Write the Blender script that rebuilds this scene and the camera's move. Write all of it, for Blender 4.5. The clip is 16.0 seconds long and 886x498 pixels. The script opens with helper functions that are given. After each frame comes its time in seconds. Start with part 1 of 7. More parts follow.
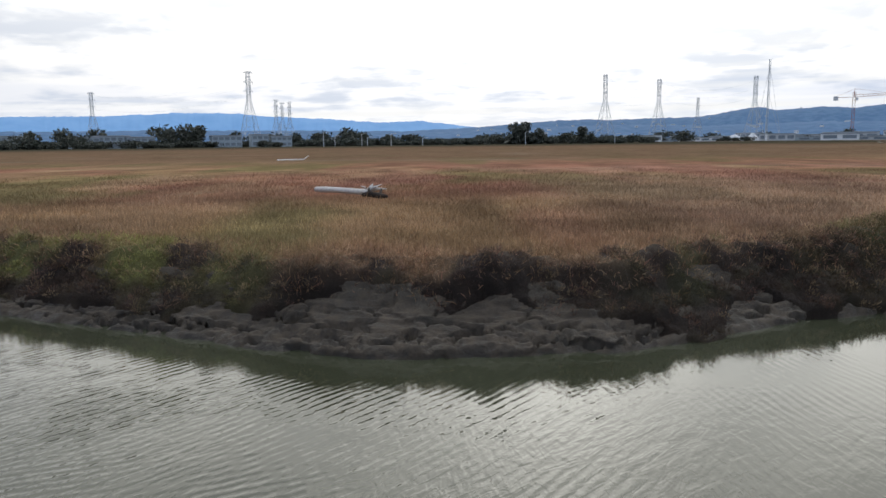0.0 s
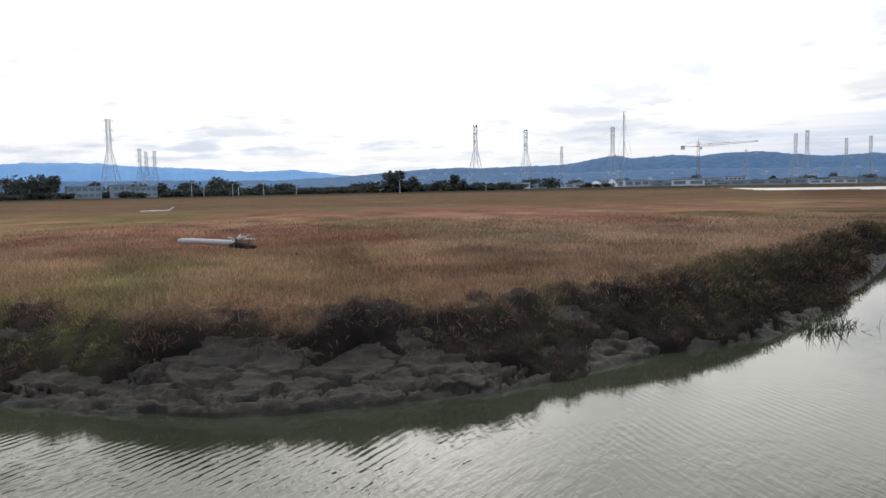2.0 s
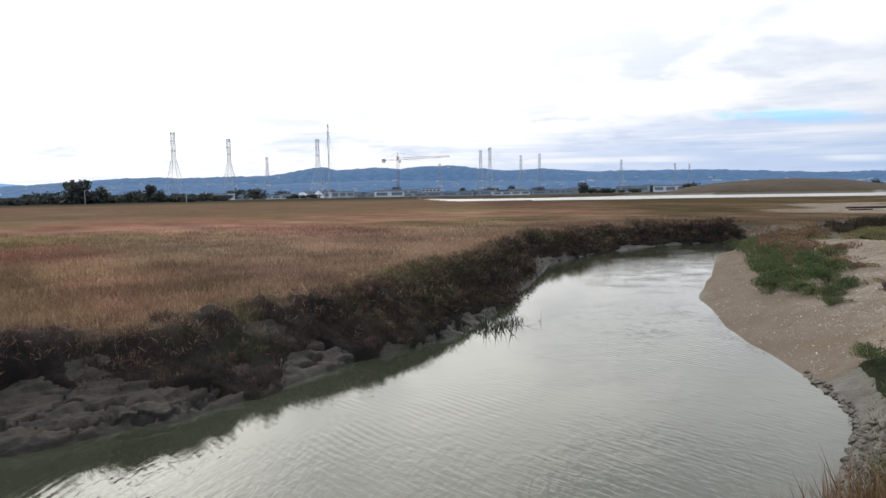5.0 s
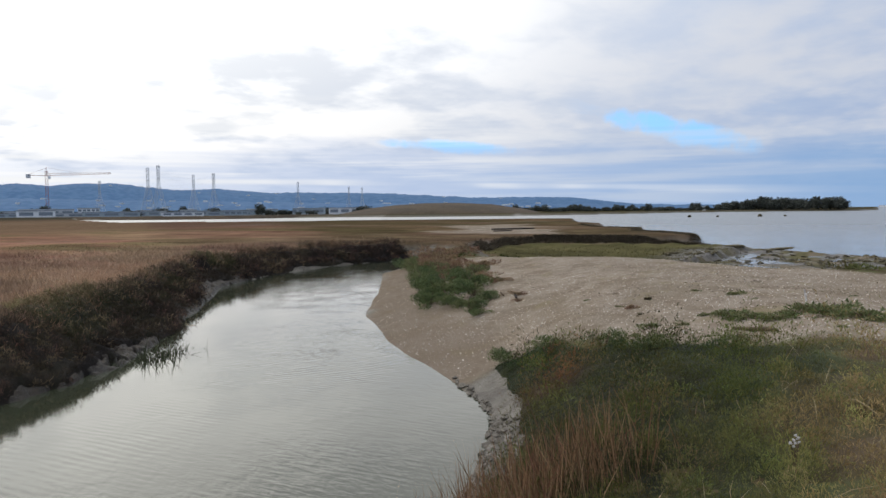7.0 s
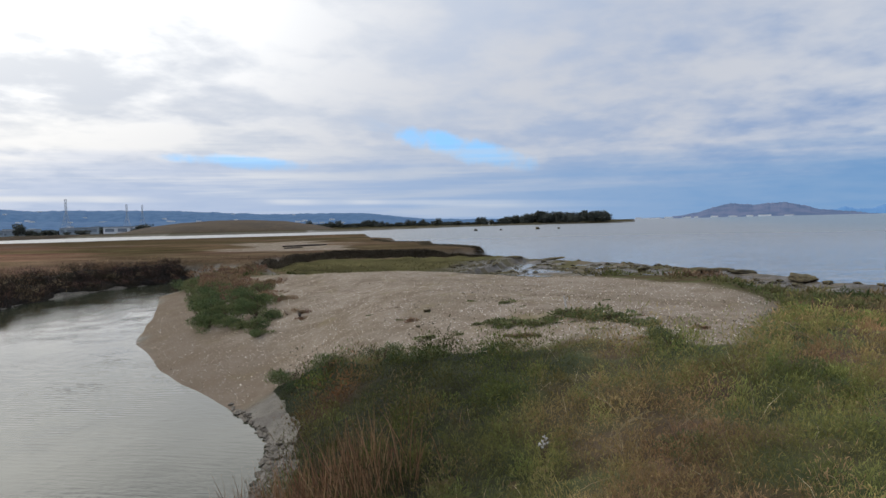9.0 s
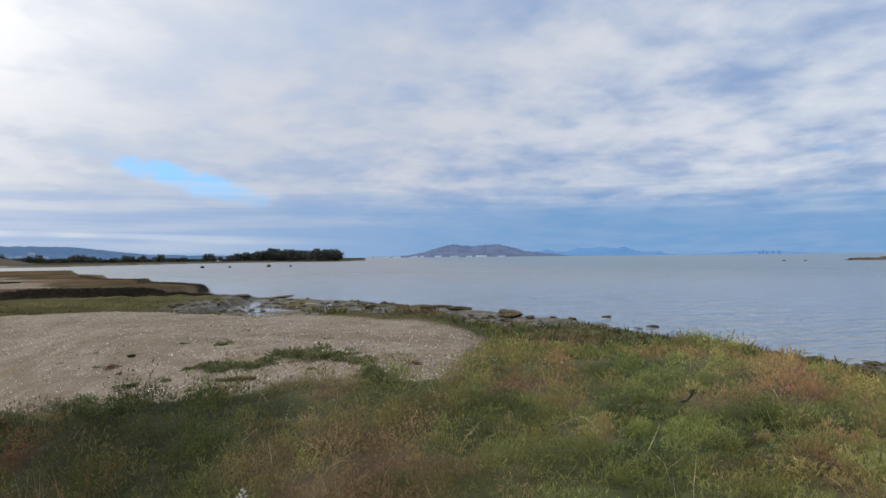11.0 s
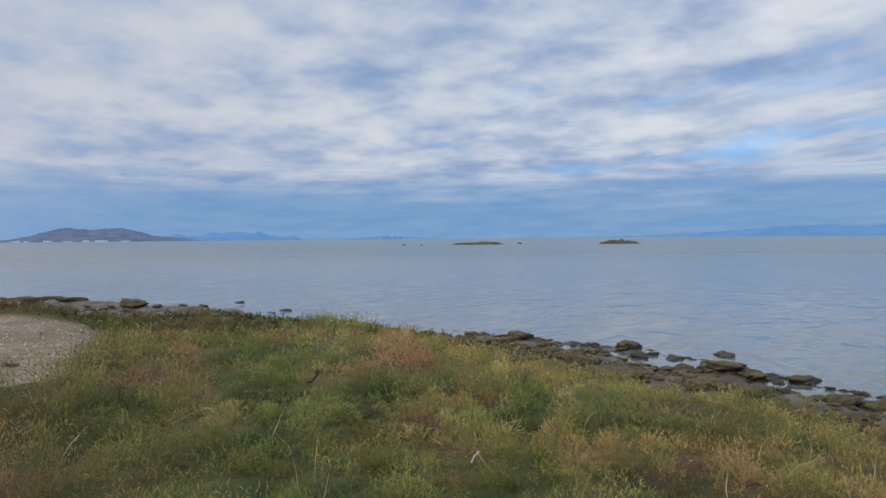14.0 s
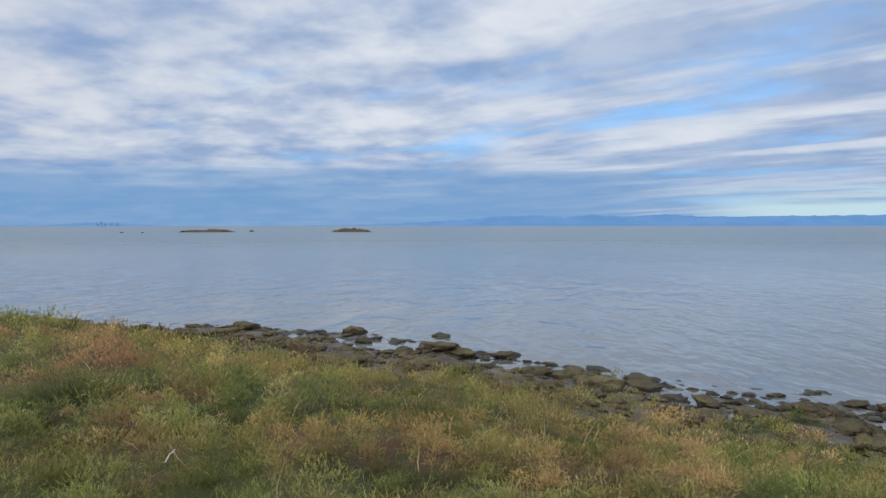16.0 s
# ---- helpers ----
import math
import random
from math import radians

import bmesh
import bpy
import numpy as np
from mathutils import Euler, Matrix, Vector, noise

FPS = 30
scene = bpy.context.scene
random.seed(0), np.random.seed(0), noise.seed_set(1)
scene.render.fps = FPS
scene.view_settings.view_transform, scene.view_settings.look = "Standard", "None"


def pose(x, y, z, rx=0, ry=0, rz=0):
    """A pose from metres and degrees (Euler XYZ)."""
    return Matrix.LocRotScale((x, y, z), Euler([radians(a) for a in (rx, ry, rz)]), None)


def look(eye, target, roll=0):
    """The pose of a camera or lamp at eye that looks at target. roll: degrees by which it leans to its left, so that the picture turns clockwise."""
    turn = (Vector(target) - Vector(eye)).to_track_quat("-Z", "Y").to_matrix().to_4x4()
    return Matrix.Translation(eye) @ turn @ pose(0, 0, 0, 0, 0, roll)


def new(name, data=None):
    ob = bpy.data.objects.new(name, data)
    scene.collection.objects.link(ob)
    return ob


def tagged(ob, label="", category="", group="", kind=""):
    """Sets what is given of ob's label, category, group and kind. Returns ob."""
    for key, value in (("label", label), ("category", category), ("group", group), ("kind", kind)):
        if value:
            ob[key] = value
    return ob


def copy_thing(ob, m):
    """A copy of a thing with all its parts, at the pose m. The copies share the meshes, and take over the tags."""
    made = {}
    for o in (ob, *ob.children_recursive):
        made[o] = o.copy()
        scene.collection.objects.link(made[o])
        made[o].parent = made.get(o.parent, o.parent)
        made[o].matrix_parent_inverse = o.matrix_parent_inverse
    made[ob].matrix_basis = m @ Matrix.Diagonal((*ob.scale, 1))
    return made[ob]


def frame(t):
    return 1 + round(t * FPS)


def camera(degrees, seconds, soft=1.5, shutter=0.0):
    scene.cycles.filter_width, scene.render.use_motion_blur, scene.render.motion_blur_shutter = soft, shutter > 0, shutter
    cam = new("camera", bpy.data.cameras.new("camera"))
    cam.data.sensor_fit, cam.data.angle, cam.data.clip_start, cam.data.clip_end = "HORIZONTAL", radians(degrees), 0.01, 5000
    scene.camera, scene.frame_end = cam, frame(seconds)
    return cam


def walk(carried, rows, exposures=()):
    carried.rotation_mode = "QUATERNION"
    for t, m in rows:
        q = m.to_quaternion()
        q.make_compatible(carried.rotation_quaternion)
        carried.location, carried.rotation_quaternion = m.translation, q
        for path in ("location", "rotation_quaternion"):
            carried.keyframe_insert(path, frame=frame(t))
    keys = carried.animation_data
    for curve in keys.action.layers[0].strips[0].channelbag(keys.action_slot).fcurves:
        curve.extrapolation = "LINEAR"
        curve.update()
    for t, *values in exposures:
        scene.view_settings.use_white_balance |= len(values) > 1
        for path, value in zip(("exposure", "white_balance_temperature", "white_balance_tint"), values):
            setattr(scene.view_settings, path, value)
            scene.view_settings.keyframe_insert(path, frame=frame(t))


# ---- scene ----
cam = camera(62.9, 16.0)
EYE = 3.0  # above the water, metres
# seconds, x, y, z from the first eye, yaw, pitch, roll
ROWS = [
    (0.0, -0.000, -0.000, -0.000, -0.00, -8.45, 0.60),
    (0.5, 0.048, 0.009, 0.007, -2.30, -7.49, 0.80),
    (1.0, 0.093, 0.012, 0.009, -4.60, -6.16, 1.06),
    (1.5, 0.133, 0.011, 0.006, -7.00, -5.41, 1.24),
    (2.0, 0.177, 0.005, -0.002, -9.79, -4.83, 1.14),
    (2.5, 0.231, -0.004, -0.006, -12.57, -4.83, 1.32),
    (3.0, 0.281, -0.017, -0.004, -15.56, -4.49, 1.26),
    (5.5, 0.493, -0.106, 0.031, -38.90, -3.91, 0.96),
    (6.0, 0.549, -0.152, 0.036, -45.87, -3.11, 0.93),
    (6.5, 0.596, -0.190, 0.031, -51.97, -2.90, 0.89),
    (7.0, 0.636, -0.210, 0.025, -57.65, -3.04, 0.55),
    (7.5, 0.684, -0.231, 0.012, -62.07, -3.53, 0.94),
    (8.0, 0.761, -0.287, 0.017, -66.22, -3.62, 1.44),
    (10.5, 1.095, -0.560, 0.002, -88.10, 0.62, 0.66),
    (11.0, 1.122, -0.597, 0.006, -94.70, 0.61, 0.59),
    (11.5, 1.141, -0.612, 0.010, -100.77, 0.91, 0.31),
    (12.0, 1.163, -0.623, 0.004, -106.08, 0.59, 0.42),
    (12.5, 1.185, -0.640, -0.003, -110.46, -0.55, 0.44),
    (13.0, 1.199, -0.658, -0.005, -114.98, -0.74, 0.36),
    (13.5, 1.203, -0.671, -0.007, -119.11, -0.82, 0.38),
    (14.0, 1.179, -0.691, -0.002, -122.97, -0.84, 0.48),
    (14.5, 1.137, -0.714, 0.002, -129.79, -0.67, 0.40),
    (15.0, 1.094, -0.761, 0.002, -136.25, -0.84, 0.66),
    (15.5, 1.065, -0.800, -0.002, -140.37, -1.62, 0.22),
    (16.0, 1.050, -0.833, -0.007, -143.78, -1.87, 0.02),
]
walk(cam, [(t, pose(x, y, EYE + z, 90 + pitch, roll, yaw)) for t, x, y, z, yaw, pitch, roll in ROWS],
     exposures=[(0.0, 0.0), (3.0, 0.0), (5.3, 0.17), (6.1, 0.14), (7.0, 0.0), (8.0, -0.14), (10.4, -0.07), (11.0, -0.05), (12.2, -0.08), (13.5, -0.16), (15.0, -0.14), (16.0, -0.06)])

# ---------------------------------------------------------------- sky and sun
SUN_AZ, SUN_EL = 7.5, 22.0


def heading(az, el=0.0):
    a, e = radians(az), radians(el)
    return Vector((math.sin(a) * math.cos(e), math.cos(a) * math.cos(e), math.sin(e)))


class Nodes:
    """A short way to write node trees."""

    def __init__(self, tree):
        self.tree = tree
        tree.nodes.clear()

    def add(self, kind, **kw):
        n = self.tree.nodes.new(kind)
        for k, v in kw.items():
            setattr(n, k, v)
        return n

    def put(self, socket, v):
        if hasattr(v, "links") or hasattr(v, "is_linked"):
            self.tree.links.new(v, socket)
        else:
            if hasattr(socket.default_value, "__len__") and hasattr(v, "__len__") and len(socket.default_value) == 4 and len(v) == 3:
                v = (*v, 1)
            socket.default_value = v

    def math(self, op, a, b=0.0, c=0.0, clamp=False):
        n = self.add("ShaderNodeMath", operation=op, use_clamp=clamp)
        for s, v in zip(n.inputs, (a, b, c)):
            self.put(s, v)
        return n.outputs[0]

    def vec(self, op, a, b=(0, 0, 0)):
        n = self.add("ShaderNodeVectorMath", operation=op)
        self.put(n.inputs[0], a)
        self.put(n.inputs[1], b)
        return n.outputs["Value"] if op in ("DOT_PRODUCT", "LENGTH", "DISTANCE") else n.outputs[0]

    def mix(self, f, a, b, mode="MIX"):
        n = self.add("ShaderNodeMix", data_type="RGBA", blend_type=mode)
        self.put(n.inputs[0], f)
        self.put(n.inputs[6], a)
        self.put(n.inputs[7], b)
        return n.outputs[2]

    def step(self, v, lo, hi, a=0.0, b=1.0):
        n = self.add("ShaderNodeMapRange", interpolation_type="SMOOTHSTEP")
        for s, q in zip(n.inputs, (v, lo, hi, a, b)):
            self.put(s, q)
        return n.outputs[0]

    def noise(self, vector, scale, detail=4.0, rough=0.55, distortion=0.0):
        n = self.add("ShaderNodeTexNoise")
        self.put(n.inputs["Vector"], vector)
        n.inputs["Scale"].default_value, n.inputs["Detail"].default_value = scale, detail
        n.inputs["Roughness"].default_value, n.inputs["Distortion"].default_value = rough, distortion
        return n.outputs[0]

    def voronoi(self, vector, scale, out="Distance", feature="F1"):
        n = self.add("ShaderNodeTexVoronoi", feature=feature)
        self.put(n.inputs["Vector"], vector)
        n.inputs["Scale"].default_value = scale
        return n.outputs[out]

    def xyz(self, v):
        n = self.add("ShaderNodeSeparateXYZ")
        self.put(n.inputs[0], v)
        return n.outputs

    def join(self, x, y, z):
        n = self.add("ShaderNodeCombineXYZ")
        for s, v in zip(n.inputs, (x, y, z)):
            self.put(s, v)
        return n.outputs[0]


def build_sky():
    world = bpy.data.worlds.new("sky")
    world.use_nodes = True
    scene.world = world
    k = Nodes(world.node_tree)
    way = k.vec("NORMALIZE", k.add("ShaderNodeTexCoord").outputs["Generated"])
    x, y, z = k.xyz(way)
    air = k.add("ShaderNodeTexSky", sky_type="NISHITA", sun_disc=False)
    air.sun_elevation, air.sun_rotation = radians(SUN_EL), radians(SUN_AZ)
    blue = k.vec("MULTIPLY", air.outputs[0], (0.035, 0.05, 0.07))
    up = k.math("ADD", k.math("MAXIMUM", z, 0.0), 0.075)
    u, v = k.math("DIVIDE", x, up), k.math("DIVIDE", y, up)
    # the streets of cloud run towards an azimuth of about 97 degrees
    a = radians(97)
    along = k.math("ADD", k.math("MULTIPLY", u, math.sin(a)), k.math("MULTIPLY", v, math.cos(a)))
    across = k.math("SUBTRACT", k.math("MULTIPLY", v, math.sin(a)), k.math("MULTIPLY", u, math.cos(a)))
    sheet = k.join(k.math("MULTIPLY", along, 0.85), across, 0.0)
    broad = k.noise(sheet, 0.42, 3.0, 0.5, 0.3)
    fine = k.noise(sheet, 1.15, 5.0, 0.54, 0.2)
    # puffs of the layer, less foreshortened
    tall = k.math("ADD", k.math("MAXIMUM", z, 0.0), 0.20)
    px, py = k.math("DIVIDE", x, tall), k.math("DIVIDE", y, tall)
    puff = k.noise(k.join(px, py, 3.0), 2.6, 3.0, 0.48, 0.15)
    wisps = k.noise(k.join(px, py, 9.0), 6.5, 4.0, 0.55, 0.2)
    lit = k.math("ADD", k.math("ADD", k.math("MULTIPLY", broad, 0.30), k.math("MULTIPLY", fine, 0.56)), k.math("ADD", k.math("MULTIPLY", puff, 0.52), k.math("MULTIPLY", wisps, 0.32)))
    toward = k.vec("DOT_PRODUCT", way, tuple(heading(SUN_AZ, SUN_EL)))
    glow = k.step(toward, -0.15, 1.0)
    lit = k.step(lit, k.math("ADD", 0.65, k.math("MULTIPLY", glow, 0.05)), k.math("SUBTRACT", 1.04, k.math("MULTIPLY", glow, 0.13)))
    away = k.step(k.vec("DOT_PRODUCT", way, tuple(heading(172))), 0.1, 0.95)
    # long bright streets of cloud away from the sun
    lane = k.step(k.vec("DOT_PRODUCT", way, tuple(heading(175))), 0.78, 0.98)
    street = k.noise(k.join(k.math("MULTIPLY", along, 0.30), k.math("ADD", across, k.math("MULTIPLY", wisps, 0.10)), 7.0), 1.9, 4.5, 0.52, 0.2)
    lit = k.math("ADD", k.math("MULTIPLY", lit, k.math("SUBTRACT", 1.0, k.math("MULTIPLY", lane, 0.65))), k.math("MULTIPLY", k.step(street, 0.40, 0.64), k.math("MULTIPLY", lane, 0.62)))
    high = k.step(z, 0.05, 0.29)
    core = k.math("ADD", k.math("MULTIPLY", k.math("POWER", k.math("MAXIMUM", toward, 0.0), 10.0), k.math("ADD", 0.12, k.math("MULTIPLY", high, 0.26))),
                  k.math("MULTIPLY", k.math("POWER", k.math("MAXIMUM", toward, 0.0), 110.0), 0.8))
    grey = k.mix(glow, (0.265, 0.39, 0.635), k.mix(high, (0.70, 0.74, 0.81), (0.94, 0.96, 0.99)))
    white = k.mix(k.math("POWER", glow, 3.6), (0.625, 0.660, 0.740), k.mix(high, (1.18, 1.15, 1.11), (1.95, 1.93, 1.85)))
    white = k.vec("ADD", white, k.vec("MULTIPLY", k.join(away, away, away), (0.15, 0.16, 0.15)))
    cloud = k.mix(lit, grey, white)
    cloud = k.vec("ADD", cloud, k.vec("MULTIPLY", k.join(core, core, core), (1.9, 1.85, 1.72)))
    # thinner cover away from the sun, and a few blue gaps
    cover = k.math("ADD", k.math("MULTIPLY", k.math("ADD", k.math("MULTIPLY", fine, 0.55), k.math("MULTIPLY", street, 0.45)), 0.75), k.math("MULTIPLY", broad, 0.45))
    cover = k.step(k.math("SUBTRACT", cover, k.math("MULTIPLY", away, 0.095)), 0.27, 0.50)
    cover = k.math("MAXIMUM", cover, k.math("MULTIPLY", glow, 1.6, clamp=True))
    for az, el, wide, tall, tip in ((75.6, 5.75, 5.2, 0.95, -15.0), (58.3, 5.0, 5.0, 0.5, -4.0)):
        h = heading(az)
        side = k.vec("DOT_PRODUCT", way, tuple(heading(az + 90)))
        lift = k.math("SUBTRACT", z, math.sin(radians(el)))
        rise = k.math("SUBTRACT", k.math("MULTIPLY", lift, math.cos(radians(tip))), k.math("MULTIPLY", side, math.sin(radians(tip))))
        side = k.math("ADD", k.math("MULTIPLY", side, math.cos(radians(tip))), k.math("MULTIPLY", lift, math.sin(radians(tip))))
        wob = k.math("MULTIPLY", k.math("SUBTRACT", k.noise(way, 26.0, 5.0, 0.6), 0.5), 3.2)
        q = k.math("ADD", k.math("POWER", k.math("ABSOLUTE", k.math("DIVIDE", side, math.sin(radians(wide)))), 2.0),
                   k.math("POWER", k.math("ABSOLUTE", k.math("DIVIDE", rise, math.sin(radians(tall)))), 2.0))
        gap = k.math("MULTIPLY", k.step(k.math("ADD", q, wob), 1.5, 0.1), 0.95)
        gap = k.math("MULTIPLY", gap, k.step(k.vec("DOT_PRODUCT", way, tuple(h)), 0.9, 0.95))
        cover = k.math("MULTIPLY", cover, k.math("SUBTRACT", 1.0, gap))
    sky = k.mix(cover, k.vec("ADD", blue, (0.20, 0.47, 0.85)), cloud)
    # dull blue layer of far cloud above the horizon, with a bright rift
    rag = k.noise(k.join(k.math("MULTIPLY", x, 2.2), k.math("MULTIPLY", y, 2.2), k.math("MULTIPLY", z, 55.0)), 1.0, 5.0, 0.55)
    low = k.math("ADD", z, k.math("MULTIPLY", k.math("SUBTRACT", rag, 0.5), 0.095))
    bank_side = k.step(k.vec("DOT_PRODUCT", way, tuple(heading(112))), -0.35, 0.75)
    bank = k.math("MULTIPLY", k.step(low, 0.110, 0.040), k.math("MULTIPLY", k.math("ADD", 0.25, k.math("MULTIPLY", bank_side, 0.62)), k.step(k.vec("DOT_PRODUCT", way, tuple(heading(180))), 0.88, 0.985, 1.0, 0.45)))
    bank_col = k.mix(k.math("MULTIPLY", glow, 1.2, clamp=True), (0.172, 0.355, 0.635), (0.46, 0.57, 0.79))
    sky = k.mix(bank, sky, bank_col)
    streak = k.math("MULTIPLY", k.step(rag, 0.44, 0.62), k.math("MULTIPLY", k.step(z, 0.19, 0.09), k.step(glow, 0.15, 0.5, 0.0, 0.50)))
    sky = k.mix(streak, sky, k.mix(k.step(glow, 0.5, 0.85), (0.60, 0.66, 0.76), (1.0, 1.0, 0.99)))
    drop = k.math("ADD", 0.008, k.math("MULTIPLY", k.vec("DOT_PRODUCT", way, tuple(heading(20))), 0.034))
    torn = k.step(k.noise(k.join(k.math("MULTIPLY", x, 3.4), k.math("MULTIPLY", y, 3.4), 2.0), 1.0, 3.0, 0.5), 0.40, 0.56)
    rift = k.math("MULTIPLY", k.step(k.math("ABSOLUTE", k.math("SUBTRACT", k.math("ADD", z, k.math("MULTIPLY", k.math("SUBTRACT", rag, 0.5), 0.012)), drop)), 0.006, 0.001),
                  k.math("MULTIPLY", torn, k.step(glow, 0.10, 0.75, 0.0, 0.65)))
    sky = k.mix(rift, sky, (0.95, 0.95, 0.94))
    # clear pale strip under the cloud far from the sun
    clear = k.math("MULTIPLY", k.step(low, 0.052, 0.026), k.step(k.vec("DOT_PRODUCT", way, tuple(heading(180))), 0.945, 0.985))
    sky = k.mix(clear, sky, (0.56, 0.76, 0.84))
    # an overcast sky is brightest overhead
    over = k.step(z, 0.36, 0.85, 1.0, 2.1)
    sky = k.vec("MULTIPLY", sky, k.join(over, over, over))
    back = k.add("ShaderNodeBackground")
    k.put(back.inputs[0], sky)
    back.inputs[1].default_value = 1.0
    out = k.add("ShaderNodeOutputWorld")
    k.tree.links.new(back.outputs[0], out.inputs[0])


build_sky()
sun = new("sun", bpy.data.lights.new("sun", "SUN"))
sun.data.energy, sun.data.angle, sun.data.color = 0.5, radians(110), (1.0, 0.95, 0.88)
sun.matrix_world = look(heading(SUN_AZ, SUN_EL) * 50, (0, 0, 0))

# ---------------------------------------------------------------- materials


def material(name, fill):
    m = bpy.data.materials.new(name)
    m.use_nodes = True
    k = Nodes(m.node_tree)
    out = k.add("ShaderNodeOutputMaterial")
    fill(k, out)
    return m


def solid(k, out, color, rough=0.7, bump=None, height=0.02, metal=0.0, spec=0.5):
    p = k.add("ShaderNodeBsdfPrincipled")
    k.put(p.inputs["Base Color"], color)
    k.put(p.inputs["Roughness"], rough)
    p.inputs["Metallic"].default_value = metal
    p.inputs["Specular IOR Level"].default_value = spec
    if bump is not None:
        b = k.add("ShaderNodeBump")
        b.inputs["Strength"].default_value = 1.0
        b.inputs["Distance"].default_value = height
        k.put(b.inputs["Height"], bump)
        k.tree.links.new(b.outputs[0], p.inputs["Normal"])
    k.tree.links.new(p.outputs[0], out.inputs[0])
    return p


def where(k):
    return k.add("ShaderNodeNewGeometry").outputs["Position"]


def attr(k, name):
    return k.add("ShaderNodeAttribute", attribute_name=name).outputs


def ground_fill(k, out):
    pos = where(k)
    zone = attr(k, "zone")["Color"]
    shell, mud, dry = k.xyz(zone)
    big, mid, small = k.noise(pos, 0.25, 4), k.noise(pos, 2.2, 5), k.noise(pos, 22.0, 5, 0.65)
    speck = k.voronoi(pos, 19.0)
    chip = k.voronoi(pos, 19.0, "Color")
    sand = k.mix(k.step(k.math("ADD", k.math("MULTIPLY", mid, 0.4), k.math("MULTIPLY", small, 0.6)), 0.25, 0.75), (0.116, 0.090, 0.066), (0.195, 0.156, 0.118))
    sand = k.mix(k.math("MULTIPLY", k.step(speck, 0.34, 0.2), k.step(k.xyz(chip)[0], 0.55, 0.75)), sand, (0.66, 0.61, 0.54))
    sand = k.mix(k.math("MULTIPLY", k.step(speck, 0.34, 0.2), k.step(k.xyz(chip)[1], 0.72, 0.8)), sand, (0.15, 0.115, 0.085))
    drift = k.noise(pos, 0.55, 5, 0.6, 0.6)
    sand = k.mix(k.step(k.noise(pos, 1.6, 5, 0.7), 0.42, 0.62, 0.35, 0.0), sand, (0.27, 0.232, 0.190))
    sand = k.mix(k.step(drift, 0.46, 0.62, 0.0, 0.55), sand, (0.120, 0.094, 0.064))
    sand = k.mix(k.step(k.noise(pos, 0.9, 5, 0.65), 0.56, 0.70, 0.0, 0.55), sand, (0.150, 0.122, 0.066))
    wet = k.step(k.xyz(pos)[2], 0.70, 0.12)
    sand = k.mix(k.math("MULTIPLY", wet, 0.6), sand, (0.115, 0.088, 0.064))
    silt = k.mix(k.step(mid, 0.35, 0.62), (0.044, 0.035, 0.025), (0.082, 0.068, 0.050))
    silt = k.mix(k.step(small, 0.55, 0.75, 0.0, 0.6), silt, (0.07, 0.062, 0.055))
    fleck = k.noise(k.vec("MULTIPLY", pos, (1.0, 1.0, 0.3)), 5.0, 5, 0.7)
    coarse = k.noise(k.vec("MULTIPLY", pos, (1.0, 1.0, 0.3)), 0.9, 6, 0.7)
    vary = k.math("ADD", -0.25, k.math("ADD", k.math("MULTIPLY", fleck, 0.8), k.math("ADD", k.math("MULTIPLY", coarse, 1.0), k.math("MULTIPLY", big, 0.7))))
    tan = k.mix(1.0, attr(k, "plain")["Color"], k.join(vary, vary, vary), "MULTIPLY")
    soil = k.mix(k.step(mid, 0.4, 0.65), (0.075, 0.058, 0.034), (0.080, 0.080, 0.036))
    base = k.mix(dry, soil, tan)
    base = k.mix(k.step(small, 0.4, 0.7, 0.0, 0.5), base, k.vec("MULTIPLY", base, (0.55, 0.55, 0.5)))
    base = k.mix(mud, base, silt)
    base = k.mix(shell, base, sand)
    rough = k.math("SUBTRACT", 0.92, k.math("MULTIPLY", mud, k.math("ADD", 0.25, k.math("MULTIPLY", mid, 0.35))))
    rise = k.math("ADD", k.math("MULTIPLY", small, 0.6), k.math("ADD", k.math("MULTIPLY", mid, k.math("SUBTRACT", 1.1, k.math("MULTIPLY", shell, 0.9))), k.math("MULTIPLY", k.math("MULTIPLY", speck, shell), -0.6)))
    rise = k.math("MULTIPLY", rise, k.math("SUBTRACT", 1.0, k.math("MULTIPLY", shell, 0.6)))
    p = solid(k, out, base, rough, rise, 0.05, spec=0.35)
    k.put(p.inputs["Specular IOR Level"], k.math("MULTIPLY", mud, 0.25))


def leaf_fill(rough=0.65, through_leaf=0.3, spread=0.6):
    def fill(k, out):
        col = attr(k, "tint")["Color"]
        lum = k.add("ShaderNodeNewGeometry").outputs["Random Per Island"]
        col = k.mix(1.0, col, k.join(*[k.math("ADD", 1 - spread / 2, k.math("MULTIPLY", lum, spread))] * 3), "MULTIPLY")
        p = k.add("ShaderNodeBsdfPrincipled")
        k.put(p.inputs["Base Color"], col)
        p.inputs["Roughness"].default_value = rough
        p.inputs["Specular IOR Level"].default_value = 0.10
        t = k.add("ShaderNodeBsdfTranslucent")
        k.put(t.inputs[0], col)
        mix = k.add("ShaderNodeMixShader")
        mix.inputs[0].default_value = through_leaf
        k.tree.links.new(p.outputs[0], mix.inputs[1])
        k.tree.links.new(t.outputs[0], mix.inputs[2])
        k.tree.links.new(mix.outputs[0], out.inputs[0])
    return fill


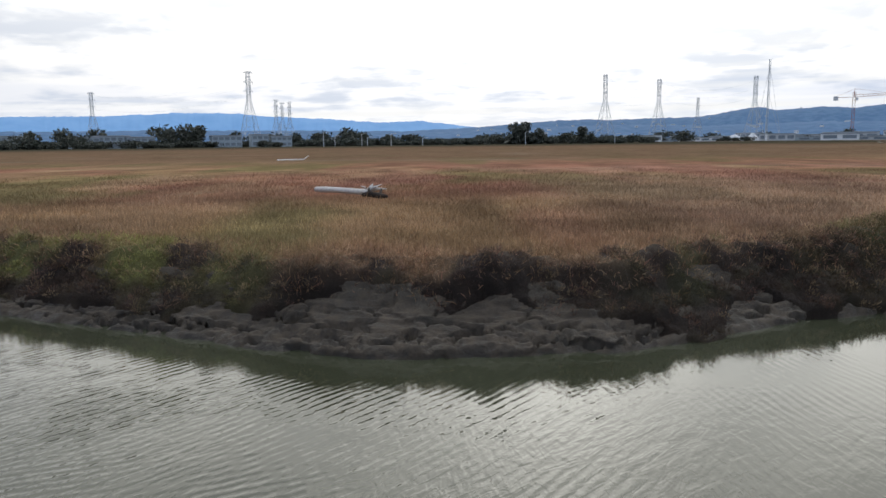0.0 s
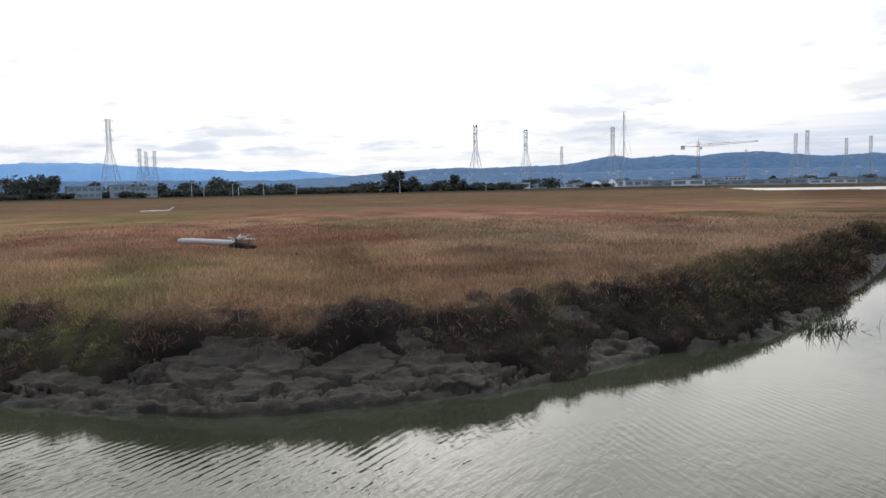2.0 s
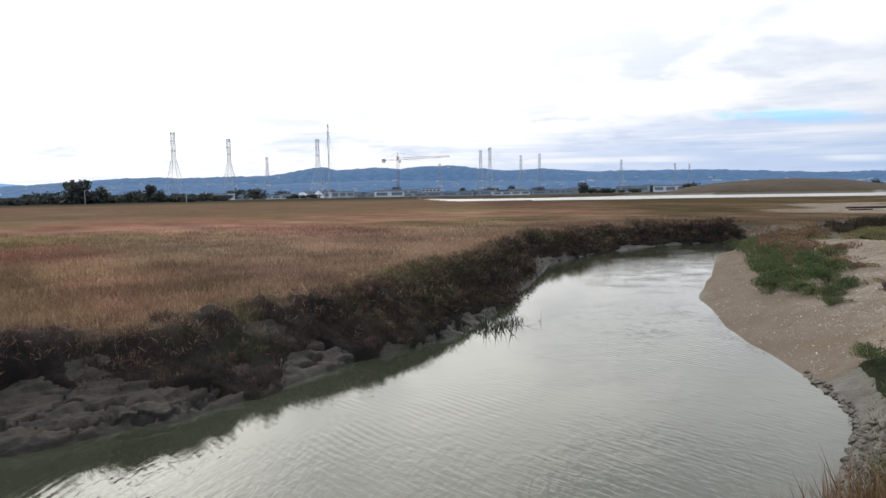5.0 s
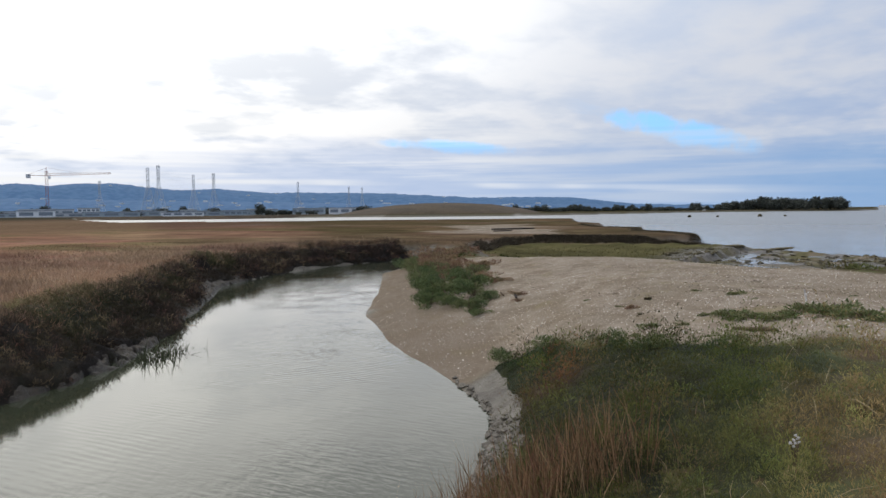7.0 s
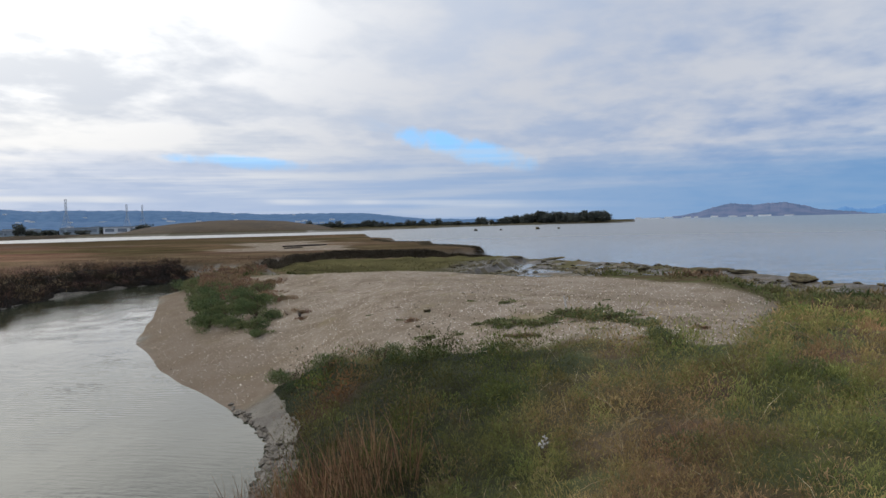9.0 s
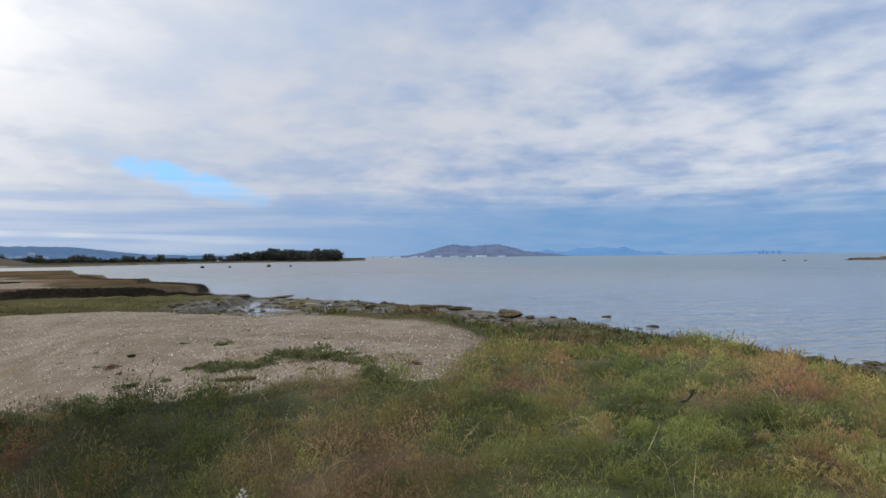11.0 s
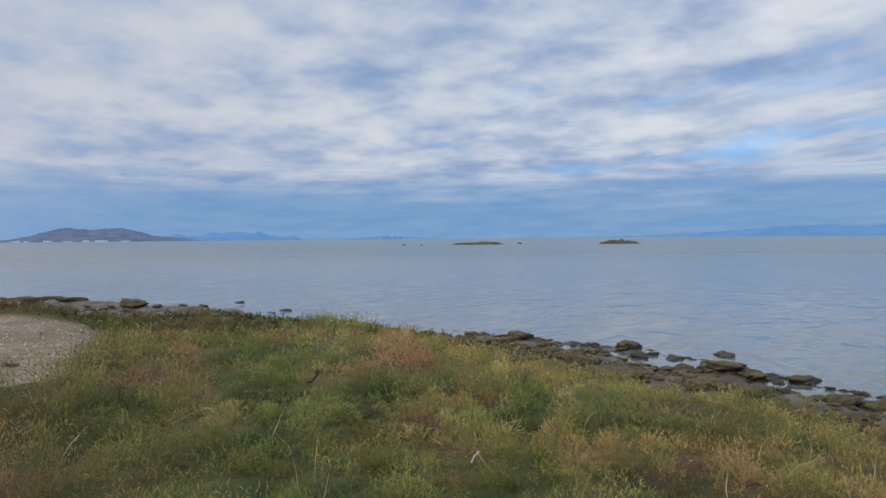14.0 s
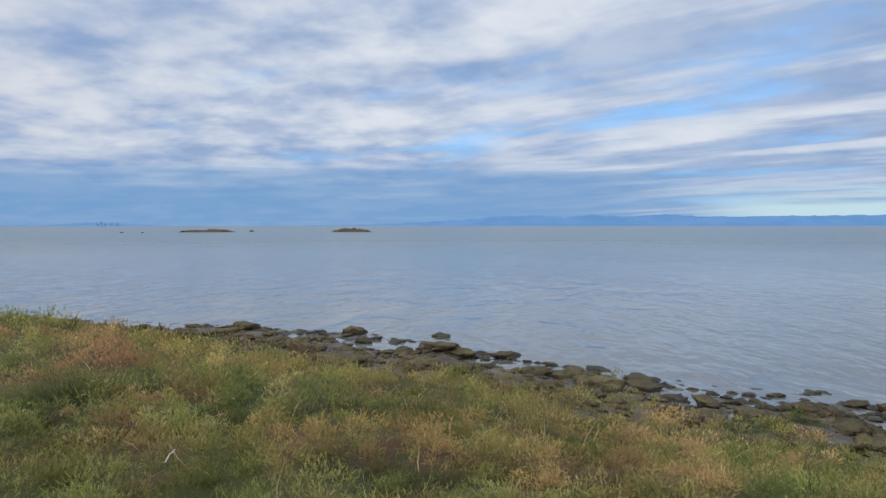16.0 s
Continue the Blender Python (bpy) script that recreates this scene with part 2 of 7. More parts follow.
def creek_fill(k, out):
    pos = where(k)
    # ripples run in from the wind, bent by broad patches
    warp = k.noise(pos, 0.35, 3)
    x, y, z = k.xyz(pos)

    def train(turn, fine, coarse, shift):
        a = radians(turn)
        s = k.math("ADD", k.math("MULTIPLY", x, math.cos(a)), k.math("MULTIPLY", y, math.sin(a)))
        c = k.math("SUBTRACT", k.math("MULTIPLY", y, math.cos(a)), k.math("MULTIPLY", x, math.sin(a)))
        return k.noise(k.join(k.math("MULTIPLY", s, coarse), k.math("MULTIPLY", c, fine), k.math("ADD", warp, shift)), 1.0, 2.5, 0.5, 0.5)

    def swell(turn, waves, bend, seed):
        a = radians(turn)
        c = k.math("SUBTRACT", k.math("MULTIPLY", y, math.cos(a)), k.math("MULTIPLY", x, math.sin(a)))
        drift = k.math("MULTIPLY", k.noise(k.vec("ADD", pos, (seed, 0, 0)), 0.55, 3.0, 0.5), bend)
        tall = k.step(k.noise(k.vec("ADD", pos, (seed, 7, 0)), 0.9, 2.0), 0.36, 0.62, 0.25, 1.0)
        return k.math("MULTIPLY", k.math("SINE", k.math("ADD", k.math("MULTIPLY", c, waves), drift)), tall)

    west, east = k.step(x, 2.4, 0.4), k.step(x, 0.6, 2.6)
    near = k.math("MULTIPLY", k.step(y, 7.4, 5.6), k.step(x, 0.0, -2.0))
    rip = k.math("ADD", k.math("MULTIPLY", train(46, 9.0, 2.8, 0.0), 0.55), k.math("MULTIPLY", train(95, 12.0, 4.0, 5.0), 0.46))
    rip = k.math("MULTIPLY", rip, k.step(x, 0.5, 3.5, 1.0, 0.5))
    rip = k.math("ADD", rip, k.math("MULTIPLY", k.math("MULTIPLY", swell(53, 50.0, 11.0, 0), 0.12), k.math("MULTIPLY", west, k.math("SUBTRACT", 1.0, k.math("MULTIPLY", near, 0.8)))))
    rip = k.math("ADD", rip, k.math("MULTIPLY", k.math("MULTIPLY", swell(25, 46.0, 11.0, 21), 0.14), near))
    flow = k.math("ADD", 0.25, k.math("MULTIPLY", k.step(y, 7.2, 8.4), 0.75))
    rip = k.math("ADD", rip, k.math("MULTIPLY", k.math("MULTIPLY", swell(98, 48.0, 11.0, 40), 0.07), k.math("MULTIPLY", east, flow)))
    rip2 = train(10, 1.6, 1.0, 9.0)
    calm = k.step(k.noise(k.vec("MULTIPLY", pos, (0.16, 0.16, 0.0)), 1.0, 3), 0.34, 0.62, 0.35, 1.0)
    rise = k.math("ADD", k.math("MULTIPLY", k.math("MULTIPLY", rip, calm), 1.0), k.math("MULTIPLY", rip2, 0.22))
    edge = k.math("MAXIMUM", k.math("ADD", 9.7, k.math("MULTIPLY", k.math("ABSOLUTE", k.math("SUBTRACT", x, 0.5)), 0.38)), k.math("ADD", 4.9, k.math("MULTIPLY", x, 0.86)))
    off = k.math("SUBTRACT", y, edge)
    calmer = k.math("MULTIPLY", k.step(off, -3.0, -1.3), k.step(x, 24.0, 18.0))
    far = k.math("MULTIPLY", k.math("SUBTRACT", 1.0, k.math("MULTIPLY", calmer, 0.92)), k.step(y, 8.5, 17.0, 1.0, 0.6))
    color = k.mix(k.step(warp, 0.4, 0.6), (0.026, 0.029, 0.017), (0.034, 0.037, 0.023))
    p = solid(k, out, color, 0.045, k.math("MULTIPLY", rise, far), 0.026, spec=0.5)
    p.inputs["IOR"].default_value = 1.333


def bay_fill(k, out):
    pos = where(k)
    x, y, z = k.xyz(pos)
    a = radians(-58)
    s = k.math("ADD", k.math("MULTIPLY", x, math.cos(a)), k.math("MULTIPLY", y, math.sin(a)))
    c = k.math("SUBTRACT", k.math("MULTIPLY", y, math.cos(a)), k.math("MULTIPLY", x, math.sin(a)))
    rip = k.noise(k.join(k.math("MULTIPLY", s, 0.42), k.math("MULTIPLY", c, 1.5), 0.0), 1.0, 2.0, 0.5, 0.5)
    small = k.noise(k.join(k.math("MULTIPLY", s, 2.0), k.math("MULTIPLY", c, 4.5), 0.0), 1.0, 2.0, 0.5, 0.6)
    wind = k.step(k.noise(k.vec("MULTIPLY", pos, (0.012, 0.03, 0.0)), 1.0, 4), 0.35, 0.65, 0.55, 1.0)
    gust = k.step(k.noise(k.join(k.math("MULTIPLY", s, 0.3), k.math("MULTIPLY", c, 0.6), 0.0), 1.0, 3.0, 0.65), 0.36, 0.64, 0.45, 1.25)
    wind = k.math("MULTIPLY", k.math("MULTIPLY", wind, gust), k.math("MULTIPLY", k.step(k.vec("LENGTH", pos), 20.0, 110.0, 0.18, 1.0), k.step(x, 80.0, 15.0, 0.45, 0.9)))
    chop = k.noise(k.join(k.math("MULTIPLY", s, 0.10), k.math("MULTIPLY", c, 0.50), 4.0), 1.0, 3.0, 0.55, 0.4)
    rise = k.math("MULTIPLY", k.math("ADD", k.math("ADD", k.math("MULTIPLY", rip, 1.2), k.math("MULTIPLY", small, 0.6)), k.math("MULTIPLY", chop, 2.2)), wind)
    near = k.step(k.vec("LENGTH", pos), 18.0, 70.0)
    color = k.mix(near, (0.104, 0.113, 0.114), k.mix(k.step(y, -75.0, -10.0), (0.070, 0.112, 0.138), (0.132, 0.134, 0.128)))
    p = solid(k, out, color, k.step(k.vec("LENGTH", pos), 18.0, 160.0, 0.10, 0.28), rise, 0.14, spec=0.5)
    p.inputs["IOR"].default_value = 1.333


def rock_fill(k, out):
    pos = where(k)
    rnd = k.add("ShaderNodeObjectInfo").outputs["Random"]
    n, m, pit = k.noise(pos, 4.0, 6, 0.65), k.noise(pos, 26.0, 4, 0.7), k.voronoi(pos, 30.0)
    col = k.mix(k.step(n, 0.35, 0.65), (0.040, 0.029, 0.016), (0.098, 0.076, 0.043))
    col = k.mix(k.step(m, 0.52, 0.70, 0.0, 0.6), col, (0.150, 0.122, 0.075))
    up = k.xyz(k.add("ShaderNodeNewGeometry").outputs["Normal"])[2]
    col = k.mix(k.math("MULTIPLY", k.step(up, 0.3, 0.9), k.step(n, 0.4, 0.6, 0.2, 0.7)), col, (0.118, 0.100, 0.046))
    col = k.mix(k.step(pit, 0.22, 0.08, 0.0, 0.55), col, (0.028, 0.020, 0.012))
    col = k.mix(1.0, col, k.join(*[k.math("ADD", 0.75, k.math("MULTIPLY", rnd, 0.5))] * 3), "MULTIPLY")
    wet = k.step(k.xyz(pos)[2], 0.14, 0.03)
    col = k.mix(wet, col, k.vec("MULTIPLY", col, (0.45, 0.45, 0.45)))
    rise = k.math("ADD", k.math("ADD", n, k.math("MULTIPLY", m, 0.5)), k.math("MULTIPLY", pit, 0.5))
    solid(k, out, col, k.math("SUBTRACT", 0.9, k.math("MULTIPLY", wet, 0.4)), rise, 0.07, spec=0.25)


def mud_fill(k, out):
    pos = where(k)
    n, m, w = k.noise(pos, 5.0, 6, 0.62), k.noise(pos, 34.0, 4, 0.7), k.noise(pos, 1.1, 4, 0.6)
    col = k.mix(k.step(n, 0.36, 0.64), (0.018, 0.014, 0.010), (0.051, 0.040, 0.029))
    col = k.mix(k.step(m, 0.54, 0.70, 0.0, 0.5), col, (0.050, 0.041, 0.031))
    col = k.mix(k.step(w, 0.50, 0.64, 0.0, 0.55), col, (0.022, 0.019, 0.014))
    wet = k.step(k.xyz(pos)[2], 0.14, 0.02)
    col = k.mix(wet, col, k.vec("MULTIPLY", col, (0.55, 0.52, 0.46)))
    solid(k, out, col, k.math("SUBTRACT", k.step(n, 0.3, 0.7, 0.55, 0.85), k.math("MULTIPLY", wet, 0.2)), k.math("ADD", n, k.math("MULTIPLY", m, 0.5)), 0.030, spec=0.2)


def plain_fill(a, b, scale=3.0, rough=0.8, height=0.01, metal=0.0, stretch=(1, 1, 1)):
    def fill(k, out):
        at = k.vec("MULTIPLY", k.add("ShaderNodeTexCoord").outputs["Object"], stretch)
        n = k.noise(at, scale, 6, 0.62)
        m = k.noise(at, scale * 8, 4, 0.65)
        v = k.math("ADD", k.math("MULTIPLY", n, 0.65), k.math("MULTIPLY", m, 0.35))
        solid(k, out, k.mix(k.step(v, 0.36, 0.64), a, b), rough, v, height, metal, 0.15)
    return fill


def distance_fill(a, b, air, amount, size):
    """A far range: its own colours, the air's blue haze added as emitted glow."""
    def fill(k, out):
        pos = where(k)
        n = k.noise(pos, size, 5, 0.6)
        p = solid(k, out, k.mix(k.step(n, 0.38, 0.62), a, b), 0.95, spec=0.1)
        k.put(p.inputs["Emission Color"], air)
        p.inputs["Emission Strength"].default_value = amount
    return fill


M_GROUND = material("ground_mixed", ground_fill)
M_LEAF = material("leaves", leaf_fill(0.75, 0.25, 0.22))
def canopy_fill(k, out):
    pos = where(k)
    col = attr(k, "tint")["Color"]
    n, m = k.noise(pos, 28.0, 4, 0.7), k.noise(pos, 95.0, 3, 0.7)
    v = k.math("ADD", k.math("MULTIPLY", n, 1.2), k.math("MULTIPLY", m, 0.9))
    amount = k.math("ADD", 0.18, k.math("MULTIPLY", v, 0.62))
    solid(k, out, k.mix(1.0, col, k.join(amount, amount, amount), "MULTIPLY"), 0.9, v, 0.035, spec=0.15)


M_SHRUB = material("bank_shrub_leaves", leaf_fill(0.8, 0.12, 0.3))
M_SOFT = material("far_marsh_plants", leaf_fill(0.85, 0.1, 0.2))
M_CANOPY = material("pickleweed_canopy", canopy_fill)
M_STRAW = material("dry_stems", leaf_fill(0.75, 0.12))
M_CREEK = material("creek_water", creek_fill)
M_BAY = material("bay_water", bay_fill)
M_ROCK = material("algae_rock", rock_fill)
M_MUD = material("wet_mud", mud_fill)
M_CLOD = material("dry_grey_mud", plain_fill((0.060, 0.052, 0.042), (0.140, 0.122, 0.098), 9.0, 0.85, 0.01))
M_DRIFT = material("bleached_wood", plain_fill((0.30, 0.28, 0.26), (0.52, 0.49, 0.46), 3.0, 0.8, 0.01, 0, (1, 6, 6)))
M_DARKWOOD = material("dark_wood", plain_fill((0.012, 0.009, 0.007), (0.04, 0.030, 0.024), 5.0, 0.85, 0.02))
M_STICK = material("brown_stick", plain_fill((0.06, 0.042, 0.028), (0.14, 0.10, 0.066), 8.0, 0.85, 0.004))
M_STALK = material("dry_stalk", plain_fill((0.17, 0.13, 0.07), (0.27, 0.215, 0.125), 8.0, 0.85, 0.003))
M_SHELL = material("shell", leaf_fill(0.55, 0.0))
# steel lightened: haze before the far pylons is put into its colour
M_STEEL = material("galvanised_steel", plain_fill((0.36, 0.39, 0.43), (0.44, 0.47, 0.51), 0.5, 0.6, 0.0, 0.2))
M_CRANE = material("crane_paint", plain_fill((0.24, 0.08, 0.06), (0.30, 0.11, 0.08), 0.5, 0.6, 0.0))
M_CONC = material("concrete", plain_fill((0.42, 0.43, 0.44), (0.56, 0.57, 0.58), 0.3, 0.85, 0.0))
M_WHITE = material("white_paint", plain_fill((0.66, 0.67, 0.68), (0.78, 0.78, 0.78), 0.3, 0.7, 0.0))
M_WALL = material("facade_blue_grey", plain_fill((0.28, 0.33, 0.37), (0.36, 0.41, 0.44), 0.2, 0.7, 0.0))
M_GLASS = material("window_dark", plain_fill((0.17, 0.20, 0.23), (0.22, 0.25, 0.28), 0.3, 0.25, 0.0))
M_ROOF = material("flat_roof", plain_fill((0.24, 0.26, 0.28), (0.32, 0.34, 0.36), 0.2, 0.9, 0.0))
M_TREE = material("far_foliage", leaf_fill(0.8, 0.15))
M_BARK = material("bark", plain_fill((0.05, 0.04, 0.03), (0.10, 0.08, 0.06), 2.0, 0.9, 0.02))
M_ISLET = material("islet_rock", plain_fill((0.040, 0.032, 0.024), (0.11, 0.088, 0.066), 0.8, 0.9, 0.2))
M_MOUND = material("dry_mound", plain_fill((0.034, 0.024, 0.014), (0.058, 0.040, 0.023), 0.05, 0.95, 0.3))
# the glow on these ranges is painted haze
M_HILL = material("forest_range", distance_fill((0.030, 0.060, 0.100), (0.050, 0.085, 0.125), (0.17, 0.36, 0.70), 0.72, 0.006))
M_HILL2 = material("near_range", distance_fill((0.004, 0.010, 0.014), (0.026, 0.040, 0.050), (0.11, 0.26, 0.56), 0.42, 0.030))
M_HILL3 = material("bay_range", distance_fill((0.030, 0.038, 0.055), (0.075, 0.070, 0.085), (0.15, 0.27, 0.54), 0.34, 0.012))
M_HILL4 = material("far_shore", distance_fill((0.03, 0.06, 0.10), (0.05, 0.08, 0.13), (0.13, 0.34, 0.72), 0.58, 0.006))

# ---------------------------------------------------------------- mesh helpers
rng = np.random.default_rng(7)


def fade(v, lo, hi):
    t = np.clip((np.asarray(v, float) - lo) / (hi - lo), 0, 1)
    return t * t * (3 - 2 * t)


LATTICE = rng.random((256, 256))


def value_noise(x, y):
    xi, yi = np.floor(x).astype(int), np.floor(y).astype(int)
    fx, fy = x - xi, y - yi
    fx, fy = fx * fx * (3 - 2 * fx), fy * fy * (3 - 2 * fy)
    g = lambda i, j: LATTICE[(xi + i) % 256, (yi + j) % 256]
    return (g(0, 0) * (1 - fx) + g(1, 0) * fx) * (1 - fy) + (g(0, 1) * (1 - fx) + g(1, 1) * fx) * fy


def fbm(x, y, size, octaves=4, gain=0.5):
    """Noise about 0, between -1 and 1, with features of that size in metres."""
    total, amp, norm = 0.0, 1.0, 0.0
    for o in range(octaves):
        total = total + amp * (value_noise(x / size + 17.3 * o, y / size + 5.1 * o) * 2 - 1)
        norm, amp, size = norm + amp, amp * gain, size * 0.49
    return total / norm


def polygon_distance(poly, x, y):
    """Metres to the polygon's edge, minus inside it."""
    best, inside = np.full(x.shape, 1e18), np.zeros(x.shape, bool)
    for (ax, ay), (bx, by) in zip(poly, poly[1:] + poly[:1]):
        ex, ey = bx - ax, by - ay
        t = np.clip(((x - ax) * ex + (y - ay) * ey) / (ex * ex + ey * ey), 0, 1)
        best = np.minimum(best, (x - ax - t * ex) ** 2 + (y - ay - t * ey) ** 2)
        if ay != by:
            inside ^= ((ay > y) != (by > y)) & (x < ex * (y - ay) / (by - ay) + ax)
    return np.where(inside, -1, 1) * np.sqrt(best)


def mesh_of(name, verts, faces, mat, smooth=True, tint=None, layer="tint"):
    """A mesh from arrays; faces all have the same number of corners."""
    verts, faces = np.asarray(verts, np.float32), np.asarray(faces, np.int32)
    me = bpy.data.meshes.new(name)
    me.vertices.add(len(verts))
    me.vertices.foreach_set("co", verts.ravel())
    n = faces.shape[1]
    me.loops.add(faces.size)
    me.loops.foreach_set("vertex_index", faces.ravel())
    me.polygons.add(len(faces))
    me.polygons.foreach_set("loop_start", np.arange(0, faces.size, n, dtype=np.int32))
    me.polygons.foreach_set("use_smooth", np.full(len(faces), smooth))
    if tint is not None:
        data = me.attributes.new(layer, "FLOAT_COLOR", "POINT").data
        data.foreach_set("color", np.concatenate([tint, np.ones((len(tint), 1))], 1).astype(np.float32).ravel())
    me.materials.append(mat)
    me.update(calc_edges=True)
    me.validate()
    return me


def finish(bm, name, mat, smooth=False):
    me = bpy.data.meshes.new(name)
    bm.to_mesh(me)
    bm.free()
    me.materials.append(mat)
    if smooth:
        me.polygons.foreach_set("use_smooth", [True] * len(me.polygons))
    return me


def part(name, bm, mat, parent, label="", smooth=False):
    """One mesh object under a thing or under a part."""
    ob = new(name, finish(bm, name, mat, smooth) if isinstance(bm, bmesh.types.BMesh) else bm)
    ob.parent = parent
    if label:
        ob["label"] = label
    return ob


def bar(bm, a, b, thick, thick_end=None):
    """A square bar between two points."""
    a, b = Vector(a), Vector(b)
    end = thick if thick_end is None else thick_end
    q = (b - a).to_track_quat("Z", "Y")
    rings = [[bm.verts.new(p + q @ Vector((sx * w / 2, sy * w / 2, 0))) for sx, sy in ((-1, -1), (1, -1), (1, 1), (-1, 1))] for p, w in ((a, thick), (b, end))]
    for i in range(4):
        bm.faces.new((rings[0][i], rings[0][(i + 1) % 4], rings[1][(i + 1) % 4], rings[1][i]))
    bm.faces.new(rings[0][::-1])
    bm.faces.new(rings[1])


def block(bm, x0, x1, y0, y1, z0, z1):
    v = [bm.verts.new((x, y, z)) for z in (z0, z1) for x, y in ((x0, y0), (x1, y0), (x1, y1), (x0, y1))]
    for f in ((3, 2, 1, 0), (4, 5, 6, 7), (0, 1, 5, 4), (1, 2, 6, 5), (2, 3, 7, 6), (3, 0, 4, 7)):
        bm.faces.new([v[i] for i in f])


def limb(bm, path, radii, sides=8, rough=0.0, seed=0):
    """A round limb along a path of points, closed at both ends."""
    r = random.Random(seed)
    rings = []
    for i, (p, w) in enumerate(zip(path, radii)):
        a, b = Vector(path[max(i - 1, 0)]), Vector(path[min(i + 1, len(path) - 1)])
        q = (b - a).to_track_quat("Z", "Y")
        rings.append([bm.verts.new(Vector(p) + q @ Vector((math.cos(t) * w * (1 + rough * r.uniform(-1, 1)), math.sin(t) * w * (1 + rough * r.uniform(-1, 1)), 0)))
                      for t in (2 * math.pi * j / sides for j in range(sides))])
    for a, b in zip(rings, rings[1:]):
        for j in range(sides):
            bm.faces.new((a[j], a[(j + 1) % sides], b[(j + 1) % sides], b[j]))
    bm.faces.new(rings[0][::-1])
    bm.faces.new(rings[-1])


# ---------------------------------------------------------------- the ground
LEFT_BANK = [(-60, 34), (-30, 24), (-14, 15.5), (-7.9, 12.6), (-6.3, 11.9), (-4.3, 11.0), (-2.8, 10.2), (-0.5, 9.7), (0.9, 9.8), (2.5, 10.0), (3.9, 10.45),
             (4.5, 10.9), (6.2, 11.7), (7.6, 12.1), (9.4, 13.0), (12.5, 15.5), (16.2, 18.9), (20.4, 22.9), (25.0, 25.2), (29.9, 26.3), (34.0, 26.2), (37.5, 25.0)]
RIGHT_BANK = [(36.5, 23.4), (32.0, 22.2), (28.7, 21.0), (23.0, 16.9), (19.6, 14.6), (16.9, 12.7), (14.0, 9.8), (11.4, 6.5), (10.5, 5.5), (9.7, 4.8), (8.6, 4.3), (7.6, 3.9), (6.4, 3.5), (5.0, 3.0),
              (3.0, 2.5), (0.0, 2.2), (-5, 2.6), (-12, 5.5), (-28, 13), (-60, 22)]
CREEK = LEFT_BANK + RIGHT_BANK
BAY = [(-4700, -3000), (-300, -160), (-60, -42), (-20, -23), (-5, -16.4), (2.1, -14.3), (4.9, -14.2), (9.2, -14.6), (14.3, -15.4), (19.9, -14.0), (31.0, -9.8),
       (36.9, -7.0), (44.5, -3.4), (56, 8.2), (60.6, 12.9), (68, 17.1), (70.8, 20.6), (81.5, 24.0), (84, 29.5), (99, 37.4), (107, 37.6), (118, 46), (165, 66), (160, 76), (152.6, 95.4), (140, 118), (122, 140), (112, 166), (150, 250),
       (201, 334), (247, 295), (287, 241), (297, 185), (340, 151), (504, 128), (610, 64), (592, 24), (700, 18), (4700, 120), (4700, -4700), (-4700, -4700)]
FLAT = [(35.5, 18.5), (40.0, 22.4), (46.0, 24.4), (51.3, 23.4), (52.0, 18.4), (56.6, 12.1), (58.2, 12.2), (57.6, 8.6), (44.5, -3.2), (36.9, -7.0), (31, -9.8), (27, -9.3), (24.5, -5.0),
        (25.0, 2.0), (27.0, 8.0), (29.5, 13.0), (32.0, 16.5)]
NEAR_LAND = RIGHT_BANK[:-1] + [(-60, 22), (-60, -42), (-20, -23), (-5, -16.4), (2.1, -14.3), (9.2, -14.6), (14.3, -15.4), (19.9, -14.0), (31.0, -9.8), (36.9, -7.0), (38, 5), (35, 14)]
BEACH = [(31.5, 21.6), (28.0, 21.0), (23.0, 17.1), (19.5, 14.8), (16.9, 12.9), (14.0, 10.0), (11.6, 6.7), (11.2, 6.2), (11.9, 5.8), (11.9, 4.8), (11.5, 3.4), (11.1, 2.2), (10.9, 0.9), (10.2, -0.4), (9.9, -1.0),
         (10.8, -1.6), (12.4, -2.0), (14.6, -2.5), (17.5, -2.8), (20.5, 0.5), (23.5, 6.0), (26.0, 12.0), (29.5, 18)]


def distances(x, y):
    return polygon_distance(CREEK, x, y), polygon_distance(BAY, x, y), polygon_distance(FLAT, x, y), polygon_distance(NEAR_LAND, x, y)


